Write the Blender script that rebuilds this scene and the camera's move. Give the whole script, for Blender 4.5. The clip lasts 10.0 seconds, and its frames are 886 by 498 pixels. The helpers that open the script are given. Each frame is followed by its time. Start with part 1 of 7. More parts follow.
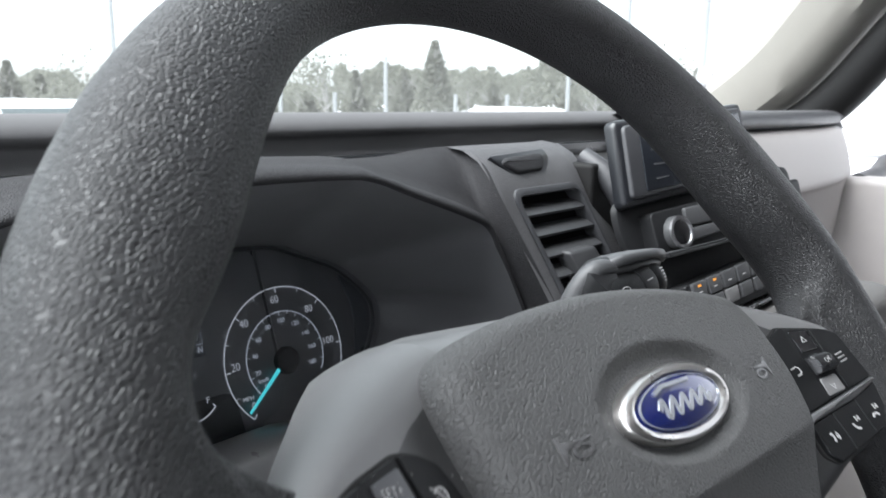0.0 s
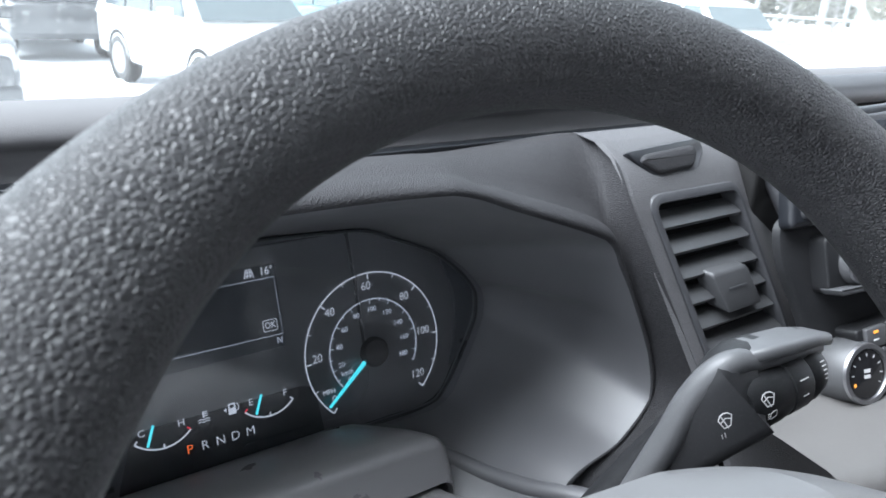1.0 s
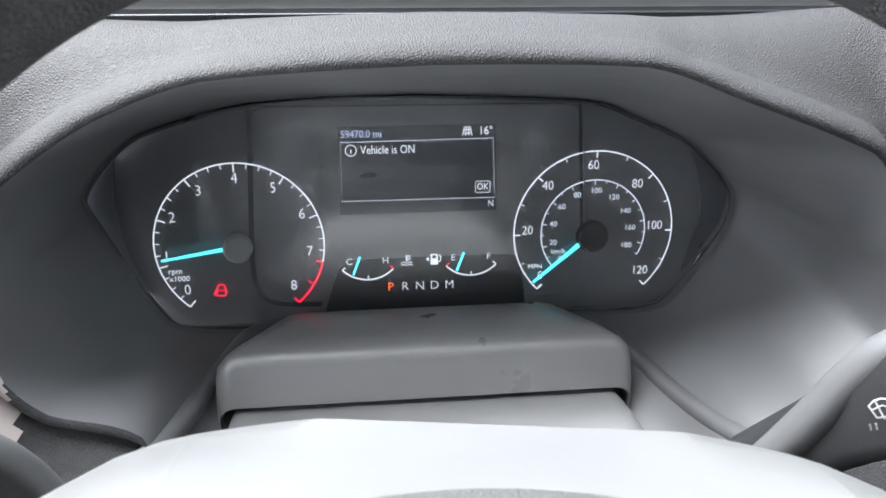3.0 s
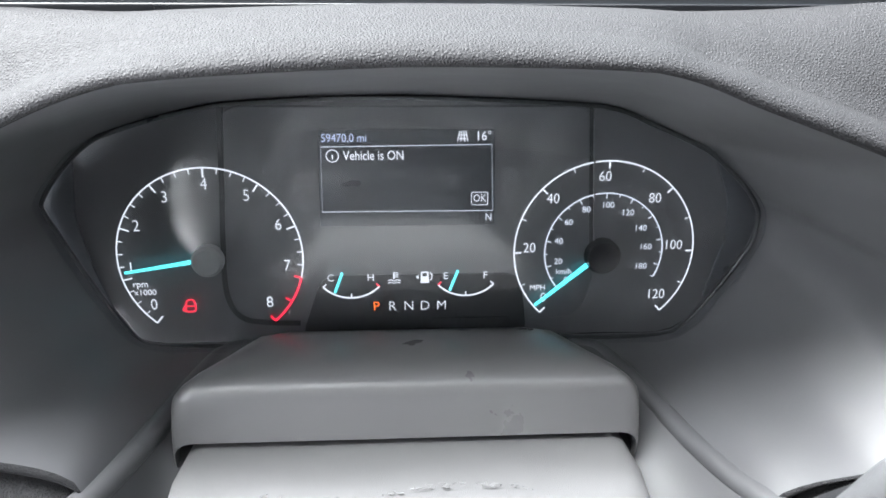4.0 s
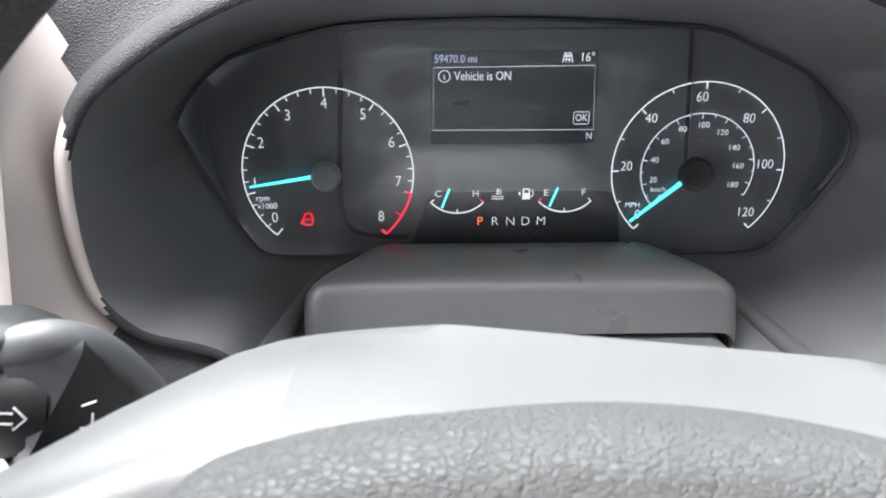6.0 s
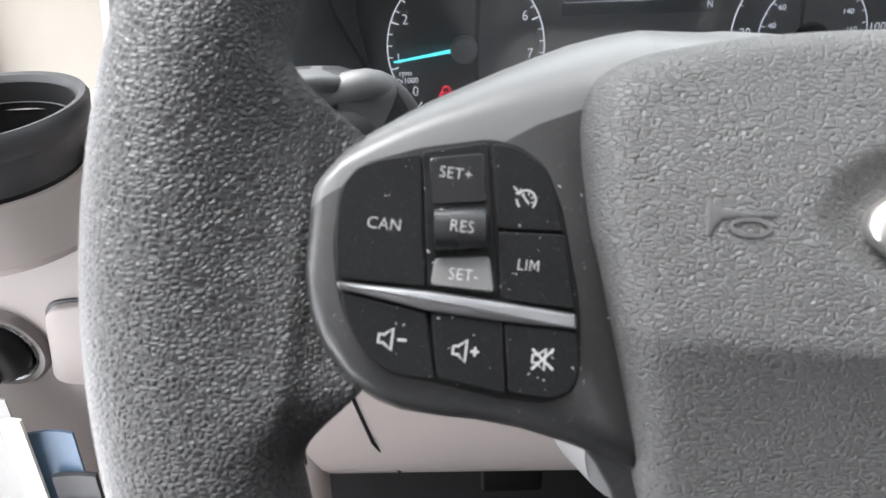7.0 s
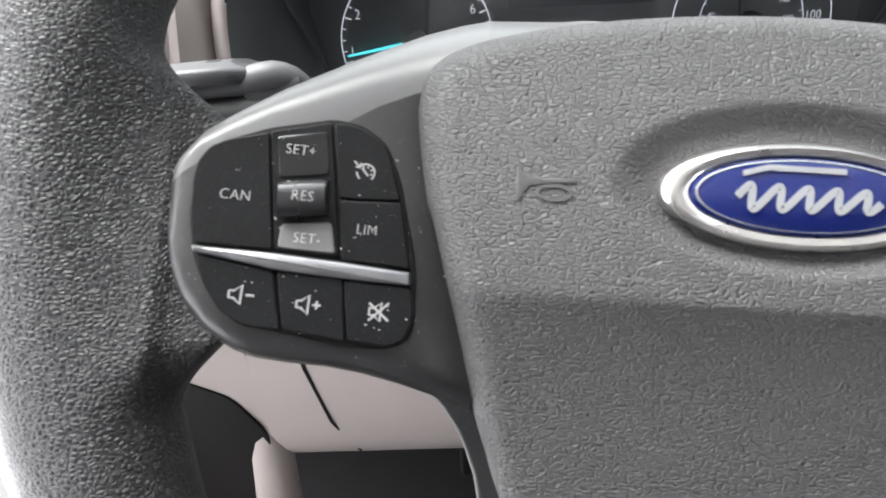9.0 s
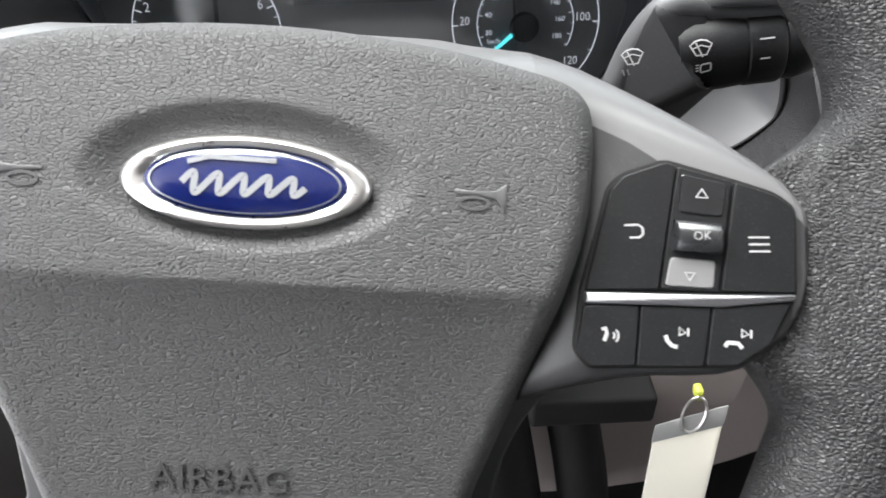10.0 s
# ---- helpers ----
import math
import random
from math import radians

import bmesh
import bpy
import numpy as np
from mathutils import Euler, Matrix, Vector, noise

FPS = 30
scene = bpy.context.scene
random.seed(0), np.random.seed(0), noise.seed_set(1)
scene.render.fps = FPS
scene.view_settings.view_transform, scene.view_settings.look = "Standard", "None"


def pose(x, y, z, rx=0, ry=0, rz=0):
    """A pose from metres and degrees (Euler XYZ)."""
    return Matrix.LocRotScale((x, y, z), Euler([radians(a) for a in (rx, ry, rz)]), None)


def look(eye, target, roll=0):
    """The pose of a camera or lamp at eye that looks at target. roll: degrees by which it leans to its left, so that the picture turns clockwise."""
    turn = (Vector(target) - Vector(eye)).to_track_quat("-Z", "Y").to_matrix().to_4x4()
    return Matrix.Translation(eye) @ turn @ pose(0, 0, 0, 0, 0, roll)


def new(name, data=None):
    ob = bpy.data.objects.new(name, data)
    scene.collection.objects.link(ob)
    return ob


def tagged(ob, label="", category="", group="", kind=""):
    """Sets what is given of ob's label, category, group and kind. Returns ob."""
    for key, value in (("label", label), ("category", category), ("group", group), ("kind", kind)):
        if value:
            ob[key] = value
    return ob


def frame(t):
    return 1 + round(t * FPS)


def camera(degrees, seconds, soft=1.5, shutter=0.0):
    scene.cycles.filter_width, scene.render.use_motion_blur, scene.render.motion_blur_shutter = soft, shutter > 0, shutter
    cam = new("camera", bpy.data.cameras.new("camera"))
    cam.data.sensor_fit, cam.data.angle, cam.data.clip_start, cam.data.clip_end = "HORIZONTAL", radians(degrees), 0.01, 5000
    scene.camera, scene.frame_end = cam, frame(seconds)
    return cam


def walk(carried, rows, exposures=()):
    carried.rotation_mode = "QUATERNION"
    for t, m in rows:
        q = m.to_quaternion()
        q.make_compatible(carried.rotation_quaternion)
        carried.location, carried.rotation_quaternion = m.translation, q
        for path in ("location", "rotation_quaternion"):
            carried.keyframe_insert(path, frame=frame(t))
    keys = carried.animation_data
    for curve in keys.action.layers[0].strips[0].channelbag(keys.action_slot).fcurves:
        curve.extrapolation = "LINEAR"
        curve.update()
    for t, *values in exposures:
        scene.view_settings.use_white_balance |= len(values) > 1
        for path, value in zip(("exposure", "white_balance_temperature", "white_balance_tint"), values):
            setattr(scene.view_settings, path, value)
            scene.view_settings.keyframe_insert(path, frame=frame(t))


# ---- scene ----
cam = camera(61.8, 10.0, shutter=0.1)
# a small phone lens, set to about the wheel
cam.data.dof.use_dof = True
cam.data.dof.focus_distance, cam.data.dof.aperture_fstop = 0.29, 30.0
EXPOSURES = [(0.0, 1.4, 6150, 10), (0.3, 1.67, 6100, 10), (0.5, 1.88, 6000, 10), (1.0, 1.9, 5850, 10), (1.5, 2.35, 5650, 11), (2.0, 2.75, 5850, 11), (2.5, 2.8, 6100, 10), (4.0, 3.05, 6250, 10), (5.2, 3.1, 6300, 10), (6.5, 2.45, 6350, 11), (8.0, 2.3, 6450, 11), (9.0, 2.25, 6450, 11), (10.0, 2.2, 6450, 11)]
PATH = [
    (0, (-0.191, -0.088, 1.554), (1.273, 1.216, 1.159), 0.8),
    (0.3, (-0.132, -0.047, 1.582), (1.242, 1.307, 1.053), 1.3),
    (0.5, (-0.121, -0.033, 1.587), (1.203, 1.35, 1.008), 2.2),
    (0.7, (-0.119, -0.028, 1.61), (1.154, 1.379, 0.978), 2.3),
    (1, (-0.114, -0.042, 1.606), (1.006, 1.462, 0.91), 3.5),
    (1.2, (-0.104, -0.035, 1.607), (0.889, 1.521, 0.839), 3.9),
    (1.5, (-0.071, -0.031, 1.606), (0.63, 1.639, 0.796), 1.1),
    (2, (-0.057, -0.054, 1.603), (0.395, 1.653, 0.675), -0.1),
    (2.5, (-0.043, -0.063, 1.602), (0.242, 1.629, 0.575), 1.0),
    (3.8, (0.001, -0.018, 1.587), (0.127, 1.696, 0.565), 0.9),
    (4, (0.004, -0.009, 1.587), (0.108, 1.687, 0.532), 1.0),
    (4.5, (0.007, -0.001, 1.582), (0.095, 1.692, 0.521), 1.1),
    (5, (0.005, 0.002, 1.582), (0.074, 1.69, 0.513), 1.0),
    (5.2, (0.005, 0.002, 1.58), (0.065, 1.694, 0.516), 0.9),
    (6.3, (-0.065, -0.069, 1.574), (-0.068, 1.557, 0.41), -0.7),
    (6.5, (-0.081, -0.081, 1.565), (-0.103, 1.533, 0.383), -1.2),
    (7, (-0.101, -0.114, 1.554), (-0.174, 1.472, 0.339), -3.1),
    (7.5, (-0.098, -0.127, 1.559), (-0.193, 1.459, 0.344), -3.9),
    (8, (-0.094, -0.127, 1.56), (-0.205, 1.463, 0.353), -4.5),
    (8.5, (-0.089, -0.128, 1.56), (-0.2, 1.453, 0.34), -4.7),
    (9, (-0.068, -0.132, 1.559), (-0.154, 1.446, 0.333), -4.2),
    (9.5, (-0.017, -0.138, 1.561), (-0.023, 1.435, 0.326), -2.3),
    (10, (0.038, -0.153, 1.566), (0.093, 1.409, 0.318), -1.1),
]
walk(cam, [(t, look(eye, target, roll)) for t, eye, target, roll in PATH], EXPOSURES)

# ---- world, sun and light ----
SUN_EL, SUN_AZ = 60.0, -65.0
world = bpy.data.worlds.new("overcast_sky")
scene.world = world
world.use_nodes = True
wn = world.node_tree.nodes
wbg = wn["Background"]
sky = wn.new("ShaderNodeTexSky")
sky.sky_type = "NISHITA"
sky.sun_disc = False
sky.sun_elevation = radians(SUN_EL)
sky.sun_rotation = radians(SUN_AZ)
sky.air_density, sky.dust_density, sky.ozone_density = 1.0, 2.0, 0.3
cloud = wn.new("ShaderNodeHueSaturation")
cloud.inputs["Saturation"].default_value = 0.12
cloud.inputs["Value"].default_value = 1.35
world.node_tree.links.new(sky.outputs[0], cloud.inputs["Color"])
world.node_tree.links.new(cloud.outputs[0], wbg.inputs[0])
wbg.inputs[1].default_value = 0.138
sun = new("sun", bpy.data.lights.new("sun", "SUN"))
sun.data.energy, sun.data.angle, sun.data.color = 4.7, radians(60), (1.0, 0.98, 0.96)
sun.matrix_world = pose(0, 0, 20, 90 - SUN_EL, 0, 180 - SUN_AZ)


# ---- materials ----
def material(name, colour, rough=0.5, metal=0.0, grain=0.0, grain_size=1000.0, vary=0.15, vary_size=30.0,
             spec=0.5, cells=0.0, cell_size=700.0, stretch=1.0, ridge=False, emit=0.0, dirt=None, dirt_size=60.0, dirt_amount=0.35, coat=0.0, crease=0.42):
    m = bpy.data.materials.new(name)
    m.use_nodes = True
    nt = m.node_tree
    N, L = nt.nodes, nt.links
    b = N["Principled BSDF"]
    b.inputs["Roughness"].default_value = rough
    b.inputs["Metallic"].default_value = metal
    b.inputs["Specular IOR Level"].default_value = spec
    b.inputs["Coat Weight"].default_value = coat
    co = N.new("ShaderNodeTexCoord")
    base = (*colour, 1.0)
    n1 = N.new("ShaderNodeTexNoise")
    n1.inputs["Scale"].default_value = vary_size
    n1.inputs["Detail"].default_value = 6.0
    L.new(co.outputs["Object"], n1.inputs["Vector"])
    mix = N.new("ShaderNodeMix")
    mix.data_type = "RGBA"
    mix.inputs["A"].default_value = tuple(c * (1 - vary) for c in colour) + (1.0,)
    mix.inputs["B"].default_value = tuple(min(1.0, c * (1 + vary)) for c in colour) + (1.0,)
    L.new(n1.outputs["Fac"], mix.inputs["Factor"])
    last = mix.outputs["Result"]
    if dirt is not None:
        n2 = N.new("ShaderNodeTexNoise")
        n2.inputs["Scale"].default_value = dirt_size
        n2.inputs["Detail"].default_value = 9.0
        n2.inputs["Roughness"].default_value = 0.7
        L.new(co.outputs["Object"], n2.inputs["Vector"])
        ramp = N.new("ShaderNodeMapRange")
        ramp.inputs["From Min"].default_value = 0.55
        ramp.inputs["From Max"].default_value = 0.75
        ramp.inputs["To Max"].default_value = dirt_amount
        L.new(n2.outputs["Fac"], ramp.inputs["Value"])
        mx = N.new("ShaderNodeMix")
        mx.data_type = "RGBA"
        mx.inputs["B"].default_value = (*dirt, 1.0)
        L.new(ramp.outputs["Result"], mx.inputs["Factor"])
        L.new(last, mx.inputs["A"])
        last = mx.outputs["Result"]
    L.new(last, b.inputs["Base Color"])
    if emit:
        b.inputs["Emission Color"].default_value = base
        b.inputs["Emission Strength"].default_value = emit
    # fine variation of the gloss
    rr = N.new("ShaderNodeMapRange")
    rr.inputs["To Min"].default_value = max(0.02, rough - 0.08)
    rr.inputs["To Max"].default_value = min(1.0, rough + 0.08)
    L.new(n1.outputs["Fac"], rr.inputs["Value"])
    L.new(rr.outputs["Result"], b.inputs["Roughness"])
    bump_in = None
    if cells:
        warp = N.new("ShaderNodeTexNoise")
        warp.inputs["Scale"].default_value = cell_size * 0.45
        L.new(co.outputs["Object"], warp.inputs["Vector"])
        add = N.new("ShaderNodeVectorMath")
        add.operation = "MULTIPLY_ADD"
        s = 0.5 / cell_size
        add.inputs[1].default_value = (s, s, s)
        L.new(warp.outputs["Color"], add.inputs[0])
        L.new(co.outputs["Object"], add.inputs[2])
        sc = N.new("ShaderNodeVectorMath")
        sc.operation = "MULTIPLY"
        sc.inputs[1].default_value = (1.0, stretch, 1.0)
        L.new(add.outputs[0], sc.inputs[0])
        vo = N.new("ShaderNodeTexVoronoi")
        vo.feature = "DISTANCE_TO_EDGE"
        vo.inputs["Scale"].default_value = cell_size
        L.new(sc.outputs[0], vo.inputs["Vector"])
        sm = N.new("ShaderNodeMapRange")
        sm.interpolation_type = "SMOOTHSTEP"
        sm.inputs["From Max"].default_value = crease
        sm.inputs["To Min"].default_value = 1.0 if ridge else 0.0
        sm.inputs["To Max"].default_value = 0.0 if ridge else 1.0
        L.new(vo.outputs["Distance"], sm.inputs["Value"])
        bp = N.new("ShaderNodeBump")
        bp.inputs["Strength"].default_value = min(1.0, cells)
        bp.inputs["Distance"].default_value = 0.40 / cell_size
        L.new(sm.outputs["Result"], bp.inputs["Height"])
        bump_in = bp
    if grain:
        n3 = N.new("ShaderNodeTexNoise")
        n3.inputs["Scale"].default_value = grain_size
        n3.inputs["Detail"].default_value = 3.0
        L.new(co.outputs["Object"], n3.inputs["Vector"])
        bp2 = N.new("ShaderNodeBump")
        bp2.inputs["Strength"].default_value = min(1.0, grain)
        bp2.inputs["Distance"].default_value = 0.5 / grain_size
        L.new(n3.outputs["Fac"], bp2.inputs["Height"])
        if bump_in:
            L.new(bump_in.outputs[0], bp2.inputs["Normal"])
        bump_in = bp2
    if bump_in:
        L.new(bump_in.outputs[0], b.inputs["Normal"])
    return m


def glass_material(name, tint=(1, 1, 1), gloss_rough=0.02, floor_gloss=0.03, film=0.0):
    """A thin pane: clear, with Fresnel gloss."""
    m = bpy.data.materials.new(name)
    m.use_nodes = True
    N, L = m.node_tree.nodes, m.node_tree.links
    N.remove(N["Principled BSDF"])
    tr = N.new("ShaderNodeBsdfTransparent")
    tr.inputs["Color"].default_value = (*tint, 1)
    gl = N.new("ShaderNodeBsdfGlossy")
    gl.inputs["Roughness"].default_value = gloss_rough
    lw = N.new("ShaderNodeLayerWeight")
    lw.inputs["Blend"].default_value = 0.5
    pw = N.new("ShaderNodeMath")
    pw.operation = "POWER"
    pw.inputs[1].default_value = 4.0
    L.new(lw.outputs["Facing"], pw.inputs[0])
    fr = N.new("ShaderNodeMath")
    fr.operation = "MULTIPLY_ADD"
    fr.inputs[1].default_value = 0.5
    fr.inputs[2].default_value = floor_gloss
    L.new(pw.outputs[0], fr.inputs[0])
    mx = N.new("ShaderNodeMixShader")
    L.new(fr.outputs[0], mx.inputs[0])
    L.new(tr.outputs[0], mx.inputs[1])
    L.new(gl.outputs[0], mx.inputs[2])
    if film:
        # an even translucent film puts the haze over the far trees into the pane
        dust = N.new("ShaderNodeBsdfTranslucent")
        dust.inputs["Color"].default_value = (0.9, 0.9, 0.88, 1)
        nz = N.new("ShaderNodeTexNoise")
        nz.inputs["Scale"].default_value = 9.0
        nz.inputs["Detail"].default_value = 5.0
        fm = N.new("ShaderNodeMapRange")
        fm.inputs["To Min"].default_value = film * 0.7
        fm.inputs["To Max"].default_value = film * 1.3
        L.new(nz.outputs["Fac"], fm.inputs["Value"])
        m2 = N.new("ShaderNodeMixShader")
        L.new(fm.outputs["Result"], m2.inputs[0])
        L.new(mx.outputs[0], m2.inputs[1])
        L.new(dust.outputs[0], m2.inputs[2])
        mx = m2
    L.new(mx.outputs[0], N["Material Output"].inputs["Surface"])
    return m


def foliage(name, colour):
    """Thin leaves that pass half of the light through."""
    m = bpy.data.materials.new(name)
    m.use_nodes = True
    N, L = m.node_tree.nodes, m.node_tree.links
    N.remove(N["Principled BSDF"])
    co = N.new("ShaderNodeTexCoord")
    n1 = N.new("ShaderNodeTexNoise")
    n1.inputs["Scale"].default_value = 0.4
    n1.inputs["Detail"].default_value = 5.0
    L.new(co.outputs["Object"], n1.inputs["Vector"])
    mix = N.new("ShaderNodeMix")
    mix.data_type = "RGBA"
    mix.inputs["A"].default_value = tuple(c * 0.75 for c in colour) + (1.0,)
    mix.inputs["B"].default_value = tuple(c * 1.3 for c in colour) + (1.0,)
    L.new(n1.outputs["Fac"], mix.inputs["Factor"])
    d, t, s = N.new("ShaderNodeBsdfDiffuse"), N.new("ShaderNodeBsdfTranslucent"), N.new("ShaderNodeMixShader")
    L.new(mix.outputs["Result"], d.inputs["Color"])
    L.new(mix.outputs["Result"], t.inputs["Color"])
    L.new(d.outputs[0], s.inputs[1])
    L.new(t.outputs[0], s.inputs[2])
    L.new(s.outputs[0], N["Material Output"].inputs["Surface"])
    return m


def glow(name, colour, strength):
    m = bpy.data.materials.new(name)
    m.use_nodes = True
    b = m.node_tree.nodes["Principled BSDF"]
    b.inputs["Base Color"].default_value = (*[c * 0.3 for c in colour], 1)
    b.inputs["Emission Color"].default_value = (*colour, 1)
    b.inputs["Emission Strength"].default_value = strength
    b.inputs["Roughness"].default_value = 0.5
    return m


M_RIM = material("grained_rim_skin", (0.016, 0.016, 0.0168), 0.46, cells=0.68, cell_size=760, stretch=1.35, crease=0.30, grain=0.3, grain_size=2200, vary=0.2, vary_size=45, spec=0.44)
M_PAD = material("grained_airbag_plastic", (0.056, 0.0562, 0.0565), 0.62, spec=0.5, cells=0.66, cell_size=580, stretch=2.1, crease=0.17, grain=0.18, grain_size=1100, vary=0.10, vary_size=25, dirt=(0.4, 0.4, 0.4), dirt_size=900, dirt_amount=0.05)
M_PADSMOOTH = material("smooth_airbag_plastic", (0.066, 0.066, 0.067), 0.26, grain=0.1, grain_size=2600, vary=0.10)
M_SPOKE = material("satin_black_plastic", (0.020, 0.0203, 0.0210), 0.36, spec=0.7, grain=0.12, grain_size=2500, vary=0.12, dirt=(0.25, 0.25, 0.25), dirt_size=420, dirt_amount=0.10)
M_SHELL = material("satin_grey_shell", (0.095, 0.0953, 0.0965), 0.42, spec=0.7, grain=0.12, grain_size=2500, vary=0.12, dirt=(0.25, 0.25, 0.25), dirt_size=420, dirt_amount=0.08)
M_BUTTON = material("soft_black_button_plastic", (0.005, 0.0053, 0.0058), 0.46, spec=0.18, grain=0.25, grain_size=3000, vary=0.2, vary_size=80, dirt=(0.2, 0.2, 0.2), dirt_size=1400, dirt_amount=0.10)
M_GLOSSBLACK = material("gloss_black_plastic", (0.008, 0.008, 0.009), 0.12, vary=0.2, dirt=(0.12, 0.12, 0.12), dirt_size=900, dirt_amount=0.08)
M_ROLLER = material("satin_roller_plastic", (0.010, 0.0105, 0.0115), 0.27, spec=0.6, vary=0.2, dirt=(0.15, 0.15, 0.15), dirt_size=900, dirt_amount=0.08)
M_GREYKEY = material("grey_key_plastic", (0.12, 0.12, 0.12), 0.3, vary=0.1)
M_HUB = material("pale_needle_hub", (0.26, 0.26, 0.26), 0.35, vary=0.1)
M_CHROME = material("bright_chrome", (0.74, 0.72, 0.70), 0.30, metal=1.0, vary=0.05, vary_size=200)
M_DARKCHROME = material("dark_satin_chrome", (0.30, 0.30, 0.31), 0.28, metal=1.0, vary=0.15, vary_size=150)
M_SATIN = material("bright_satin_trim", (0.30, 0.30, 0.31), 0.38, metal=1.0, vary=0.08, vary_size=150)
M_BLUE = material("blue_enamel", (0.005, 0.010, 0.075), 0.14, vary=0.08, coat=0.6)
M_SILVERMARK = material("silver_badge_mark", (0.45, 0.47, 0.50), 0.25, metal=0.7, vary=0.05)
M_PRINT = material("white_print", (0.29, 0.29, 0.29), 0.5, vary=0.04)
M_PRINTDIM = material("grey_print", (0.45, 0.45, 0.45), 0.5, vary=0.04)
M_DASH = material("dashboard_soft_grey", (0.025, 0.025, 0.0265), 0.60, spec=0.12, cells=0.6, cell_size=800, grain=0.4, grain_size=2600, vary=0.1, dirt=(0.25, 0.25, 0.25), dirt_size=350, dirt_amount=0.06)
# lit copy of the hood plastic: the vent panel's light is in this paler grey
M_DASHLIT = material("dashboard_soft_grey_lit", (0.066, 0.066, 0.0685), 0.55, spec=0.2, cells=0.6, cell_size=800, grain=0.4, grain_size=2600, vary=0.1, dirt=(0.25, 0.25, 0.25), dirt_size=350, dirt_amount=0.06)
M_SLAT = material("vent_slat_plastic", (0.034, 0.035, 0.037), 0.5, grain=0.25, grain_size=1800, vary=0.12, dirt=(0.25, 0.25, 0.25), dirt_size=700, dirt_amount=0.06)
M_DASHDARK = material("dashboard_dark_plastic", (0.030, 0.031, 0.034), 0.5, grain=0.35, grain_size=1800, vary=0.15, dirt=(0.2, 0.2, 0.2), dirt_size=500, dirt_amount=0.06)
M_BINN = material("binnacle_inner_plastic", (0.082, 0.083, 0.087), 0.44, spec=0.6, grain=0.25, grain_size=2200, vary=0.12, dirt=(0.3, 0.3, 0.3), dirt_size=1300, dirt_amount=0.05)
M_TOP = material("dashboard_top_pad", (0.085, 0.085, 0.087), 0.85, spec=0.25, grain=0.4, grain_size=1500, vary=0.1)
M_BEIGE = material("lower_dash_warm_grey", (0.31, 0.272, 0.26), 0.55, grain=0.3, grain_size=1800, vary=0.06, dirt=(0.25, 0.21, 0.19), dirt_size=60, dirt_amount=0.12)
M_PANEL = material("passenger_panel_grey", (0.31, 0.29, 0.28), 0.5, grain=0.3, grain_size=1800, vary=0.06)
M_SHELF = material("console_shelf_grey", (0.065, 0.063, 0.061), 0.5, grain=0.3, grain_size=1800, vary=0.08, dirt=(0.25, 0.24, 0.23), dirt_size=300, dirt_amount=0.08)
M_TAUPE = material("taupe_switch_plastic", (0.15, 0.135, 0.128), 0.45, grain=0.2, grain_size=2000, vary=0.08)
M_KICK = material("cream_kick_trim", (0.44, 0.405, 0.35), 0.8, grain=0.3, grain_size=1500, vary=0.06)
M_TRIM = material("pillar_cream_cloth", (0.19, 0.182, 0.162), 0.85, grain=0.5, grain_size=1500, vary=0.06)
M_FACE = material("cluster_face_charcoal", (0.095, 0.097, 0.101), 0.42, grain=0.1, grain_size=3000, vary=0.12, vary_size=20)
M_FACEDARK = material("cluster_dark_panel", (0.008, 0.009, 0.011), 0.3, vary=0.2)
M_SCREEN = material("dark_display_glass", (0.012, 0.014, 0.018), 0.25, vary=0.1)
M_LCD = material("text_display_glass", (0.040, 0.044, 0.050), 0.30, vary=0.0)
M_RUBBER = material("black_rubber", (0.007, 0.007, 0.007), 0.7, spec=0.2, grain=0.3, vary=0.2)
M_WHITEGLOW = glow("lit_white_print", (0.86, 0.89, 0.95), 0.16)
M_DIMGLOW = glow("lit_grey_print", (0.66, 0.70, 0.78), 0.17)
M_CYAN = glow("lit_cyan_needle", (0.10, 0.72, 0.78), 0.34)
M_RED = glow("lit_red_mark", (0.85, 0.02, 0.05), 0.28)
M_ORANGE = glow("lit_orange_mark", (1.0, 0.16, 0.03), 0.32)
M_AMBER = glow("lit_amber_lamp", (1.0, 0.40, 0.05), 0.32)
M_BLUEGLOW = glow("lit_blue_text", (0.50, 0.58, 0.80), 0.16)
M_SNOW = material("trodden_snow", (0.80, 0.81, 0.83), 0.75, grain=0.6, grain_size=14, vary=0.06, vary_size=0.5, dirt=(0.45, 0.44, 0.43), dirt_size=0.7, dirt_amount=0.35)
M_WHITECAR = material("white_car_paint", (0.72, 0.73, 0.74), 0.25, vary=0.05, vary_size=3, dirt=(0.55, 0.54, 0.53), dirt_size=4, dirt_amount=0.3, coat=0.5)
M_BLACKCAR = material("dark_car_paint", (0.035, 0.037, 0.04), 0.25, vary=0.1, vary_size=3, dirt=(0.4, 0.4, 0.4), dirt_size=5, dirt_amount=0.4, coat=0.5)
M_TEAL = material("teal_car_paint", (0.08, 0.19, 0.21), 0.3, vary=0.1, vary_size=3, coat=0.5)
M_CARGLASS = material("car_window_glass", (0.07, 0.085, 0.09), 0.08, vary=0.1, vary_size=4)
M_TYRE = material("dusty_tyre_rubber", (0.04, 0.04, 0.04), 0.85, grain=0.4, grain_size=80, vary=0.2, vary_size=10)
M_WHEEL = material("grey_alloy", (0.35, 0.35, 0.36), 0.35, metal=0.8, vary=0.1, vary_size=20)
M_POLE = material("galvanised_pole", (0.25, 0.255, 0.26), 0.5, metal=0.4, vary=0.1, vary_size=5)
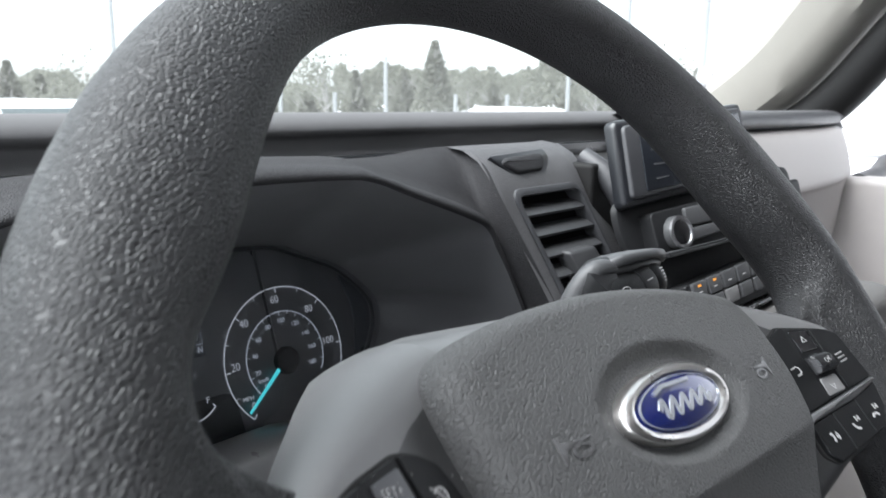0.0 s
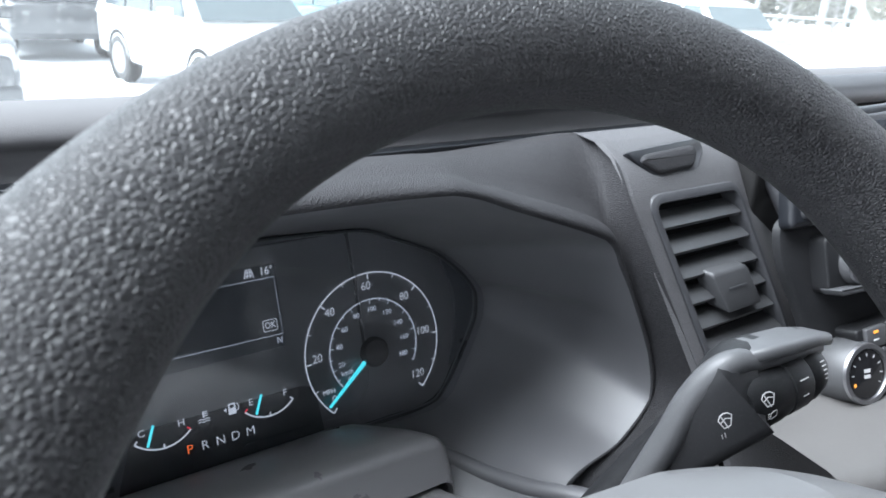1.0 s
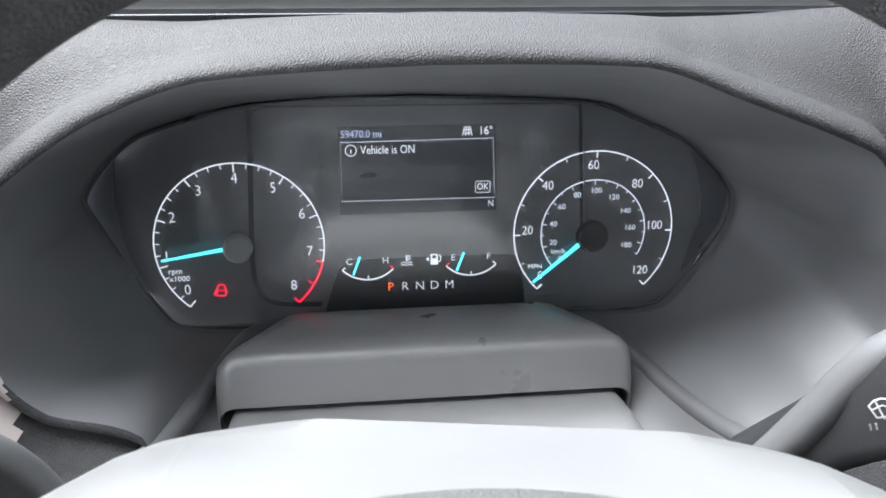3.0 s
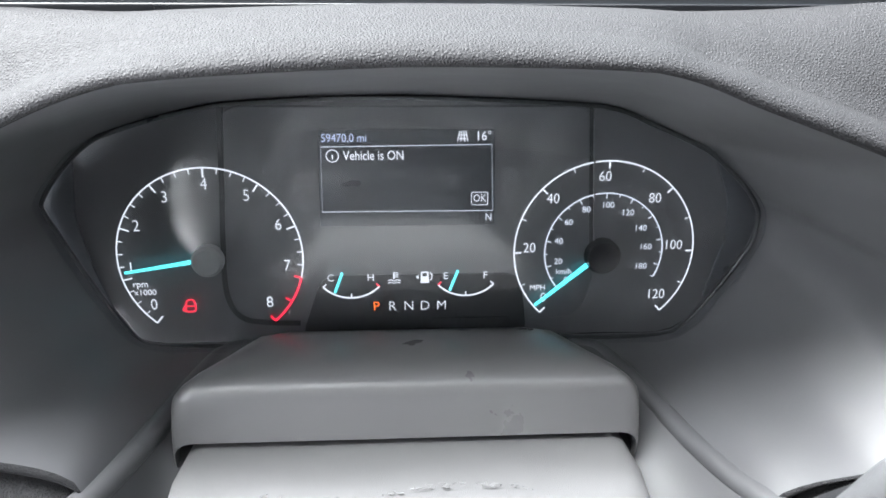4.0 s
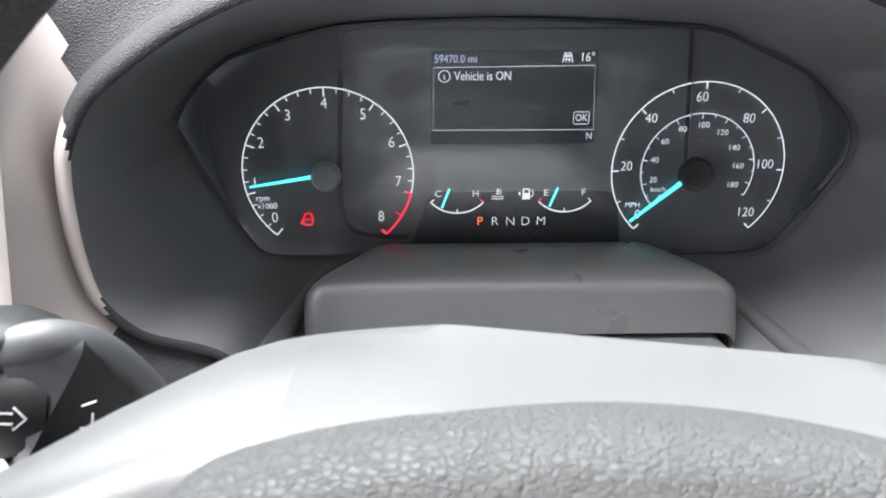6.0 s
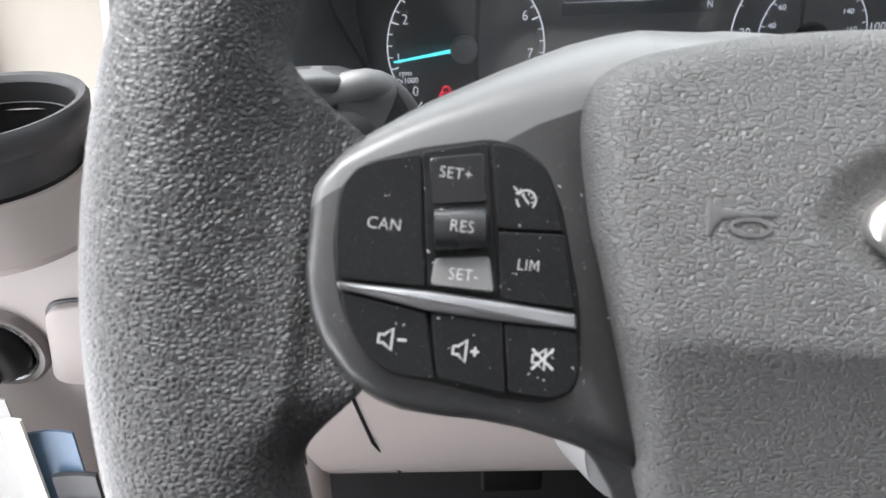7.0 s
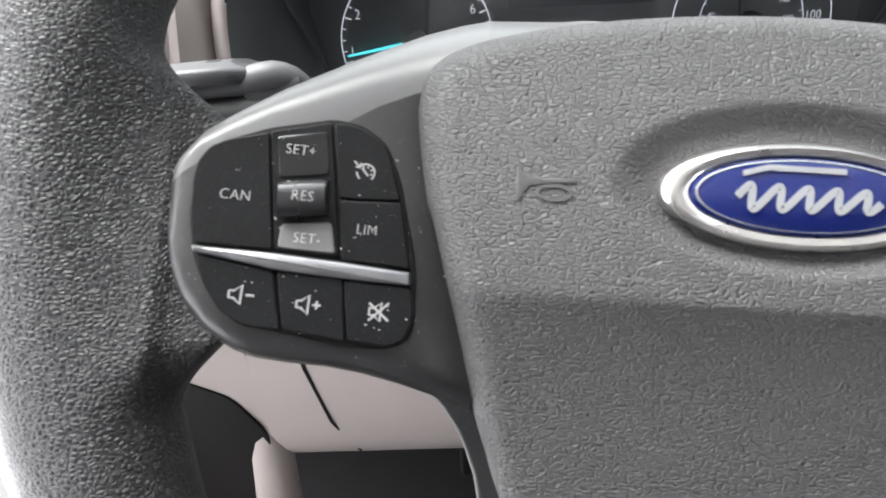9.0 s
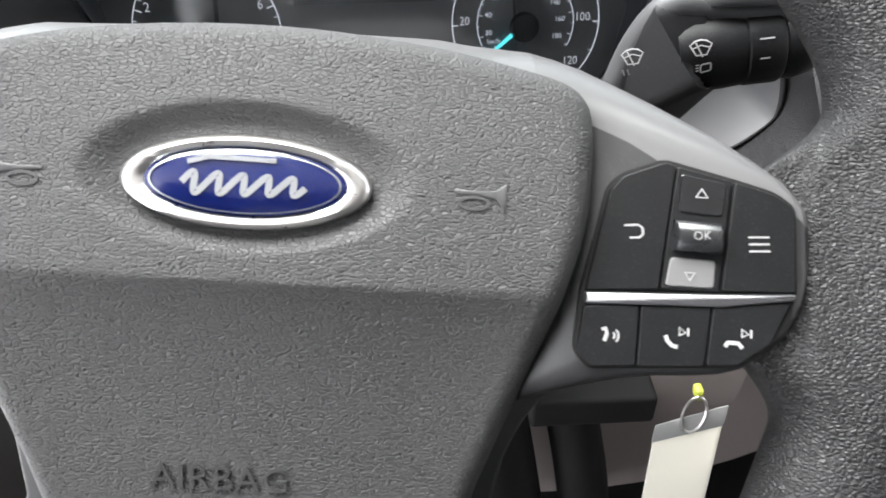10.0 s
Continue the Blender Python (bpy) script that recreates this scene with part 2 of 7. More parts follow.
M_BARK = material("snow_dusted_bark", (0.22, 0.21, 0.20), 0.9, grain=0.5, grain_size=30, vary=0.25, vary_size=6)
# leaf colour paled to grey-green, which paints the distance haze in
M_NEEDLES = foliage("hazed_foliage", (0.17, 0.17, 0.145))
M_PAPER = material("white_paper", (0.27, 0.27, 0.265), 0.8, vary=0.05, vary_size=20, dirt=(0.45, 0.45, 0.46), dirt_size=90, dirt_amount=0.4)
M_BLUEPRINT = material("blue_printed_card", (0.08, 0.13, 0.20), 0.5, vary=0.3, vary_size=60)
M_TAG = material("cream_card_tag", (0.80, 0.77, 0.66), 0.7, vary=0.04, vary_size=40)
M_YELLOW = material("yellow_green_plastic", (0.50, 0.55, 0.08), 0.4, vary=0.1)
M_CLEAR = glass_material("clear_lens", (0.96, 0.97, 0.98), 0.14, 0.09)
M_WINDOW = glass_material("window_glass", (0.93, 0.96, 0.95), 0.01, film=0.012)
M_CARPET = material("black_carpet", (0.007, 0.007, 0.0075), 0.95, spec=0.1, grain=0.7, grain_size=900, vary=0.3, vary_size=40)
M_SEAT = material("grey_seat_cloth", (0.10, 0.10, 0.105), 0.9, grain=0.6, grain_size=900, vary=0.15)
M_ROOF = material("roof_lining_cloth", (0.50, 0.49, 0.475), 0.9, grain=0.4, grain_size=900, vary=0.05)
M_SHROUD = material("column_shroud_plastic", (0.14, 0.14, 0.142), 0.5, cells=0.3, cell_size=1300, grain=0.3, grain_size=2400, vary=0.12, dirt=(0.3, 0.3, 0.3), dirt_size=420, dirt_amount=0.12)
M_FLAP = material("flap_grey_plastic", (0.12, 0.12, 0.122), 0.30, spec=0.7, grain=0.2, grain_size=2200, vary=0.0)
M_STALKFACE = material("stalk_dark_plastic", (0.010, 0.0104, 0.0112), 0.5, spec=0.2, grain=0.25, grain_size=2200, vary=0.15, dirt=(0.25, 0.25, 0.25), dirt_size=900, dirt_amount=0.06)
M_STALK = material("stalk_grey_plastic", (0.048, 0.049, 0.051), 0.48, spec=0.4, grain=0.2, grain_size=2200, vary=0.12, dirt=(0.3, 0.3, 0.3), dirt_size=900, dirt_amount=0.06)


# ---- mesh tools ----
def thing(name, m, label, category, group="", kind=""):
    ob = new(name)
    ob.matrix_basis = m
    ob.empty_display_size = 0.02
    return tagged(ob, label, category, group, kind)


def root_of(ob):
    while ob.parent:
        ob = ob.parent
    return ob


def link(name, bm, mat, smooth=True, angle=40):
    me = bpy.data.meshes.new(name)
    bmesh.ops.recalc_face_normals(bm, faces=bm.faces[:])
    if smooth:
        for f in bm.faces:
            f.smooth = True
        for e in bm.edges:
            if len(e.link_faces) == 2 and e.calc_face_angle(0) > radians(angle):
                e.smooth = False
    bm.to_mesh(me)
    bm.free()
    me.materials.append(mat)
    return me


def part(name, bm, mat, parent, label="", local=False, smooth=True, angle=40):
    """One mesh under a thing or a part. Vertices are in the world unless local, which means the thing's own axes."""
    if not local:
        bm.transform(root_of(parent).matrix_basis.inverted())
    ob = new(name, link(name, bm, mat, smooth, angle))
    ob.parent = parent
    return tagged(ob, label)


def solo(name, bm, mat, label, category, group="", kind="", smooth=True, angle=40):
    """A thing that is one mesh, in world axes."""
    c = sum((v.co for v in bm.verts), Vector()) / max(1, len(bm.verts))
    c.z = min(v.co.z for v in bm.verts)
    bmesh.ops.translate(bm, verts=bm.verts[:], vec=-c)
    ob = new(name, link(name, bm, mat, smooth, angle))
    ob.location = c
    return tagged(ob, label, category, group, kind)


def loft(rings, ring_closed=True, cap=True, bm=None):
    bm = bm or bmesh.new()
    vs = [[bm.verts.new(p) for p in r] for r in rings]
    n = len(rings[0])
    for a, b in zip(vs[:-1], vs[1:]):
        for i in range(n if ring_closed else n - 1):
            j = (i + 1) % n
            bm.faces.new((a[i], a[j], b[j], b[i]))
    if cap and ring_closed:
        bm.faces.new(vs[0][::-1])
        bm.faces.new(vs[-1])
    return bm


def catmull(points, per=6, closed=True):
    P = [Vector(p) for p in points]
    n = len(P)
    out = []
    for i in range(n if closed else n - 1):
        if closed:
            a, b, c, d = P[i - 1], P[i], P[(i + 1) % n], P[(i + 2) % n]
        else:
            a, b, c, d = P[max(i - 1, 0)], P[i], P[i + 1], P[min(i + 2, n - 1)]
        for k in range(per):
            t = k / per
            out.append(0.5 * ((2 * b) + (c - a) * t + (2 * a - 5 * b + 4 * c - d) * t * t + (3 * b - a - 3 * c + d) * t ** 3))
    if not closed:
        out.append(P[-1])
    return out


def area2(poly):
    return sum(a[0] * b[1] - b[0] * a[1] for a, b in zip(poly, poly[1:] + poly[:1]))


def inset2(poly, d):
    """The polygon moved inwards by d (a mitred offset)."""
    s = 1 if area2(poly) > 0 else -1
    out = []
    n = len(poly)
    for i in range(n):
        p, q, r = Vector(poly[i - 1][:2]), Vector(poly[i][:2]), Vector(poly[(i + 1) % n][:2])
        a, b = (q - p), (r - q)
        if a.length < 1e-9 or b.length < 1e-9:
            out.append(q)
            continue
        na, nb = Vector((-a.y, a.x)).normalized() * s, Vector((-b.y, b.x)).normalized() * s
        m = na + nb
        m = m / max(0.35, m.dot(m) / 2) if m.length > 1e-6 else na
        out.append(q + m * d)
    return out


def rounded2(poly, r, seg=4):
    """The polygon with its corners rounded by r."""
    n = len(poly)
    out = []
    for i in range(n):
        p, q, s = Vector(poly[i - 1]), Vector(poly[i]), Vector(poly[(i + 1) % n])
        ra = min(r, (p - q).length * 0.45)
        rb = min(r, (s - q).length * 0.45)
        a, b = q + (p - q).normalized() * ra, q + (s - q).normalized() * rb
        for k in range(seg + 1):
            t = k / seg
            out.append(a.lerp(q, t).lerp(q.lerp(b, t), t))
    return out


def plate(poly, place, h0, h1, bevel=0.0006, bm=None):
    """A raised piece with bevelled front edges. place maps (u, v, h) to a point."""
    rings = [[place(p[0], p[1], h0) for p in poly]]
    rings.append([place(p[0], p[1], h1 - bevel) for p in poly])
    i1 = inset2(poly, bevel * 0.35)
    i2 = inset2(poly, bevel)
    rings.append([place(p[0], p[1], h1 - bevel * 0.3) for p in i1])
    rings.append([place(p[0], p[1], h1) for p in i2])
    return loft(rings, bm=bm)


def box(x0, y0, z0, x1, y1, z1, bevel=0.0, bm=None, m=None):
    b = bmesh.new()
    bmesh.ops.create_cube(b, size=1.0)
    bmesh.ops.scale(b, vec=(x1 - x0, y1 - y0, z1 - z0), verts=b.verts[:])
    bmesh.ops.translate(b, vec=((x0 + x1) / 2, (y0 + y1) / 2, (z0 + z1) / 2), verts=b.verts[:])
    if bevel:
        bmesh.ops.bevel(b, geom=b.edges[:], offset=bevel, segments=3, affect="EDGES", profile=0.6)
    if m is not None:
        b.transform(m)
    return join(bm, b)


def join(bm, b):
    if bm is None:
        return b
    vs = {v: bm.verts.new(v.co) for v in b.verts}
    for f in b.faces:
        bm.faces.new([vs[v] for v in f.verts])
    b.free()
    return bm


def tube(path, radii, seg=14, squash=1.0, bm=None, cap=True):
    """A round sweep along a path, with a radius at each point. squash scales its second axis."""
    P = [Vector(p) for p in path]
    rings = []
    ref = None
    for i, p in enumerate(P):
        d = (P[min(i + 1, len(P) - 1)] - P[max(i - 1, 0)]).normalized()
        if ref is None:
            ref = Vector((0, 0, 1)) if abs(d.z) < 0.9 else Vector((0, 1, 0))
        a = d.cross(ref).normalized()
        b = a.cross(d).normalized()
        ref = b
        r = radii[i] if hasattr(radii, "__len__") else radii
        rings.append([p + (a * math.cos(t) * r + b * math.sin(t) * r * squash) for t in (2 * math.pi * k / seg for k in range(seg))])
    return loft(rings, bm=bm, cap=cap)


def lathe(profile, m, seg=32, bm=None):
    """Profile of (radius, height) turned about the local z axis of m; closed only where it ends on the axis."""
    rings = [[m @ Vector((r * math.cos(2 * math.pi * k / seg), r * math.sin(2 * math.pi * k / seg), h)) for k in range(seg)] for r, h in profile]
    out = loft(rings, bm=bm, cap=False)
    if profile[-1][0] < 0.003:
        out.verts.ensure_lookup_table()
        out.faces.new(out.verts[-seg:])
    return out


def sheet_bm(rows, thick, direction):
    """A skin of rows of points, with a thickness along direction."""
    d = Vector(direction) * thick
    bm = bmesh.new()
    top = [[bm.verts.new(p) for p in r] for r in rows]
    low = [[bm.verts.new(Vector(p) + d) for p in r] for r in rows]
    n, k = len(rows), len(rows[0])
    for i in range(n - 1):
        for j in range(k - 1):
            bm.faces.new((top[i][j], top[i][j + 1], top[i + 1][j + 1], top[i + 1][j]))
            bm.faces.new((low[i][j], low[i + 1][j], low[i + 1][j + 1], low[i][j + 1]))
    for i in range(n - 1):
        for j in (0, k - 1):
            bm.faces.new((top[i][j], top[i + 1][j], low[i + 1][j], low[i][j]))
    for j in range(k - 1):
        for i in (0, n - 1):
            bm.faces.new((top[i][j], top[i][j + 1], low[i][j + 1], low[i][j]))
    return bm


def letters(text, size, place, thick=0.00015, spacing=1.0, squeeze=1.0, bold=0.0, shear=0.0):
    """Text in the built-in font as a mesh, centred at (0, 0); place maps (u, v, h) to a point."""
    cu = bpy.data.curves.new("text", "FONT")
    cu.body, cu.size, cu.align_x, cu.align_y = text, size, "CENTER", "CENTER"
    cu.space_character, cu.offset, cu.shear = spacing, bold, shear
    cu.resolution_u = 3
    cu.extrude = 0
    ob = bpy.data.objects.new("text", cu)
    scene.collection.objects.link(ob)
    dg = bpy.context.evaluated_depsgraph_get()
    me = bpy.data.meshes.new_from_object(ob.evaluated_get(dg))
    bpy.data.objects.remove(ob)
    bpy.data.curves.remove(cu)
    bm = bmesh.new()
    bm.from_mesh(me)
    bpy.data.meshes.remove(me)
    if thick:
        geo = bmesh.ops.extrude_face_region(bm, geom=bm.faces[:])["geom"]
        bmesh.ops.translate(bm, verts=[g for g in geo if isinstance(g, bmesh.types.BMVert)], vec=(0, 0, thick))
    for v in bm.verts:
        v.co = place(v.co.x * squeeze, v.co.y, v.co.z)
    return bm


def stroke(points, width, place, h0=0.0, h1=0.00015, bm=None, closed=False):
    """A line of even width through 2D points, as a thin raised strip."""
    P = [Vector(p[:2]) for p in points]
    n = len(P)
    L, R = [], []
    for i in range(n):
        a = P[i - 1] if (i > 0 or closed) else P[i]
        b = P[(i + 1) % n] if (i < n - 1 or closed) else P[i]
        d = (b - a).normalized()
        nrm = Vector((-d.y, d.x)) * width / 2
        L.append(P[i] + nrm)
        R.append(P[i] - nrm)
    rings = [[place(l.x, l.y, h0), place(l.x, l.y, h1), place(r.x, r.y, h1), place(r.x, r.y, h0)] for l, r in zip(L, R)]
    if closed:
        rings.append(rings[0])
    return loft(rings, bm=bm, cap=not closed)


def arc(cx, cy, r, a0, a1, n=24, ry=None):
    ry = ry or r
    return [(cx + r * math.cos(radians(a0 + (a1 - a0) * k / n)), cy + ry * math.sin(radians(a0 + (a1 - a0) * k / n))) for k in range(n + 1)]


def shifted(place, u0, v0, h=0.0, turn=0.0):
    c, s = math.cos(radians(turn)), math.sin(radians(turn))
    return lambda u, v, k: place(u0 + u * c - v * s, v0 + u * s + v * c, h + k)


def bar(points, ups, sections, bm=None):
    """A sweep of rounded rectangles. sections: (low, high, back, front) about each point, along the up and outward ways."""
    P = [Vector(p) for p in points]
    rings = []
    for i, p in enumerate(P):
        d = (P[min(i + 1, len(P) - 1)] - P[max(i - 1, 0)]).normalized()
        up = Vector(ups)
        up = (up - d * up.dot(d)).normalized()
        out = d.cross(up).normalized()
        if out.y > 0:
            out = -out
        lo, hi, ba, fr = sections[i]
        r = 0.42 * min(hi - lo, fr - ba)
        rings.append([p + up * q[0] + out * q[1] for q in rounded2([(lo, ba), (lo, fr), (hi, fr), (hi, ba)], min(r, 0.006), 3)])
    return loft(rings, bm=bm)


# ---- shell of the van: floor, walls, roof, pillars ----
def structure(name, bm, mat, label, category="wall", smooth=True):
    return solo(name, bm, mat, label, category, kind="structure", smooth=smooth)


structure("floor", box(-0.62, -1.6, 0.68, 1.42, 0.9, 0.72, 0.004), M_CARPET, "black carpeted cab floor of the van", "floor")
structure("wall_bulkhead", box(-0.72, -1.66, 0.68, 1.52, -1.60, 2.25, 0.005), M_SEAT, "plain dark grey bulkhead behind the seats", "wall")
structure("ceiling", box(-0.72, -1.6, 2.20, 1.52, -0.06, 2.25, 0.01), M_ROOF, "pale cloth roof lining of the cab", "ceiling")
structure("wall_firewall", box(-0.62, 0.62, 0.68, 1.42, 0.66, 1.46, 0.004), M_CARPET, "black firewall behind the dashboard", "wall")


def door_side(x0, x1, name, label):
    """A cab door's lower half, with the window open above it."""
    bm = box(x0, -0.55, 0.72, x1, 0.55, 1.42, 0.015)
    box(x0, -1.6, 0.72, x1, -0.55, 2.2, 0.01, bm)
    return structure(name, bm, M_PANEL, label, "wall")


door_side(1.38, 1.46, "wall_passenger_side", "pale grey trim of the closed passenger door")
bm = box(-0.70, -1.6, 0.72, -0.62, -0.75, 2.2, 0.01)
structure("wall_driver_side", bm, M_DASHDARK, "dark pillar behind the open driver doorway", "wall")


def pillar(name, sx, label):
    """A windscreen pillar, cream trim inside and a black door seal behind it."""
    x = 1.35 if sx > 0 else -0.60
    pts = [(x, 0.62, 1.50), (x, 0.47, 1.62), (x - sx * 0.02, 0.32, 1.80), (x - sx * 0.06, 0.06, 2.04), (x - sx * 0.09, -0.10, 2.16)]
    rows = []
    for p in catmull(pts, 6, closed=False):
        rows.append([p + Vector((sx * 0.055, -0.105, -0.040)), p + Vector((0.0, -0.098, -0.036)), p + Vector((-sx * 0.022, -0.082, -0.028)),
                     p + Vector((-sx * 0.03, -0.06, 0.0)), p + Vector((-sx * 0.02, -0.01, 0.022)), p + Vector((sx * 0.03, 0.02, 0.03)), p + Vector((sx * 0.07, 0.0, 0.02))])
    t = thing(name, pose(x, 0.5, 1.5), label, "pillar", kind="structure")
    part("pillar_trim", loft(rows, cap=True), M_TRIM, t, "cream cloth-covered trim")
    part("door_seal", tube([p + Vector((sx * 0.03, -0.150, -0.058)) for p in catmull(pts, 6, closed=False)], 0.040, 14), M_RUBBER, t, "black rubber door seal")
    return t


pillar("pillar_passenger_side", 1, "cream-trimmed windscreen pillar on the passenger side")
pillar("pillar_driver_side", -1, "cream-trimmed windscreen pillar beside the open door")
rows = [[(-0.62 + 2.0 * i / 8, 0.88 - 0.10 * abs(i / 4 - 1) ** 2 + (-0.07 - 0.88) * k / 6, 1.44 + 0.76 * k / 6) for i in range(9)] for k in range(7)]
ws = structure("window_windscreen", sheet_bm(rows, 0.005, (0, 0.6, 0.5)), M_WINDOW, "clear windscreen with the snowy car park beyond", "window")
ws.visible_shadow = False

structure("trim_kick_panel", box(-0.60, 0.596, 0.9, -0.43, 0.612, 1.46, 0.004), M_KICK, "pale cream kick trim beside the open door", "trim")
jamb = thing("door_jamb", pose(-0.61, 0.65, 0.72), "grey-brown door jamb with a dark rubber seal", "door jamb", kind="structure")
part("jamb_panel", box(-0.64, 0.57, 0.72, -0.60, 0.82, 1.50, 0.01), M_BEIGE, jamb)
part("jamb_seal", tube([(-0.61, 0.56, 0.72), (-0.61, 0.56, 1.1), (-0.61, 0.555, 1.5)], 0.018, 10), M_RUBBER, jamb, "dark rubber seal")

# ---- dashboard ----
dash = thing("dashboard", pose(0.2, 0.40, 1.20), "dark grey van dashboard with grained soft plastic", "dashboard", kind="structure")


def bez_y(z):
    return 0.222 + 0.16 * (z - 1.5)


T14 = math.atan2(0.2452, 0.9695)


def face_at(u, v, h):
    """Cluster face: u to the right, v up along it, h towards the driver."""
    return Vector((u, 0.348 + (v * 0.9695 + 1.378 - 1.417) * 0.2529, 1.378 + v * 0.9695)) + Vector((0, -0.9695, 0.2452)) * h


BEZ = [(0.003, 1.511), (0.088, 1.509), (0.128, 1.496), (0.192, 1.472), (0.2045, 1.4535), (0.215, 1.434), (0.231, 1.395), (0.233, 1.366), (0.205, 1.346), (0.163, 1.335), (0.122, 1.285),
       (0.006, 1.275), (-0.108, 1.290), (-0.128, 1.352), (-0.165, 1.366), (-0.180, 1.383), (-0.183, 1.411), (-0.180, 1.443), (-0.166, 1.466), (-0.128, 1.491), (-0.085, 1.506)]
LENS = [(0.003, 0.078), (0.106, 0.073), (0.135, 0.063), (0.164, 0.050), (0.178, 0.039), (0.190, 0.027), (0.197, 0.015), (0.195, -0.003), (0.178, -0.030), (0.156, -0.055), (0.110, -0.057),
        (0.006, -0.058), (-0.090, -0.058), (-0.137, -0.057), (-0.149, -0.045), (-0.162, -0.022), (-0.176, 0.006), (-0.183, 0.023), (-0.172, 0.040), (-0.149, 0.059), (-0.089, 0.0745)]
OUTER = [(0.003, 0.284, 1.512), (0.09, 0.284, 1.512), (0.15, 0.283, 1.515), (0.2125, 0.268, 1.521), (0.2125, 0.236, 1.5115), (0.2125, 0.2175, 1.487), (0.235, 0.186, 1.417), (0.245, 0.172, 1.385), (0.252, 0.163, 1.362),
         (0.215, 0.160, 1.315), (0.125, 0.170, 1.255), (0.006, 0.180, 1.25), (-0.11, 0.172, 1.26), (-0.128, 0.168, 1.325), (-0.188, 0.165, 1.335), (-0.206, 0.168, 1.375), (-0.209, 0.180, 1.41),
         (-0.207, 0.197, 1.447), (-0.205, 0.255, 1.505), (-0.16, 0.282, 1.515), (-0.09, 0.284, 1.512)]


def crisp(points, k=0.35, per=6):
    """A closed curve through the points with corners kept fairly sharp."""
    P = [Vector(p) for p in points]
    straight = [P[i].lerp(P[(i + 1) % len(P)], j / per) for i in range(len(P)) for j in range(per)]
    return [a.lerp(b, k) for a, b in zip(catmull(P, per), straight)]


bez = crisp([(x, bez_y(z), z) for x, z in BEZ])
lens = crisp([face_at(u, v, 0.004) for u, v in LENS])
outer = catmull(OUTER, 6)
mid = Vector((0.006, 0.0, 1.42))


def spread(p, q, k):
    """Moves p outwards, along the way to the outer edge q where that is near."""
    d = Vector((p.x - mid.x, 0, p.z - mid.z)).normalized()
    way = Vector((q.x - p.x, 0, q.z - p.z))
    w = min(1.0, max(0.0, (way.length - 0.006) / 0.012))
    return p + d.lerp(way.normalized(), w).normalized() * (k * (1 - w) + min(k, 0.45 * way.length) * w)


inner_rings = [lens]
for k in range(1, 9):
    t = k / 9
    inner_rings.append([a.lerp(b, t) + Vector((0, 0, 0.006 * math.sin(math.pi * t) * (1 if b.z < 1.42 else 0.4))) for a, b in zip(lens, bez)])
inner_rings.append(bez)
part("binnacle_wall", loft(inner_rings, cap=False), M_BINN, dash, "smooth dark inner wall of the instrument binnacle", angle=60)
lip = [[p.copy() for p in bez]]
for out, fwd in ((0.0008, -0.0016), (0.0024, -0.0024), (0.0044, -0.0016), (0.0062, 0.0008), (0.0077, 0.0042), (0.0088, 0.0085), (0.0094, 0.0130)):
    lip.append([spread(p, q, out) + Vector((0, fwd * (0.5 + 0.5 * min(1.0, max(0.0, (p.z - 1.42) / 0.05))), 0)) for p, q in zip(bez, outer)])
for k in range(1, 7):
    t = k / 6
    lip.append([a.lerp(b, t) + Vector((0, 0, 0.0062 * min(1.0, max(0.0, (b.z - 1.40) / 0.09)) * min(1.0, 0.25 + abs(b.x - 0.2125) / 0.05) * math.sin(math.pi * t) ** 0.8)) for a, b in zip(lip[7], outer)])
hood_bm = loft(lip, cap=False)
cheek_bm = hood_bm.copy()
on_door_side = lambda f: f.calc_center_median().x < -0.180 and f.calc_center_median().z < 1.492 and f.calc_center_median().y < 0.262
for half, keep in ((hood_bm, False), (cheek_bm, True)):
    bmesh.ops.delete(half, geom=[f for f in half.faces if on_door_side(f) != keep], context="FACES")
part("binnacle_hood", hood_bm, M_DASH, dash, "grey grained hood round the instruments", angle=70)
part("binnacle_cheek", cheek_bm, M_BEIGE, dash, "warm grey cheek at the door side", angle=70)
# ridges where the binnacle floor turns down beside the column flap
for ridge in ([(0.092, 0.318, 1.3235), (0.104, 0.3165, 1.3232), (0.113, 0.3110, 1.3222), (0.122, 0.296, 1.3215), (0.133, 0.270, 1.3213), (0.143, 0.243, 1.3225), (0.153, 0.216, 1.3265), (0.160, 0.199, 1.3312), (0.168, 0.182, 1.3350)],
              [(-0.082, 0.318, 1.3235), (-0.094, 0.3165, 1.3232), (-0.103, 0.305, 1.3225), (-0.111, 0.281, 1.3240), (-0.117, 0.256, 1.3275), (-0.122, 0.229, 1.3340), (-0.125, 0.2085, 1.3410), (-0.128, 0.190, 1.3480), (-0.131, 0.176, 1.3500)]):
    part("floor_ridge", tube([p - Vector((0, 0, 0.0048)) for p in catmull(ridge, 5, closed=False)], 0.0060, 20), M_BINN, dash, "rounded ridge beside the column flap")
# unseen black box added behind the dials so gaps read as shade
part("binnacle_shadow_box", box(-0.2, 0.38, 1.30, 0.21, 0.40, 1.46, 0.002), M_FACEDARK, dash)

# side panels with the vents: a profile swept along x, slanting outwards below the hood
PROFILE = [(0.300, 1.512), (0.268, 1.521), (0.250, 1.519), (0.236, 1.512), (0.226, 1.502), (0.219, 1.490), (0.2145, 1.480), (0.206, 1.461), (0.197, 1.441), (0.188, 1.421), (0.179, 1.401), (0.170, 1.381), (0.164, 1.366), (0.150, 1.330), (0.140, 1.290)]


def slant(z, sign=1):
    return max(0.0, 1.49 - z) * (0.29 if sign > 0 else 0.03)


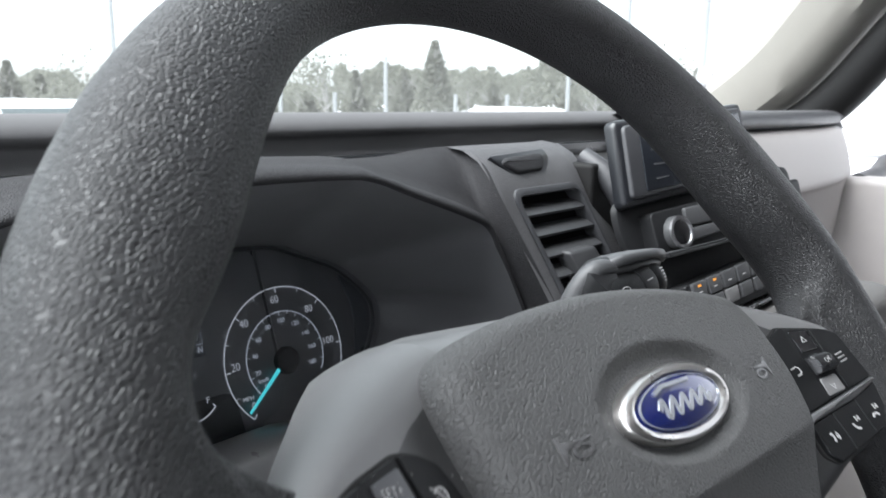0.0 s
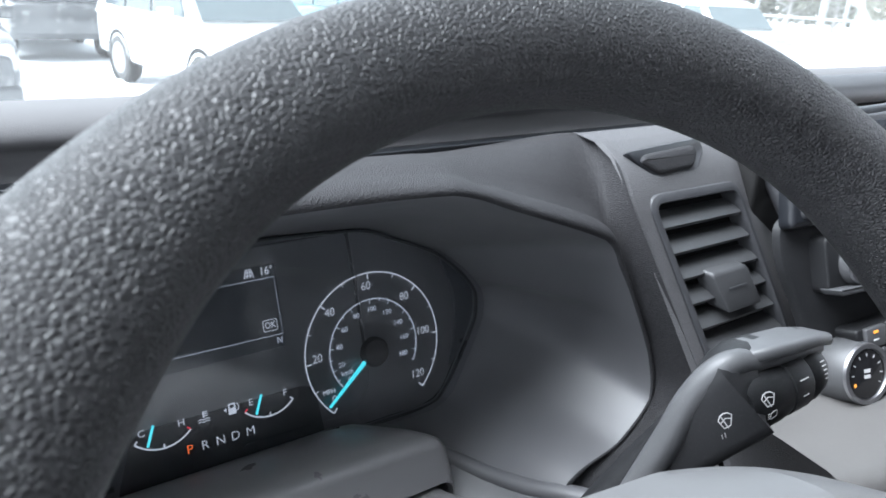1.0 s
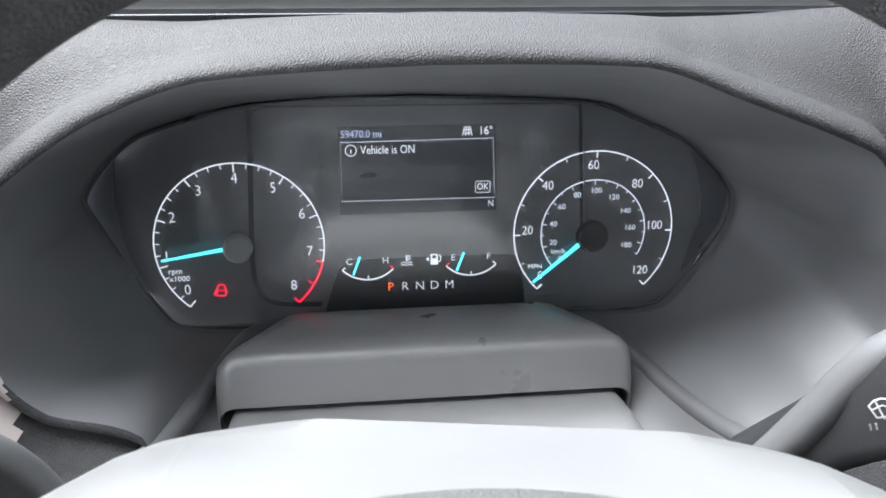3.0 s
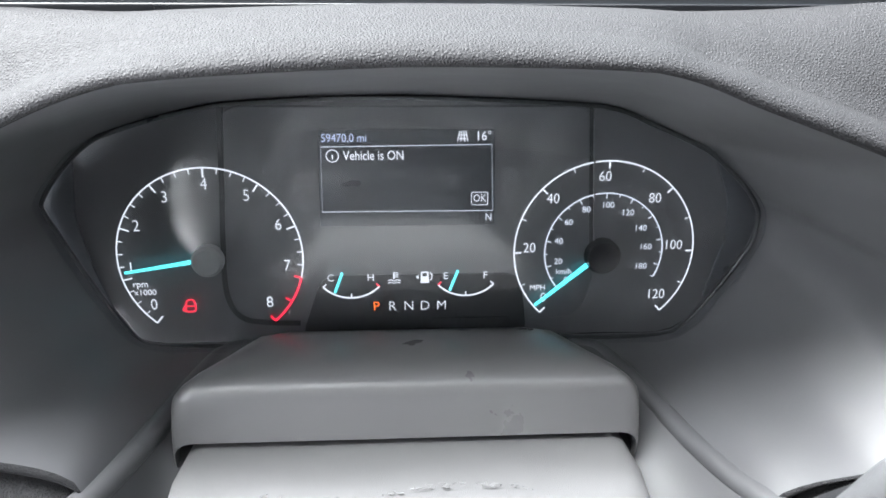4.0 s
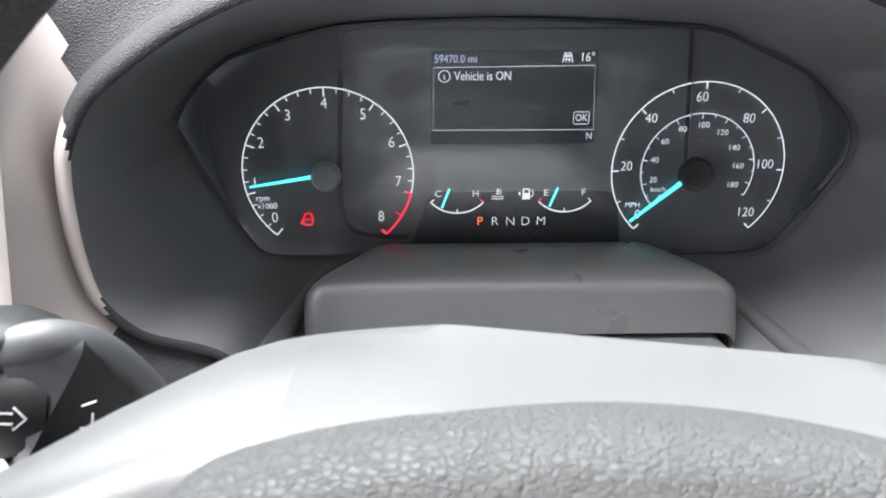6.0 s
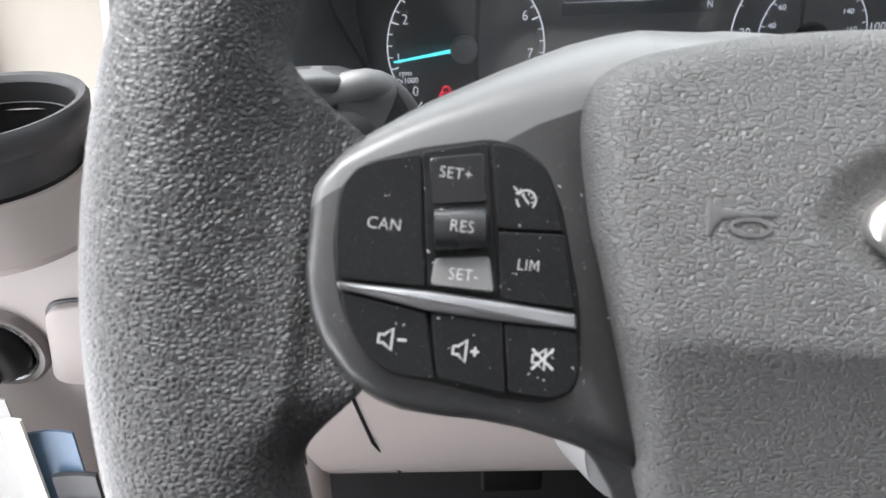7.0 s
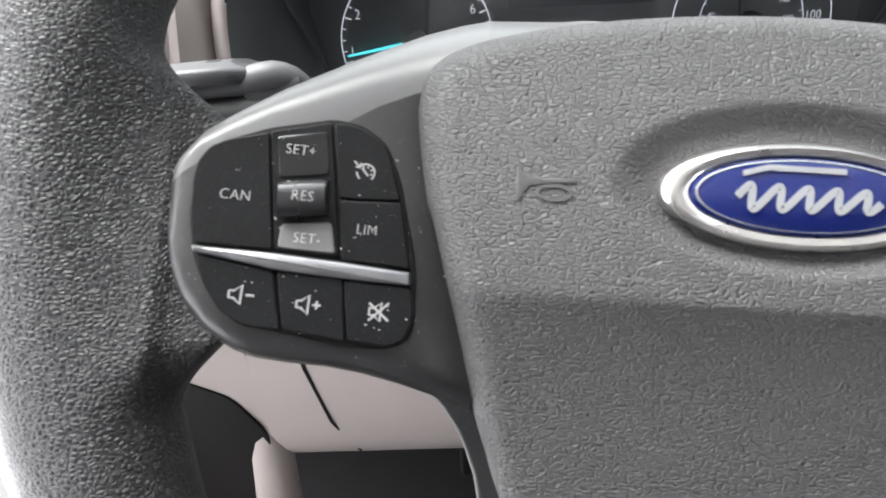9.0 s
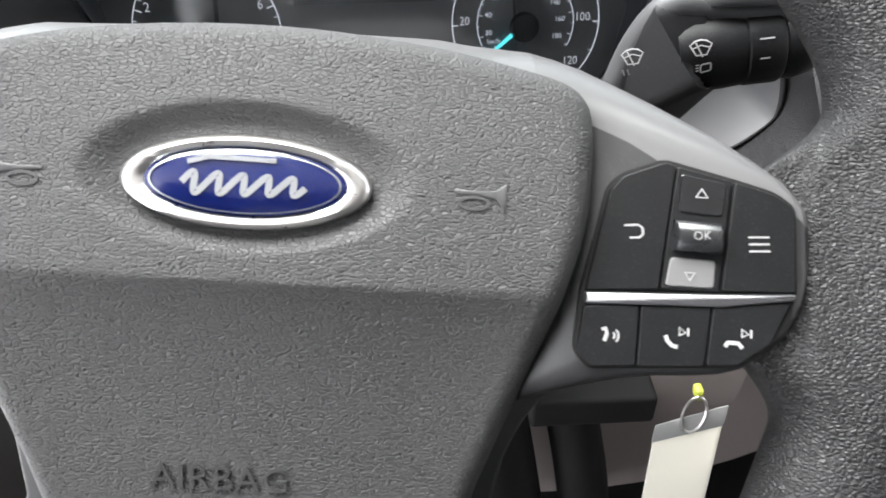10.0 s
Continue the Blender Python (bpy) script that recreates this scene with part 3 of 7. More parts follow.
def vent_panel(sign, x_in, x_out, a1, wrap=0.0):
    """The panel beside the binnacle, with a tall opening for the vent."""
    cols = [-0.003, -0.0006, 0.0006, 0.0025, 0.013, 0.013 + (a1 - 0.013) * 0.25, 0.013 + (a1 - 0.013) * 0.5, 0.013 + (a1 - 0.013) * 0.75, a1, a1 + 0.006, x_out - x_in]
    rows = []
    for y, z in PROFILE:
        r = []
        for i, a in enumerate(cols):
            drop = (0.003, 0.0006)[i] if i < 2 else 0.0
            bend = 0.010 if i == len(cols) - 1 else 0.0
            r.append(Vector((sign * (x_in + a + slant(z, sign)), y + drop + bend + wrap * a, z)))
        rows.append(r)
    bm = bmesh.new()
    v = [[bm.verts.new(p) for p in r] for r in rows]
    for i in range(len(rows) - 1):
        for j in range(len(cols) - 1):
            if 5 <= i < 11 and 4 <= j < 8:
                continue
            bm.faces.new((v[i][j], v[i][j + 1], v[i + 1][j + 1], v[i + 1][j]))
    return bm


part("vent_panel", vent_panel(1, 0.214, 0.345, 0.096), M_DASHLIT, dash, "grey grained panel beside the instruments")
part("vent_panel", vent_panel(-1, 0.202, 0.276, 0.060, 0.5), M_BEIGE, dash, "warm grey moulded panel at the door side")


def vent_at(sign, x_in, wrap=0.0):
    """Maps (a, z, depth) on the vent's face to the world."""
    return lambda a, z, d: Vector((sign * (x_in + a + slant(z, sign)), 0.219 + (z - 1.490) * 0.45 - d + wrap * a, z))


def air_vent(sign, x_in, label, wide, wrap=0.0):
    at = vent_at(sign, x_in, wrap)
    t = thing("air_vent", pose(*at(0.05, 1.38, 0)), label, "air vent", "dashboard air vents")
    ring = []
    for a, z in rounded2([(0.012, 1.491), (wide + 0.001, 1.491), (wide + 0.001, 1.380), (0.012, 1.380)], 0.010, 5):
        ring.append((a, z))

    def off(k, d):
        out = []
        for p in inset2([tuple(q) for q in ring], k):
            out.append(at(p[0], p[1], d))
        return out
    part("frame", loft([off(-0.002, -0.002), off(-0.002, 0.0015), off(0.0, 0.0026), off(0.0025, 0.0022), off(0.004, -0.001), off(0.004, -0.03)], cap=False), M_DASHDARK, t, "grey moulded frame")
    part("duct", loft([off(0.0035, -0.045), off(0.0035, -0.012)], cap=True), M_RUBBER, t, "dark duct behind the slats")
    for k in range(7):
        z = 1.478 - k * 0.0145
        rows = []
        for i in range(9):
            a = 0.0165 + (wide - 0.0035 - 0.0165) * i / 8
            rows.append([at(a, z + 0.0015, -0.012), at(a, z - 0.0005, -0.003), at(a, z - 0.0035, 0.0005), at(a, z - 0.0055, -0.001), at(a, z - 0.0040, -0.004), at(a, z - 0.0015, -0.012)])
        part("slat", loft(rows), M_SLAT, t)
    k = wide / 2 + 0.006
    tab = plate(rounded2([(k - 0.018, 1.447), (k + 0.018, 1.447), (k + 0.020, 1.423), (k - 0.016, 1.423)], 0.003, 3), lambda a, z, h: at(a, z, h), -0.008, 0.007, 0.002)
    tb = part("tab", tab, M_SLAT, t, "grey thumb tab of the vent")
    part("tab_groove", stroke([(k - 0.008, 1.4365), (k + 0.010, 1.4365)], 0.0012, lambda a, z, h: at(a, z, h), 0.0068, 0.0074), M_DASHDARK, tb)
    return t


air_vent(1, 0.214, "tall grey slatted air vent with a thumb tab beside the instruments", 0.096)
air_vent(-1, 0.202, "tall grey slatted air vent at the door side of the dashboard", 0.060, 0.5)

# shallow latch slot above the vent
sl = thing("tray_latch", pose(0.25, 0.235, 1.50), "dark finger slot with a rounded grey latch above the vent", "latch")


def slot_at(u, v, h):
    z = 1.509 + v
    return Vector((0.255 + u, 0.2325 + (z - 1.509) * 0.72 - h * 0.8, z + h * 0.55))


part("recess", plate(rounded2([(-0.036, 0.006), (0.034, 0.009), (0.036, 0.003), (0.022, -0.008), (-0.016, -0.009), (-0.030, 0.001)], 0.004, 4), slot_at, -0.003, 0.0012, 0.0006), M_FACEDARK, sl)
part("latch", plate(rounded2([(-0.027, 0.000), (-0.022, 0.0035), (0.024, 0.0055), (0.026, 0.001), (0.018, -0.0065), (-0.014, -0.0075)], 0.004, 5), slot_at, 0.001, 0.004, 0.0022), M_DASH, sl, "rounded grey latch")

# padded dashboard top; the shaded groove under its step is a black strip
top_prof = [(0.286, 1.512), (0.292, 1.514), (0.298, 1.527), (0.293, 1.5305), (0.291, 1.534), (0.296, 1.540), (0.308, 1.5440), (0.330, 1.5435), (0.350, 1.535), (0.40, 1.505), (0.52, 1.480), (0.70, 1.455), (0.88, 1.44), (0.88, 1.40)]
rows = []
for i in range(29):
    x = -0.60 + 1.98 * i / 28
    rows.append([Vector((x, y + 0.03 * max(0.0, (abs(x - 0.4) - 0.6)) ** 2, z)) for y, z in catmull([(a, b, 0) for a, b in top_prof], 3, closed=False) and [(p.x, p.y) for p in catmull([(a, b, 0) for a, b in top_prof], 3, closed=False)]])
part("top_pad", loft(rows, ring_closed=False, cap=False), M_TOP, dash, "pale grey padded dashboard top", angle=80)
part("groove_shade", box(-0.58, 0.284, 1.500, 1.3, 0.300, 1.5165, 0.001), M_FACEDARK, dash, "black strip for the shaded groove under the dashboard top")

# passenger side of the dashboard
def passenger_rows(prof):
    pc = [(p.x, p.y) for p in catmull([(a, b, 0) for a, b in prof], 3, closed=False)]
    return [[Vector((0.50 + 0.86 * i / 14, y + 0.03 * (max(0.0, 0.86 * i / 14 - 0.55) / 0.31) ** 2, z)) for y, z in pc] for i in range(15)]


part("passenger_ledge", loft(passenger_rows([(0.300, 1.541), (0.285, 1.544), (0.270, 1.538), (0.266, 1.530), (0.270, 1.522), (0.285, 1.517)]), ring_closed=False, cap=False), M_DASHDARK, dash, "dark rounded ledge above the passenger panel", angle=80)
part("passenger_panel", loft(passenger_rows([(0.285, 1.518), (0.268, 1.515), (0.258, 1.500), (0.245, 1.46), (0.238, 1.43), (0.243, 1.425), (0.25, 1.39), (0.26, 1.30), (0.30, 1.18)]), ring_closed=False, cap=False), M_PANEL, dash, "smooth pale grey passenger side panel", angle=80)

# ---- middle console ----
con = thing("centre_console", pose(0.42, 0.20, 1.10), "dark grey centre console with radio and climate controls", "console")
CN = Vector((-0.25, -1.0, 0.35)).normalized()
CU = Vector((1, -0.25, 0)).normalized()
CV = CN.cross(CU).normalized()
if CV.z < 0:
    CV = -CV
C0 = Vector((0.331, 0.141, 1.46))


def con_at(u, v, h):
    return C0 + CU * u + CV * v + CN * h


def on_console(name, poly, h0, h1, mat, parent, label="", bev=0.0015, r=0.003):
    return part(name, plate(rounded2([(a / 1000, b / 1000) for a, b in poly], r, 4), con_at, h0, h1, bev), mat, parent, label)


body = [(-0.046, 0.030), (0.185, 0.050), (0.185, -0.070), (0.070, -0.078), (0.005, -0.092), (-0.020, -0.066), (-0.030, -0.034), (-0.046, 0.004)]
rings = [[con_at(max(p[0], 0.045) if h < -0.05 else p[0], p[1], h) for p in inset2(rounded2(body, 0.014, 5), k)] for k, h in ((0.0, -0.075), (0.0, -0.022), (0.0015, -0.0175), (0.004, -0.016))]
part("console_body", loft(rings), M_STALKFACE, con, "dark moulded body of the console")
on_console("radio_panel", [(-24, 17), (17, 21), (175, 34), (175, -3), (47, -12), (-22, -17)], -0.02, -0.004, M_STALKFACE, con, "dark radio panel with long keys", r=0.005)
for top, low in (((19, 4.4), (32, 15)), ((3, -10.2), (14, -1))):
    on_console("radio_key", [(11, top[0] - 1), (80, top[0] + 4), (80, low[0] - 24 if top[0] > 10 else low[0] - 14), (11, low[0] - 28 if top[0] > 10 else low[0] - 22)], -0.006, -0.001, M_STALK, con, "long grey radio key", 0.0012, 0.002)
    on_console("radio_key", [(82, top[0] + 4), (160, top[0] + 10), (160, low[0] - 18 if top[0] > 10 else low[0] - 8), (82, low[0] - 23 if top[0] > 10 else low[0] - 13)], -0.006, -0.001, M_STALK, con, "long grey radio key", 0.0012, 0.002)
on_console("radio_ledge", [(-23, -13.5), (47, -9.5), (165, -1), (165, -4), (47, -13), (-20, -17.5)], -0.01, 0.004, M_SLAT, con, "grey satin ledge below the radio", 0.0012, 0.0018)
KM = Matrix.Translation(con_at(-0.001, 0.0, -0.019)) @ Matrix((CU, CV, CN)).transposed().to_4x4()
knob = part("volume_knob", lathe([(0.0150, 0.0), (0.0150, 0.004), (0.0134, 0.005), (0.0128, 0.019), (0.0120, 0.0205)], KM), M_STALK, con, "dark grey volume knob")
part("knob_ring", lathe([(0.0112, 0.0195), (0.0124, 0.0205), (0.0121, 0.0222), (0.0100, 0.0222), (0.0092, 0.0208)], KM), M_SATIN, knob, "satin metal ring of the knob")
part("knob_cap", lathe([(0.0091, 0.0206), (0.0091, 0.0216), (0.0078, 0.0220), (0.001, 0.0218)], KM), M_GLOSSBLACK, knob)
on_console("climate_panel", [(-7, -40), (63, -30.5), (150, -20), (150, -52), (62, -62), (8, -70)], -0.02, -0.001, M_STALKFACE, con, "dark climate control panel", r=0.005)
for k, (x, y) in enumerate(((0.0, -39.5), (18.5, -37.0), (37.0, -34.5), (55.5, -32.0), (74.0, -29.5))):
    key = on_console("climate_key", [(x, y), (x + 16.5, y + 2.1), (x + 16.5, y - 10.5), (x + 1, y - 12.8)], -0.003, 0.0015, M_STALK, con, "", 0.0008, 0.0015)
    if k < 2:
        part("key_lamp", stroke([((x + 6) / 1000, (y - 2.2) / 1000), ((x + 9.5) / 1000, (y - 1.8) / 1000)], 0.0015, con_at, 0.001, 0.0019), M_AMBER, key, "small lit amber lamp")
    part("key_sign", stroke([((x + 6) / 1000, (y - 7.0) / 1000), ((x + 10) / 1000, (y - 6.5) / 1000)], 0.0008, con_at, 0.001, 0.0018), M_PRINTDIM, key)
    low = on_console("climate_key", [(x + 1.4, y - 14.0), (x + 16.5, y - 11.8), (x + 16.5, y - 23.0), (x + 2.5, y - 25.0)], -0.003, 0.0015, M_GREYKEY if k == 2 else M_STALK, con, "pale grey flap key" if k == 2 else "", 0.0008, 0.0015)
on_console("climate_strip", [(8, -76), (63, -64.5), (150, -54), (150, -56.5), (63, -67.5), (10, -79)], -0.01, 0.003, M_DARKCHROME, con, "thin satin strip below the keys", 0.0008, 0.001)
HM = Matrix.Translation(con_at(-0.0018, -0.0655, -0.016)) @ Matrix((CU, CV, CN)).transposed().to_4x4() @ Matrix.Diagonal((0.84, 0.84, 0.95, 1))
dial = part("climate_dial", lathe([(0.024, -0.004), (0.024, 0.006), (0.0225, 0.016), (0.021, 0.018)], HM), M_STALK, con, "round grey climate dial")
part("dial_ring", lathe([(0.0195, 0.0175), (0.0222, 0.0185), (0.0216, 0.0205), (0.0185, 0.0205), (0.0178, 0.0185)], HM), M_SATIN, dial, "satin metal ring of the dial")
part("dial_face", lathe([(0.0177, 0.0180), (0.0177, 0.0192), (0.0165, 0.0196), (0.001, 0.0194)], HM), M_GLOSSBLACK, dial)
dial_at = lambda u, v, h: HM @ Vector((u, v, 0.0196 + h))
for k in range(9):
    a = radians(210 - 30 * k)
    part("dial_mark", stroke([(0.0125 * math.cos(a), 0.0125 * math.sin(a)), (0.0148 * math.cos(a), 0.0148 * math.sin(a))], 0.0009 if k else 0.0024, dial_at), M_AMBER if k == 0 else M_PRINT, dial)
for k in range(2):
    part("dial_sign", stroke([(-0.003, 0.0022 - 0.004 * k), (0.003, 0.0022 - 0.004 * k)], 0.0026, dial_at), M_PRINTDIM, dial)
# pale shelf below the console, running out under the stalk
rows = []
for u in [-0.078 + 0.258 * i / 16 for i in range(17)]:
    dv = 0.16 * max(0.0, u) - 0.05 * min(0.0, u) * (-1)
    rows.append([con_at(u, v + dv, h) for v, h in ((-0.076, -0.05), (-0.080, -0.012), (-0.086, 0.012), (-0.094, 0.040), (-0.099, 0.050), (-0.107, 0.054), (-0.116, 0.050), (-0.150, 0.030), (-0.190, 0.0))])
part("lower_shelf", loft(rows, ring_closed=False, cap=False), M_SHELF, con, "pale grey shelf below the controls", angle=60)
part("shelf_groove", tube([con_at(u, -0.121 + (0.16 * u if u > 0 else -0.05 * u * -1), 0.0480) for u in (-0.075, -0.03, 0.0, 0.07, 0.15)], 0.0024, 8), M_RUBBER, con, "dark groove under the shelf")
# gear lever head standing out of the dashboard
gear = thing("gear_lever", pose(0.315, 0.085, 1.370), "black grained gear lever with a silver button", "gear lever")
GM = Matrix.Translation((0.311, 0.058, 1.393)) @ pose(0, 0, 0, -25, 0, -20) @ Matrix.Diagonal((0.9, 0.9, 0.9, 1))
head = []
for z, w, d in ((-0.050, 0.014, 0.012), (-0.030, 0.019, 0.016), (-0.012, 0.0225, 0.019), (0.004, 0.0235, 0.020), (0.016, 0.0215, 0.0185), (0.024, 0.0165, 0.014), (0.0275, 0.008, 0.007)):
    head.append([GM @ Vector((w * math.cos(2 * math.pi * k / 28), d * math.sin(2 * math.pi * k / 28), z)) for k in range(28)])
part("grip", loft(head), M_RIM, gear, "black grained grip")
gat = lambda u, v, h: GM @ Vector((u, -0.0195 - h, v))
part("button_frame", plate(rounded2([(-0.012, 0.010), (0.010, 0.012), (0.011, -0.016), (-0.011, -0.018)], 0.006, 5), gat, -0.006, 0.0015, 0.001), M_DARKCHROME, gear, "silver button frame")
part("button", plate(rounded2([(-0.008, 0.004), (0.007, 0.005), (0.008, -0.012), (-0.0075, -0.014)], 0.004, 4), gat, 0.001, 0.0040, 0.0012), M_CHROME, gear, "bright silver side button")
part("lever_stem", tube([GM @ Vector((0, 0, -0.045)), GM @ Vector((0, 0.01, -0.080)), GM @ Vector((0, 0.03, -0.115))], [0.013, 0.011, 0.012], 14), M_RUBBER, gear, "black lever stem")
# screen above the radio
scr = thing("infotainment_screen", pose(0.37, 0.16, 1.48), "black framed infotainment screen standing on the console", "screen")
on_console("housing", [(-47, 22), (116, 39), (116, 103), (-42, 88)], -0.016, -0.006, M_FACEDARK, scr, bev=0.004, r=0.006)
on_console("frame", [(-40, 28), (110, 43), (110, 98), (-36, 83)], -0.008, -0.003, M_DASHDARK, scr, "dark grey screen frame", 0.002, 0.005)
on_console("display", [(-24, 33), (104, 46), (104, 93), (-21, 80)], -0.004, -0.0022, M_SCREEN, scr, "dark switched-off display glass", 0.0004, 0.002)
for k in range(3):
    part("screen_line", stroke([(-0.012, 0.042 + 0.011 * k), (-0.012 + 0.014 * (k + 1), 0.0435 + 0.011 * k)], 0.001, con_at, -0.0025, -0.0019), M_STALK, scr)
# rounded pillar, and black box for shaded groove between vent panel and screen
part("console_cheek", tube([(0.340, 0.232, 1.510), (0.338, 0.212, 1.500), (0.344, 0.188, 1.465), (0.356, 0.172, 1.425), (0.372, 0.155, 1.370), (0.385, 0.15, 1.31)], [0.008, 0.009, 0.009, 0.009, 0.009, 0.009], 14), M_DASHDARK, dash, "rounded grey cheek beside the screen")
part("console_gap_shade", box(0.322, 0.212, 1.30, 0.50, 0.285, 1.506, 0.004), M_RUBBER, dash)

# ---- lower dashboard, knee panels and footwell ----
rows = []
lp = [(0.245, 1.392), (0.205, 1.386), (0.182, 1.372), (0.184, 1.350), (0.176, 1.335), (0.170, 1.300), (0.171, 1.24), (0.173, 1.16), (0.177, 1.05), (0.185, 0.95), (0.20, 0.88)]
lpc = [(p.x, p.y) for p in catmull([(a, b, 0) for a, b in lp], 3, closed=False)]
lpf = [(p.x, p.y) for p in catmull([(a, b, 0) for a, b in lp], 8, closed=False)]
for i in range(61):
    x = -0.56 + 0.355 * i / 60
    rows.append([Vector((x, y, z)) for y, z in lpf])
ep = loft(rows, ring_closed=False, cap=False)
hole = [f for f in ep.faces if f.calc_center_median().z > 1.345 and math.hypot(f.calc_center_median().x + 0.326, f.calc_center_median().y - 0.185) < 0.0430]
bmesh.ops.delete(ep, geom=hole, context="FACES")
part("end_panel", ep, M_BEIGE, dash, "warm grey end of the lower dashboard", angle=80)
rows = []
kpc = [(p.x, p.y) for p in catmull([(a, b, 0) for a, b in [(0.215, 1.275), (0.190, 1.268), (0.176, 1.258), (0.170, 1.24), (0.171, 1.18), (0.178, 1.150), (0.20, 1.137), (0.30, 1.13)]], 3, closed=False)]
for i in range(13):
    x = -0.205 + 0.455 * i / 12
    rows.append([Vector((x, y, z)) for y, z in kpc])
part("knee_panel", loft(rows, ring_closed=False, cap=False), M_BEIGE, dash, "warm grey lower dashboard panel", angle=80)
part("knee_post", tube([(-0.208, 0.190, 1.20), (-0.212, 0.182, 1.15), (-0.220, 0.178, 1.05), (-0.232, 0.18, 0.90)], [0.016, 0.015, 0.017, 0.020], 16), M_BEIGE, dash, "rounded warm grey post beside the footwell")
# no hollow here: the pocket's shaded inside is a black plate on the panel
part("pocket_shade", plate(rounded2([(-0.338, 1.180), (-0.331, 1.212), (-0.312, 1.229), (-0.250, 1.232), (-0.222, 1.214), (-0.206, 1.180), (-0.206, 0.95), (-0.335, 0.95)], 0.008, 4), lambda u, v, h: Vector((u, 0.1715 - h + (0.01 if v < 1.0 else 0), v)), -0.004, 0.0015, 0.0008), M_RUBBER, dash, "black plate for the shaded inside of an open pocket")
part("knee_seam", tube([(-0.172, 0.170, 1.265), (-0.172, 0.1695, 1.24), (-0.163, 0.170, 1.19), (-0.150, 0.178, 1.150)], 0.0012, 6), M_RUBBER, dash, "dark seam in the panel")

# ---- instrument cluster ----
clus = thing("instrument_cluster", pose(0.006, 0.335, 1.32), "lit van instrument cluster with two round dials and a text display", "instrument cluster")
fo = [(u, v) for u, v, w in [tuple(p) for p in catmull([(u * 1.01, v * 1.02, 0) for u, v in LENS], 4)]]
part("face", plate(fo, face_at, -0.012, 0.0, 0.0004), M_FACE, clus, "charcoal dial face")
TC, SC, TR, SR = (-0.1005, -0.0085), (0.1144, -0.0075), 0.0494, 0.0501
part("centre_panel", plate(rounded2([(-0.0905, 0.0725), (0.1045, 0.0715), (0.1095, -0.0300), (0.100, -0.0480), (-0.082, -0.0482), (-0.0955, -0.0390)], 0.012, 5), face_at, -0.002, 0.0016, 0.0010), M_FACE, clus, "raised charcoal middle panel")
part("lower_panel", plate(rounded2([(-0.0535, -0.0545), (-0.0430, -0.0240), (-0.036, -0.0200), (0.062, -0.0200), (0.0690, -0.0240), (0.0725, -0.0545)], 0.004), face_at, -0.002, 0.0022, 0.0004), M_FACEDARK, clus, "black lower panel with small gauges")
FH = 0.0024


def on_face(u0, v0, h=FH):
    return lambda u, v, k: face_at(u0 + u, v0 + v, h + k)


def dial_marks(dial, c, r, angles_major, angles_minor, long, short, w_long, w_short, mat, a_start, a_end, ring_w):
    place = on_face(*c)
    part("ring", stroke(arc(0, 0, r, a_start, a_end, 72), ring_w, place), mat, dial)
    for a in angles_major:
        c1, s1 = math.cos(radians(a)), math.sin(radians(a))
        part("tick", stroke([(r * c1, r * s1), ((r - long) * c1, (r - long) * s1)], w_long, place), mat, dial)
    for a in angles_minor:
        c1, s1 = math.cos(radians(a)), math.sin(radians(a))
        part("minor_tick", stroke([(r * c1, r * s1), ((r - short) * c1, (r - short) * s1)], w_short, place), mat, dial)


tach = part("tachometer", lathe([(0.0085, 0.0), (0.0085, 0.006), (0.0070, 0.0075), (0.001, 0.0078)], Matrix.Translation(face_at(TC[0] - 0.001, TC[1] - 0.001, 0.001)) @ Matrix((Vector((1, 0, 0)), Vector((0, 0.2452, 0.9695)), Vector((0, -0.9695, 0.2452)))).transposed().to_4x4()), M_HUB, clus, "grey hub of the engine speed dial")
TA = lambda n: 229.0 - n * (278.0 / 8)
dial_marks(tach, TC, TR, [TA(n) for n in range(0, 7)], [TA(n / 4) for n in range(1, 28) if n % 4], 0.0052, 0.0030, 0.00085, 0.0006, M_WHITEGLOW, TA(0), TA(7.0), 0.0008)
part("red_zone", stroke(arc(0, 0, TR, TA(7.0), TA(8), 14), 0.0012, on_face(*TC)), M_RED, tach, "red line zone")
for n in (7, 7.5, 8):
    c1, s1 = math.cos(radians(TA(n))), math.sin(radians(TA(n)))
    part("red_tick", stroke([(TR * c1, TR * s1), ((TR - 0.004) * c1, (TR - 0.004) * s1)], 0.0010, on_face(*TC)), M_RED, tach)
NUMS = [(-0.1334, -0.0351), (-0.1433, -0.0138), (-0.1378, 0.0097), (-0.1214, 0.0252), (-0.1005, 0.0319), (-0.0789, 0.0256), (-0.0632, 0.0095), (-0.0599, -0.0137), (-0.0706, -0.0349)]
for n, (u, v) in enumerate(NUMS):
    part("numeral", letters(str(n), 0.0090, on_face(u, v), bold=-0.00010, squeeze=0.90), M_WHITEGLOW, tach)
part("unit_text", letters("rpm", 0.0050, on_face(-0.1394, -0.0231)), M_WHITEGLOW, tach)
part("unit_text", letters("x1000", 0.0048, on_face(-0.1373, -0.0279)), M_WHITEGLOW, tach)


def needle(dial, c, a, r0, r1, w):
    ca, sa = math.cos(radians(a)), math.sin(radians(a))
    pl = lambda u, v, h: face_at(c[0] + u * ca - v * sa, c[1] + u * sa + v * ca, 0.004 + h)
    part("needle", plate([(r0, -w), (r1, -w * 0.55), (r1, w * 0.55), (r0, w)], pl, 0.0, 0.0012, 0.0003), M_CYAN, dial, "lit cyan needle")


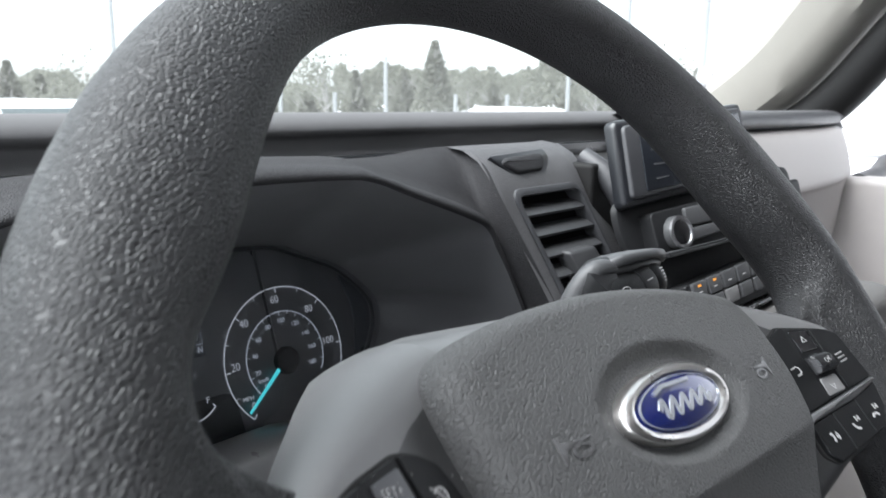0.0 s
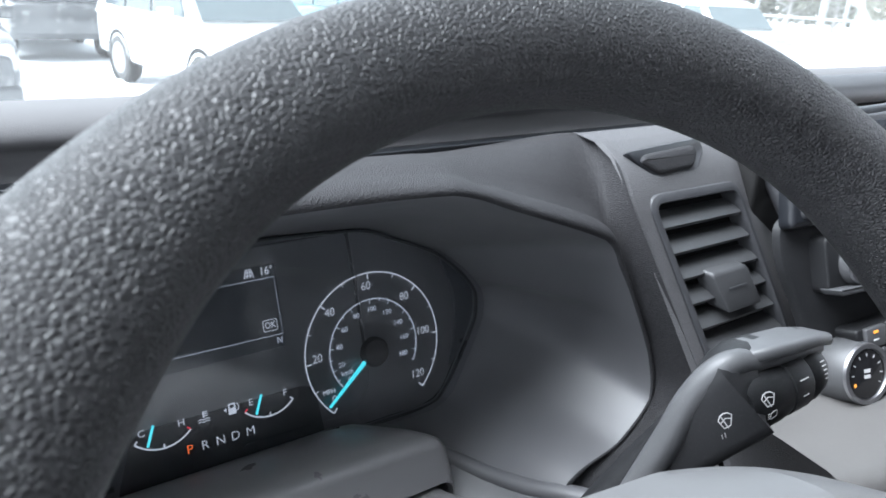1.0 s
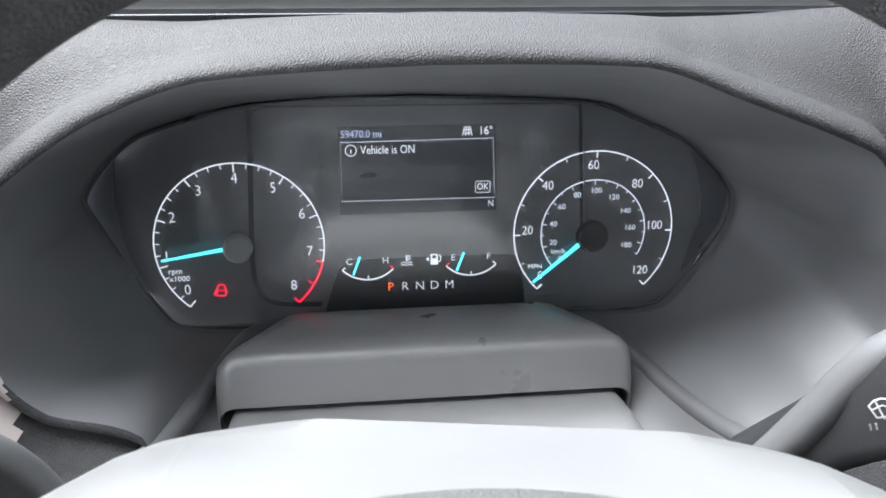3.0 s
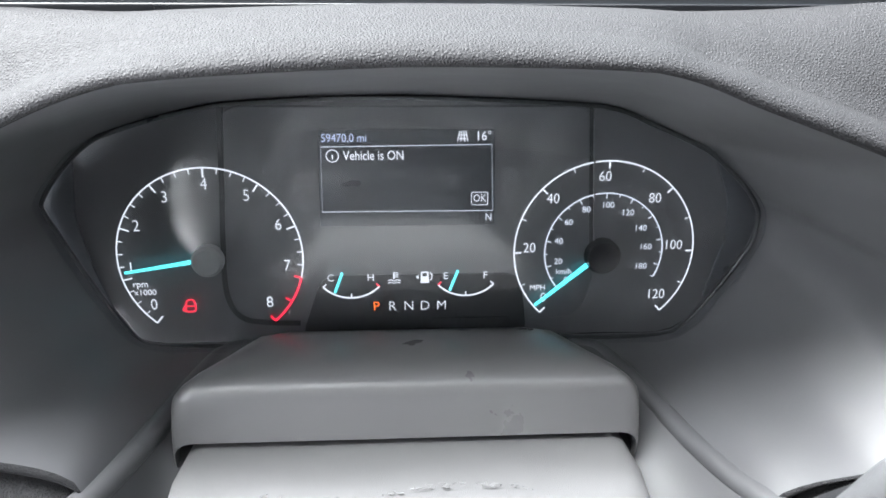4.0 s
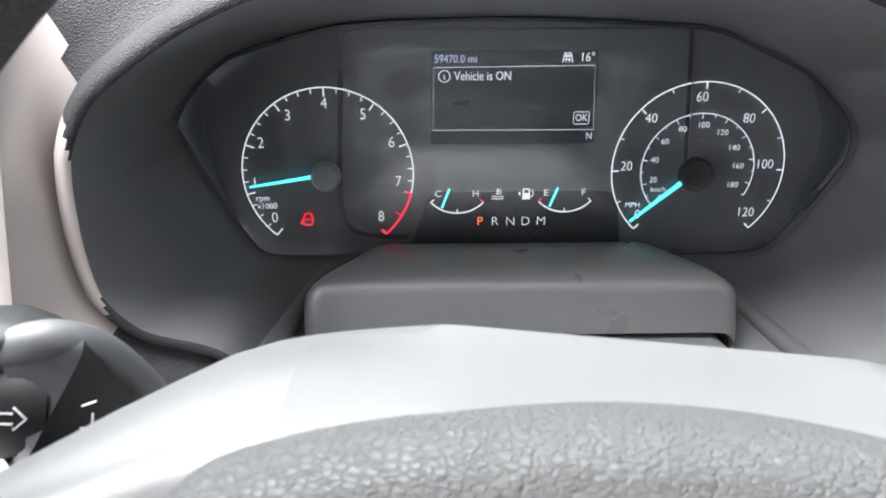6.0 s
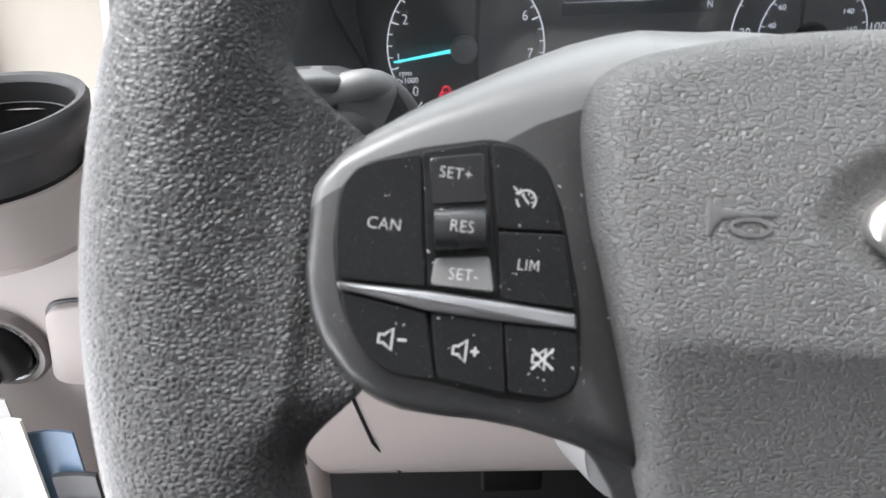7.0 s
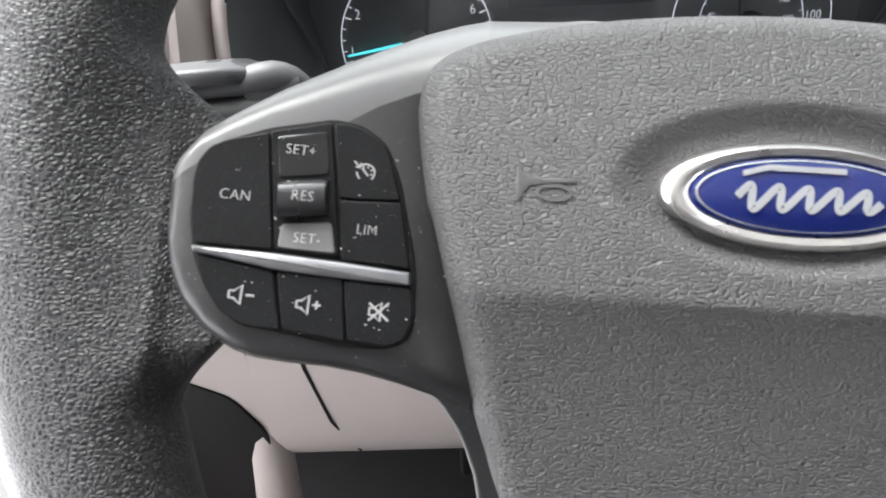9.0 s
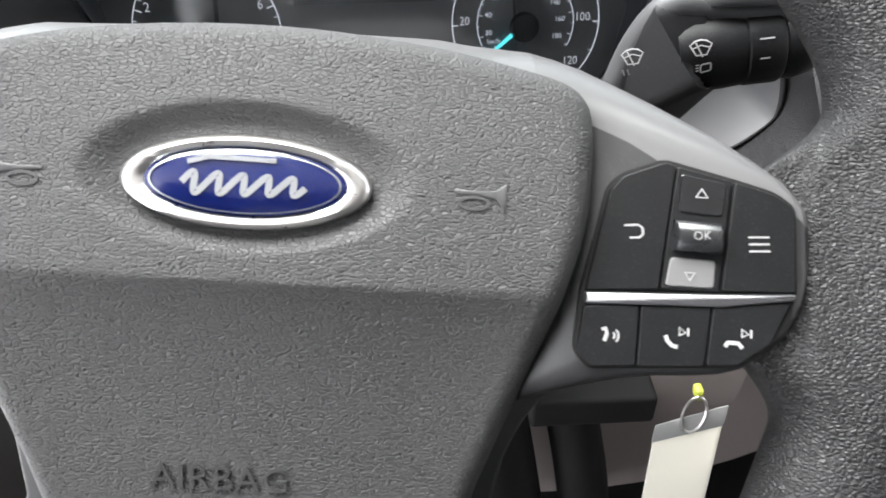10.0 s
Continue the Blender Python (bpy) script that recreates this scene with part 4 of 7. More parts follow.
needle(tach, TC, 189.0, 0.0075, 0.0462, 0.00115)
spd = part("speedometer", lathe([(0.0100, 0.0), (0.0100, 0.004), (0.0085, 0.0062), (0.001, 0.0066)], Matrix.Translation(face_at(SC[0] - 0.001, SC[1] - 0.003, 0.001)) @ Matrix((Vector((1, 0, 0)), Vector((0, 0.2452, 0.9695)), Vector((0, -0.9695, 0.2452)))).transposed().to_4x4()), M_GLOSSBLACK, clus, "black hub of the road speed dial")
SA = lambda n: 226.5 - n * (273.0 / 120)
dial_marks(spd, SC, SR, [SA(20 * n) for n in range(7)], [SA(10 * n) for n in range(1, 12, 2)], 0.0040, 0.0028, 0.0009, 0.0006, M_WHITEGLOW, SA(0), SA(120), 0.0008)
for n, (u, v) in zip((0, 20, 40, 60, 80, 100, 120), [(0.0815, -0.0351), (0.0727, -0.0057), (0.0847, 0.0220), (0.1124, 0.0340), (0.1406, 0.0217), (0.1531, -0.0051), (0.1457, -0.0342)]):
    part("numeral", letters(str(n), 0.0080, on_face(u, v), bold=-0.00008, squeeze=0.90), M_WHITEGLOW, spd)
KC, KR = (0.1142, -0.0080), 0.0329
KA = lambda n: 222.0 - n * (250.0 / 190)
kmh = part("inner_scale", stroke(arc(0, 0, KR, KA(0), KA(190), 60), 0.0007, on_face(*KC)), M_DIMGLOW, clus, "grey inner kilometre scale")
for n in range(0, 200, 10):
    c1, s1 = math.cos(radians(KA(n))), math.sin(radians(KA(n)))
    k = 0.0030 if n % 20 == 0 else 0.0018
    part("tick", stroke([(KR * c1, KR * s1), ((KR - k) * c1, (KR - k) * s1)], 0.0006, on_face(*KC)), M_DIMGLOW, kmh)
for n, (u, v) in zip(range(0, 200, 20), [(0.0937, -0.0246), (0.0891, -0.0138), (0.0889, -0.0020), (0.0938, 0.0087), (0.1032, 0.0158), (0.1149, 0.0182), (0.1262, 0.0138), (0.1340, 0.0049), (0.1376, -0.0059), (0.1358, -0.0172)]):
    part("numeral", letters(str(n), 0.0048, on_face(u, v)), M_DIMGLOW, kmh)
part("unit_text", letters("MPH", 0.0045, on_face(0.0781, -0.0291)), M_WHITEGLOW, spd)
part("unit_text", letters("km/h", 0.0045, on_face(0.0925, -0.0197)), M_DIMGLOW, kmh)
needle(spd, SC, 219.5, 0.0085, 0.0490, 0.0014)
# the text display
disp = part("text_display", plate([(-0.0400, 0.0604), (0.0523, 0.0598), (0.0532, 0.0080), (-0.0409, 0.0080)], face_at, 0.0, 0.0022, 0.0002), M_LCD, clus, "dim backlit text display")
part("display_frame", stroke([(-0.0387, 0.0512), (0.0507, 0.0519), (0.0520, 0.0161), (-0.0394, 0.0163)], 0.00035, on_face(0, 0), closed=True), M_DIMGLOW, disp)
part("display_text", letters("59470.0 mi", 0.0062, on_face(-0.0266, 0.0556), squeeze=0.86), M_BLUEGLOW, disp)
part("display_text", letters("16\u00b0", 0.0068, on_face(0.0463, 0.0562), squeeze=0.9), M_WHITEGLOW, disp)
part("display_text", letters("Vehicle is ON", 0.0070, on_face(-0.0114, 0.0463), squeeze=0.80), M_WHITEGLOW, disp)
part("display_text", letters("OK", 0.0056, on_face(0.0447, 0.0228), squeeze=0.85), M_WHITEGLOW, disp)
part("display_text", letters("N", 0.0058, on_face(0.0497, 0.0123), squeeze=0.85), M_DIMGLOW, disp)
part("ok_box", stroke(rounded2([(0.0403, 0.0262), (0.0491, 0.0262), (0.0491, 0.0193), (0.0403, 0.0193)], 0.001, 3), 0.00035, on_face(0, 0), closed=True), M_WHITEGLOW, disp)
part("info_sign", stroke(arc(-0.0329, 0.0464, 0.0032, 0, 345, 20), 0.0005, on_face(0, 0), closed=True), M_WHITEGLOW, disp)
part("info_sign", stroke([(-0.0329, 0.0470), (-0.0329, 0.0446)], 0.0006, on_face(0, 0)), M_WHITEGLOW, disp)
for du in (-0.0028, -0.0010, 0.0010, 0.0028):
    part("road_sign", stroke([(0.0353 + du * 0.55, 0.0590), (0.0353 + du, 0.0535)], 0.0005, on_face(0, 0)), M_WHITEGLOW, disp)
for k in range(2):
    part("road_sign", stroke([(0.0335, 0.0570 - 0.002 * k), (0.0371, 0.0570 - 0.002 * k)], 0.0005, on_face(0, 0)), M_WHITEGLOW, disp)


def small_gauge(c, left, right, red_left):
    g = part("small_gauge", stroke(arc(0, 0.0215, 0.0215, 224, 316, 20), 0.0009, on_face(*c)), M_WHITEGLOW, clus, "small lit arc gauge")
    for a in (224, 270, 316):
        c1, s1 = math.cos(radians(a)), math.sin(radians(a))
        red = (a == 224) == red_left and a != 270
        part("tick", stroke([(0.0215 * c1, 0.0215 + 0.0215 * s1), (0.0190 * c1, 0.0215 + 0.0190 * s1)], 0.0008, on_face(*c)), M_RED if red else M_WHITEGLOW, g)
    part("numeral", letters(left, 0.0058, on_face(c[0] - 0.0112, c[1] + 0.0117)), M_WHITEGLOW, g)
    part("numeral", letters(right, 0.0058, on_face(c[0] + 0.0108, c[1] + 0.0117)), M_WHITEGLOW, g)
    a0 = Vector((c[0] - 0.0090, c[1] + 0.0037))
    a1 = Vector((c[0] - 0.0046, c[1] + 0.0152))
    part("needle", stroke([a0, a1], 0.0013, on_face(0, 0), 0.001, 0.0016), M_CYAN, g, "lit cyan needle")


small_gauge((-0.0256, -0.0331), "C", "H", False)
small_gauge((0.0378, -0.0328), "E", "F", True)
for ch, u in zip("PRNDM", (-0.0121, -0.0032, 0.0060, 0.0150, 0.0243)):
    part("gear_letter", letters(ch, 0.0078, on_face(u, -0.0386), bold=-0.00012), M_ORANGE if ch == "P" else M_WHITEGLOW, clus, "lit orange gear letter" if ch == "P" else "")
# warning signs: temperature, fuel pump, open door
tp = part("temperature_sign", stroke([(-0.0008, -0.0195), (-0.0008, -0.0235)], 0.0009, on_face(-0.0012, 0.0012)), M_WHITEGLOW, clus)
for k in range(2):
    part("sign_wave", stroke([(-0.0042 + 0.0001 * k, -0.0245 - 0.0014 * k), (-0.0025, -0.0240 - 0.0014 * k), (-0.0008, -0.0247 - 0.0014 * k), (0.001, -0.0240 - 0.0014 * k), (0.0028, -0.0246 - 0.0014 * k)], 0.0005, on_face(-0.0012, 0.0012)), M_WHITEGLOW, tp)
for k in range(3):
    part("sign_bar", stroke([(-0.0008, -0.0200 - 0.0012 * k), (0.0016, -0.0200 - 0.0012 * k)], 0.0005, on_face(-0.0012, 0.0012)), M_WHITEGLOW, tp)
fp = part("fuel_sign", plate([(0.0138, -0.0262), (0.0185, -0.0262), (0.0182, -0.0195), (0.0141, -0.0195)], on_face(-0.0012, 0.0012), 0.0, 0.0002, 0.0001), M_WHITEGLOW, clus)
part("sign_window", plate([(0.0149, -0.0222), (0.0174, -0.0222), (0.0174, -0.0203), (0.0149, -0.0203)], on_face(-0.0012, 0.0012), 0.0002, 0.0004, 0.0001), M_FACEDARK, fp)
part("sign_hose", stroke([(0.0187, -0.0245), (0.0200, -0.0240), (0.0202, -0.0215), (0.0192, -0.0200)], 0.0006, on_face(-0.0012, 0.0012)), M_WHITEGLOW, fp)
part("sign_arrow", plate([(0.0128, -0.0212), (0.0112, -0.0226), (0.0128, -0.0240)], on_face(-0.0012, 0.0012), 0.0, 0.0002, 0.00005), M_WHITEGLOW, fp)
dp = part("door_sign", stroke(rounded2([(-0.1165, -0.0395), (-0.1115, -0.0395), (-0.1110, -0.0360), (-0.1120, -0.0325), (-0.1155, -0.0325), (-0.1165, -0.0360)], 0.001, 3), 0.0008, on_face(0, 0), closed=True), M_RED, clus, "lit red open-door sign")
part("sign_bar", stroke([(-0.1165, -0.0362), (-0.1112, -0.0362)], 0.0007, on_face(0, 0)), M_RED, dp)
part("sign_door", stroke([(-0.1168, -0.0360), (-0.1182, -0.0386), (-0.1170, -0.0392)], 0.0008, on_face(0, 0)), M_RED, dp)
# dark steps where the dial halves meet the middle panel
part("face_step", stroke([(p.x, p.y) for p in catmull([(-0.0892, 0.0735, 0), (-0.0909, 0.0369, 0), (-0.0940, -0.0149, 0), (-0.0926, -0.0343, 0), (-0.0858, -0.0443, 0), (-0.0723, -0.0471, 0), (-0.0545, -0.0478, 0)], 5, closed=False)], 0.0030, face_at, 0.0, 0.0020), M_FACEDARK, clus)
part("face_step", stroke([(0.1026, 0.0716), (0.1050, 0.0300), (0.1074, -0.0104)], 0.0022, face_at, 0.0, 0.0020), M_FACEDARK, clus)
part("face_edge", stroke([(0.1044, 0.0716), (0.1068, 0.0300), (0.1092, -0.0104)], 0.0009, face_at, 0.0, 0.0026), M_FACE, clus)
part("sill_panel", plate(rounded2([(0.0150, -0.0548), (0.0640, -0.0548), (0.0628, -0.0460), (0.0200, -0.0460)], 0.001, 2), face_at, 0.0, 0.0026, 0.0003), M_FACEDARK, clus, "black strip below the gear letters")
# the binnacle wall's shade on both face tips, painted as dark plates
for tip in ([(-0.1660, 0.0470), (-0.1690, 0.0150), (-0.1640, -0.0120), (-0.1550, -0.0400), (-0.1640, -0.0300), (-0.1880, 0.0110), (-0.1880, 0.0260), (-0.1780, 0.0430)],
            [(0.1730, 0.0430), (0.1820, 0.0200), (0.1830, -0.0020), (0.1730, -0.0380), (0.1900, -0.0180), (0.2010, 0.0050), (0.2010, 0.0190), (0.1930, 0.0340)]):
    part("face_end_shade", plate(rounded2(tip, 0.004, 3), face_at, 0.0, 0.0018, 0.0003), M_LCD, clus, "dark plate for the binnacle's shade on the face tip")
lens_bm = plate([(p[0], p[1]) for p in catmull([(u, v, 0) for u, v in LENS], 3)], face_at, 0.0150, 0.0165, 0.0003)
lens_ob = part("lens", lens_bm, M_CLEAR, clus, "clear lens over the dials")
lens_ob.visible_shadow = False
edge = [p + Vector((0, -0.0035, 0.0)) for p in lens]
part("lens_edge", tube(edge + edge[:1], 0.0014, 8), M_FACEDARK, clus, "dark edge of the lens")

# ---- steering column: flap, shroud, stalks ----
col = thing("steering_column_shroud", pose(0.004, 0.20, 1.25), "dark grey plastic steering column shroud with a flexible flap", "column shroud")
flap = []
for y, z, a, b, r in [(0.332, 1.312, -0.076, 0.086, 0.020), (0.322, 1.328, -0.080, 0.090, 0.020), (0.305, 1.340, -0.085, 0.095, 0.020), (0.285, 1.3475, -0.092, 0.102, 0.020), (0.268, 1.3510, -0.101, 0.111, 0.017), (0.2585, 1.3515, -0.1050, 0.1150, 0.014), (0.2545, 1.3508, -0.1060, 0.1160, 0.012), (0.2515, 1.3488, -0.1062, 0.1162, 0.011), (0.2495, 1.3455, -0.1062, 0.1162, 0.011), (0.2455, 1.3375, -0.1062, 0.1162, 0.010), (0.2415, 1.3295, -0.1058, 0.1158, 0.009), (0.2405, 1.3272, -0.1050, 0.1150, 0.009), (0.2450, 1.3250, -0.1045, 0.1145, 0.009)]:
    row = [(a, y, z - 0.045), (a, y, z - r), (a + r * 0.08, y, z - r * 0.6), (a + r * 0.3, y, z - r * 0.28), (a + r * 0.62, y, z - r * 0.07), (a + r, y, z)]
    row += [(a + r + (b - a - 2 * r) * k / 8, y, z) for k in range(1, 8)]
    row += [(b - r, y, z), (b - r * 0.62, y, z - r * 0.07), (b - r * 0.3, y, z - r * 0.28), (b - r * 0.08, y, z - r * 0.6), (b, y, z - r), (b, y, z - 0.045)]
    flap.append([Vector(p) for p in row])
part("flap", loft(flap, ring_closed=False, cap=False), M_FLAP, col, "smooth grey flap between instruments and column", angle=60)
shr = []
for y, z, w, d in [(0.262, 1.318, 0.105, 0.16), (0.240, 1.3235, 0.106, 0.16), (0.215, 1.337, 0.105, 0.16), (0.19, 1.351, 0.101, 0.15), (0.165, 1.362, 0.094, 0.14), (0.13, 1.374, 0.088, 0.13), (0.09, 1.388, 0.080, 0.12), (0.06, 1.398, 0.072, 0.11)]:
    ring = rounded2([(-w, z), (w, z), (w * 0.86, z - d), (-w * 0.86, z - d)], 0.010 + 0.02 * max(0.0, min(1.0, (0.24 - y) / 0.10)), 6)
    shr.append([Vector((0.005 + p[0], y, p[1])) for p in ring])
part("shroud", loft(shr), M_SHROUD, col, "dark column shroud", angle=60)
# plain black bar low on the column, under the right spoke
part("column_bar", box(0.092, 0.098, 1.238, 0.160, 0.150, 1.258, 0.003), M_RUBBER, col, "black bar under the right spoke")
bm = bmesh.new()
for i in range(60):
    u = -0.055 + 0.11 * random.random()
    s = 0.0002 + 0.0007 * random.random() ** 3
    q = Vector((u, 0.186 + 0.003 * math.sin(u * 60) + 0.002 * random.random(), 1.3538))
    bmesh.ops.create_icosphere(bm, subdivisions=1, radius=1.0, matrix=Matrix.Translation(q) @ Matrix.Diagonal((s * 2.2, s * 0.7, 0.0003, 1)))
tagged(part("scuffing", bm, M_FLAP, col, "pale scuffs on the shroud"), kind="stuff")


def stalk(sign, name, label):
    """The column is set a little to one side, so the indicator stalk sits lower and nearer."""
    off = Vector((0, 0, 0)) if sign > 0 else Vector((0, -0.008, -0.0105))
    V = lambda x, y, z: Vector((sign * x, y, z)) + off
    t = thing(name, Matrix.Translation(V(0.09, 0.125, 1.375)), label, "stalk", "steering column stalks")
    a, b = V(0.1080, 0.0930, 1.4535), V(0.1860, 0.0870, 1.4640)
    axis = (b - a).normalized()
    P = [V(0.098, 0.130, 1.372), V(0.110, 0.122, 1.394), V(0.1195, 0.113, 1.415), V(0.1265, 0.104, 1.433), V(0.1300, 0.0975, 1.4450), a + axis * 0.029, a + axis * 0.0325, a + axis * 0.042, a + axis * 0.058, a + axis * 0.070, a + axis * 0.076, a + axis * 0.080]
    S = [(-0.010, 0.010, -0.012, 0.008), (-0.011, 0.011, -0.013, 0.009), (-0.012, 0.0120, -0.013, 0.010), (-0.0130, 0.0130, -0.014, 0.0115), (-0.0140, 0.0150, -0.014, 0.0130), (-0.0150, 0.0190, -0.014, 0.0130), (-0.0120, 0.0194, -0.014, 0.0050), (-0.0115, 0.0188, -0.014, 0.0030), (-0.0110, 0.0165, -0.013, 0.0025), (-0.0100, 0.0140, -0.012, 0.0020), (-0.0075, 0.0115, -0.009, 0.0010), (-0.003, 0.007, -0.005, -0.001)]
    body = part("arm", bar(P, (0, 0.25, 1), S), M_STALKFACE, t, "dark moulded arm")
    L = [a + axis * d for d in (0.028, 0.032, 0.038, 0.048, 0.064, 0.075, 0.080)]
    LS = [(0.0120, 0.0160, -0.010, 0.0010), (0.0132, 0.0184, -0.010, 0.0060), (0.0134, 0.0192, -0.010, 0.0098), (0.0124, 0.0180, -0.010, 0.0104), (0.0104, 0.0156, -0.010, 0.0100), (0.0070, 0.0125, -0.008, 0.0080), (0.004, 0.0080, -0.005, 0.003)]
    part("arm_lip", bar(L, (0, 0.25, 1), LS), M_STALK, t, "grey lip over the switch barrel")
    # a rounded shell runs up the arm's outer side and arches over the barrel
    shell = [V(0.0985, 0.1225, 1.372), V(0.1050, 0.1160, 1.395), V(0.1110, 0.1105, 1.4165), V(0.1155, 0.1060, 1.4354), V(0.1190, 0.1029, 1.4513), V(0.1235, 0.0990, 1.4640), V(0.1300, 0.0946, 1.4712), V(0.1452, 0.0915, 1.4700), V(0.1655, 0.0878, 1.4705), V(0.1800, 0.0870, 1.4690)]
    R = [0.0066, 0.0066, 0.0066, 0.0064, 0.0062, 0.0059, 0.0055, 0.0048, 0.0042, 0.0026]
    radii = [p.x for p in catmull([(r, 0, 0) for r in R], 4, closed=False)]
    part("arm_shell", tube(catmull(shell, 4, closed=False), radii, 20), M_STALK, t, "grey rounded shell along the arm")
    k = [a + axis * (0.022 + 0.0056 * i) + Vector((0, 0, -0.0022)) for i in range(11)]
    bt = part("barrel", tube([k[0], k[1], k[3], k[4]], [0.0118, 0.0134, 0.0134, 0.0128], 22), M_BUTTON, t, "black switch barrel")
    part("barrel_ring", tube([k[4], k[4].lerp(k[5], 0.15), k[6], k[6].lerp(k[7], 0.3)], [0.0122, 0.0132, 0.0132, 0.0122], 22), M_BUTTON, t, "black turning ring")
    part("barrel_end", tube([k[6].lerp(k[7], 0.4), k[7], k[8], k[9]], [0.0120, 0.0126, 0.0112, 0.0075], 22), M_BUTTON, t)
    out = Vector((-0.35 * sign, -0.80, 0.45))
    out = (out - axis * out.dot(axis)).normalized()
    side = out.cross(axis).normalized()
    if side.z < 0:
        side = -side

    def on_barrel(d, radius=0.0134):
        c = a + axis * d + Vector((0, 0, -0.0022))
        return lambda u, v, h: c + axis * (u * sign) + (out * math.cos(v / radius) + side * math.sin(v / radius)) * (radius + 0.0002 + h)
    return t, bt, on_barrel


wt, wb, wat = stalk(1, "wiper_stalk", "dark grey wiper stalk with white printed wiper signs")
for d, r in ((0.006, 0.0122), (0.0285, 0.0134)):
    pl = wat(d, r)
    # the swept screen, its wiper and drops
    part("sign", stroke([(-0.0017, -0.0020), (-0.0036, 0.0014), (-0.0020, 0.0026), (0.0, 0.0030), (0.0020, 0.0026), (0.0036, 0.0014), (0.0017, -0.0020)], 0.0005, pl, closed=True), M_PRINT, wb)
    part("sign", stroke([(0.0004, -0.0026), (-0.0016, 0.0022)], 0.0005, pl), M_PRINT, wb)
    part("sign", stroke([(-0.0030, 0.0002), (0.0, 0.0012), (0.0030, 0.0002)], 0.0004, pl), M_PRINT, wb)
pl = wat(0.030)
part("sign", stroke(rounded2([(-0.0018, -0.0080), (0.0016, -0.0074), (0.0016, -0.0048), (-0.0018, -0.0052)], 0.0006, 2), 0.0005, pl, closed=True), M_PRINT, wb)
for k in range(3):
    part("sign", stroke([(-0.0034, -0.0052 - 0.0010 * k), (-0.0024, -0.0052 - 0.0010 * k)], 0.0004, pl), M_PRINT, wb)
pl = wat(0.004, 0.0122)
for k in range(2):
    part("sign", stroke([(-0.0010 + 0.0016 * k, -0.0056), (-0.0016 + 0.0016 * k, -0.0036)], 0.0005, pl), M_PRINT, wb)
pl = wat(0.050)
part("sign", stroke([(-0.0024, 0.0008), (0.0024, 0.0008)], 0.0005, pl), M_PRINT, wb)
part("sign", stroke([(-0.0022, -0.0056), (0.0010, -0.0056)], 0.0005, pl), M_PRINT, wb)
pl = wat(0.064, 0.0126)
for k in range(5):
    part("sign", stroke([(-0.0012, 0.0034 - 0.0017 * k), (0.0014 - 0.0003 * k, 0.0034 - 0.0017 * k)], 0.0005, pl), M_PRINT, wb)
it, ib, iat = stalk(-1, "indicator_stalk", "dark grey indicator stalk with white printed arrows")
pl0 = iat(0.0495, 0.0133)
pl = lambda u, v, h: pl0(u, v + 0.001, h)
part("sign", stroke([(-0.0036, -0.0026), (-0.0018, 0.0026)], 0.0005, pl), M_PRINT, ib)
part("sign", stroke([(0.0036, -0.0026), (0.0018, 0.0026)], 0.0005, pl), M_PRINT, ib)
part("sign", stroke(rounded2([(-0.0014, -0.0020), (0.0014, -0.0020), (0.0012, 0.001), (0.0007, 0.0018), (-0.0007, 0.0018), (-0.0012, 0.001)], 0.0006, 2), 0.0005, pl, closed=True), M_PRINT, ib)
for d, k in ((0.0375, 1), (0.0290, -1)):
    pl1 = iat(d)
    pl = lambda u, v, h: pl1(u, v + 0.0, h)
    part("arrow", stroke([(-0.0036 * k, 0), (-0.0008 * k, 0.0026), (-0.0008 * k, 0.0012), (0.0028 * k, 0.0012), (0.0028 * k, -0.0012), (-0.0008 * k, -0.0012), (-0.0008 * k, -0.0026)], 0.0005, pl, closed=True), M_PRINT, ib)
pl = iat(0.012, 0.0126)
part("sign", stroke([(-0.0022, -0.002), (0.0005, -0.002), (0.0005, 0.0015)], 0.0005, pl), M_PRINT, ib)
part("sign", stroke([(-0.002, 0.003), (0.001, 0.0042)], 0.0005, pl), M_PRINT, ib)

# ---- steering wheel ----
# local axes: x right, y up along the wheel, z towards the driver
WM = pose(-0.001, -0.009, 1.461, 90 - 35.0, 0, 0) @ pose(0, 0, 0, 0, 0, -5.5)
wheel = thing("steering_wheel", WM, "black grained steering wheel with a grey airbag cover and switch pads", "steering wheel")
RIM_R = 0.1565


def kp(u, v):
    """Front of the switch pads above the rim's middle plane, both sides alike."""
    return -0.0200 + 0.24 * abs(u) - 0.20 * v - 0.45 * max(0.0, 0.0785 - abs(u))


def step(a, b, x):
    t = min(1.0, max(0.0, (x - a) / (b - a)))
    return t * t * (3 - 2 * t)


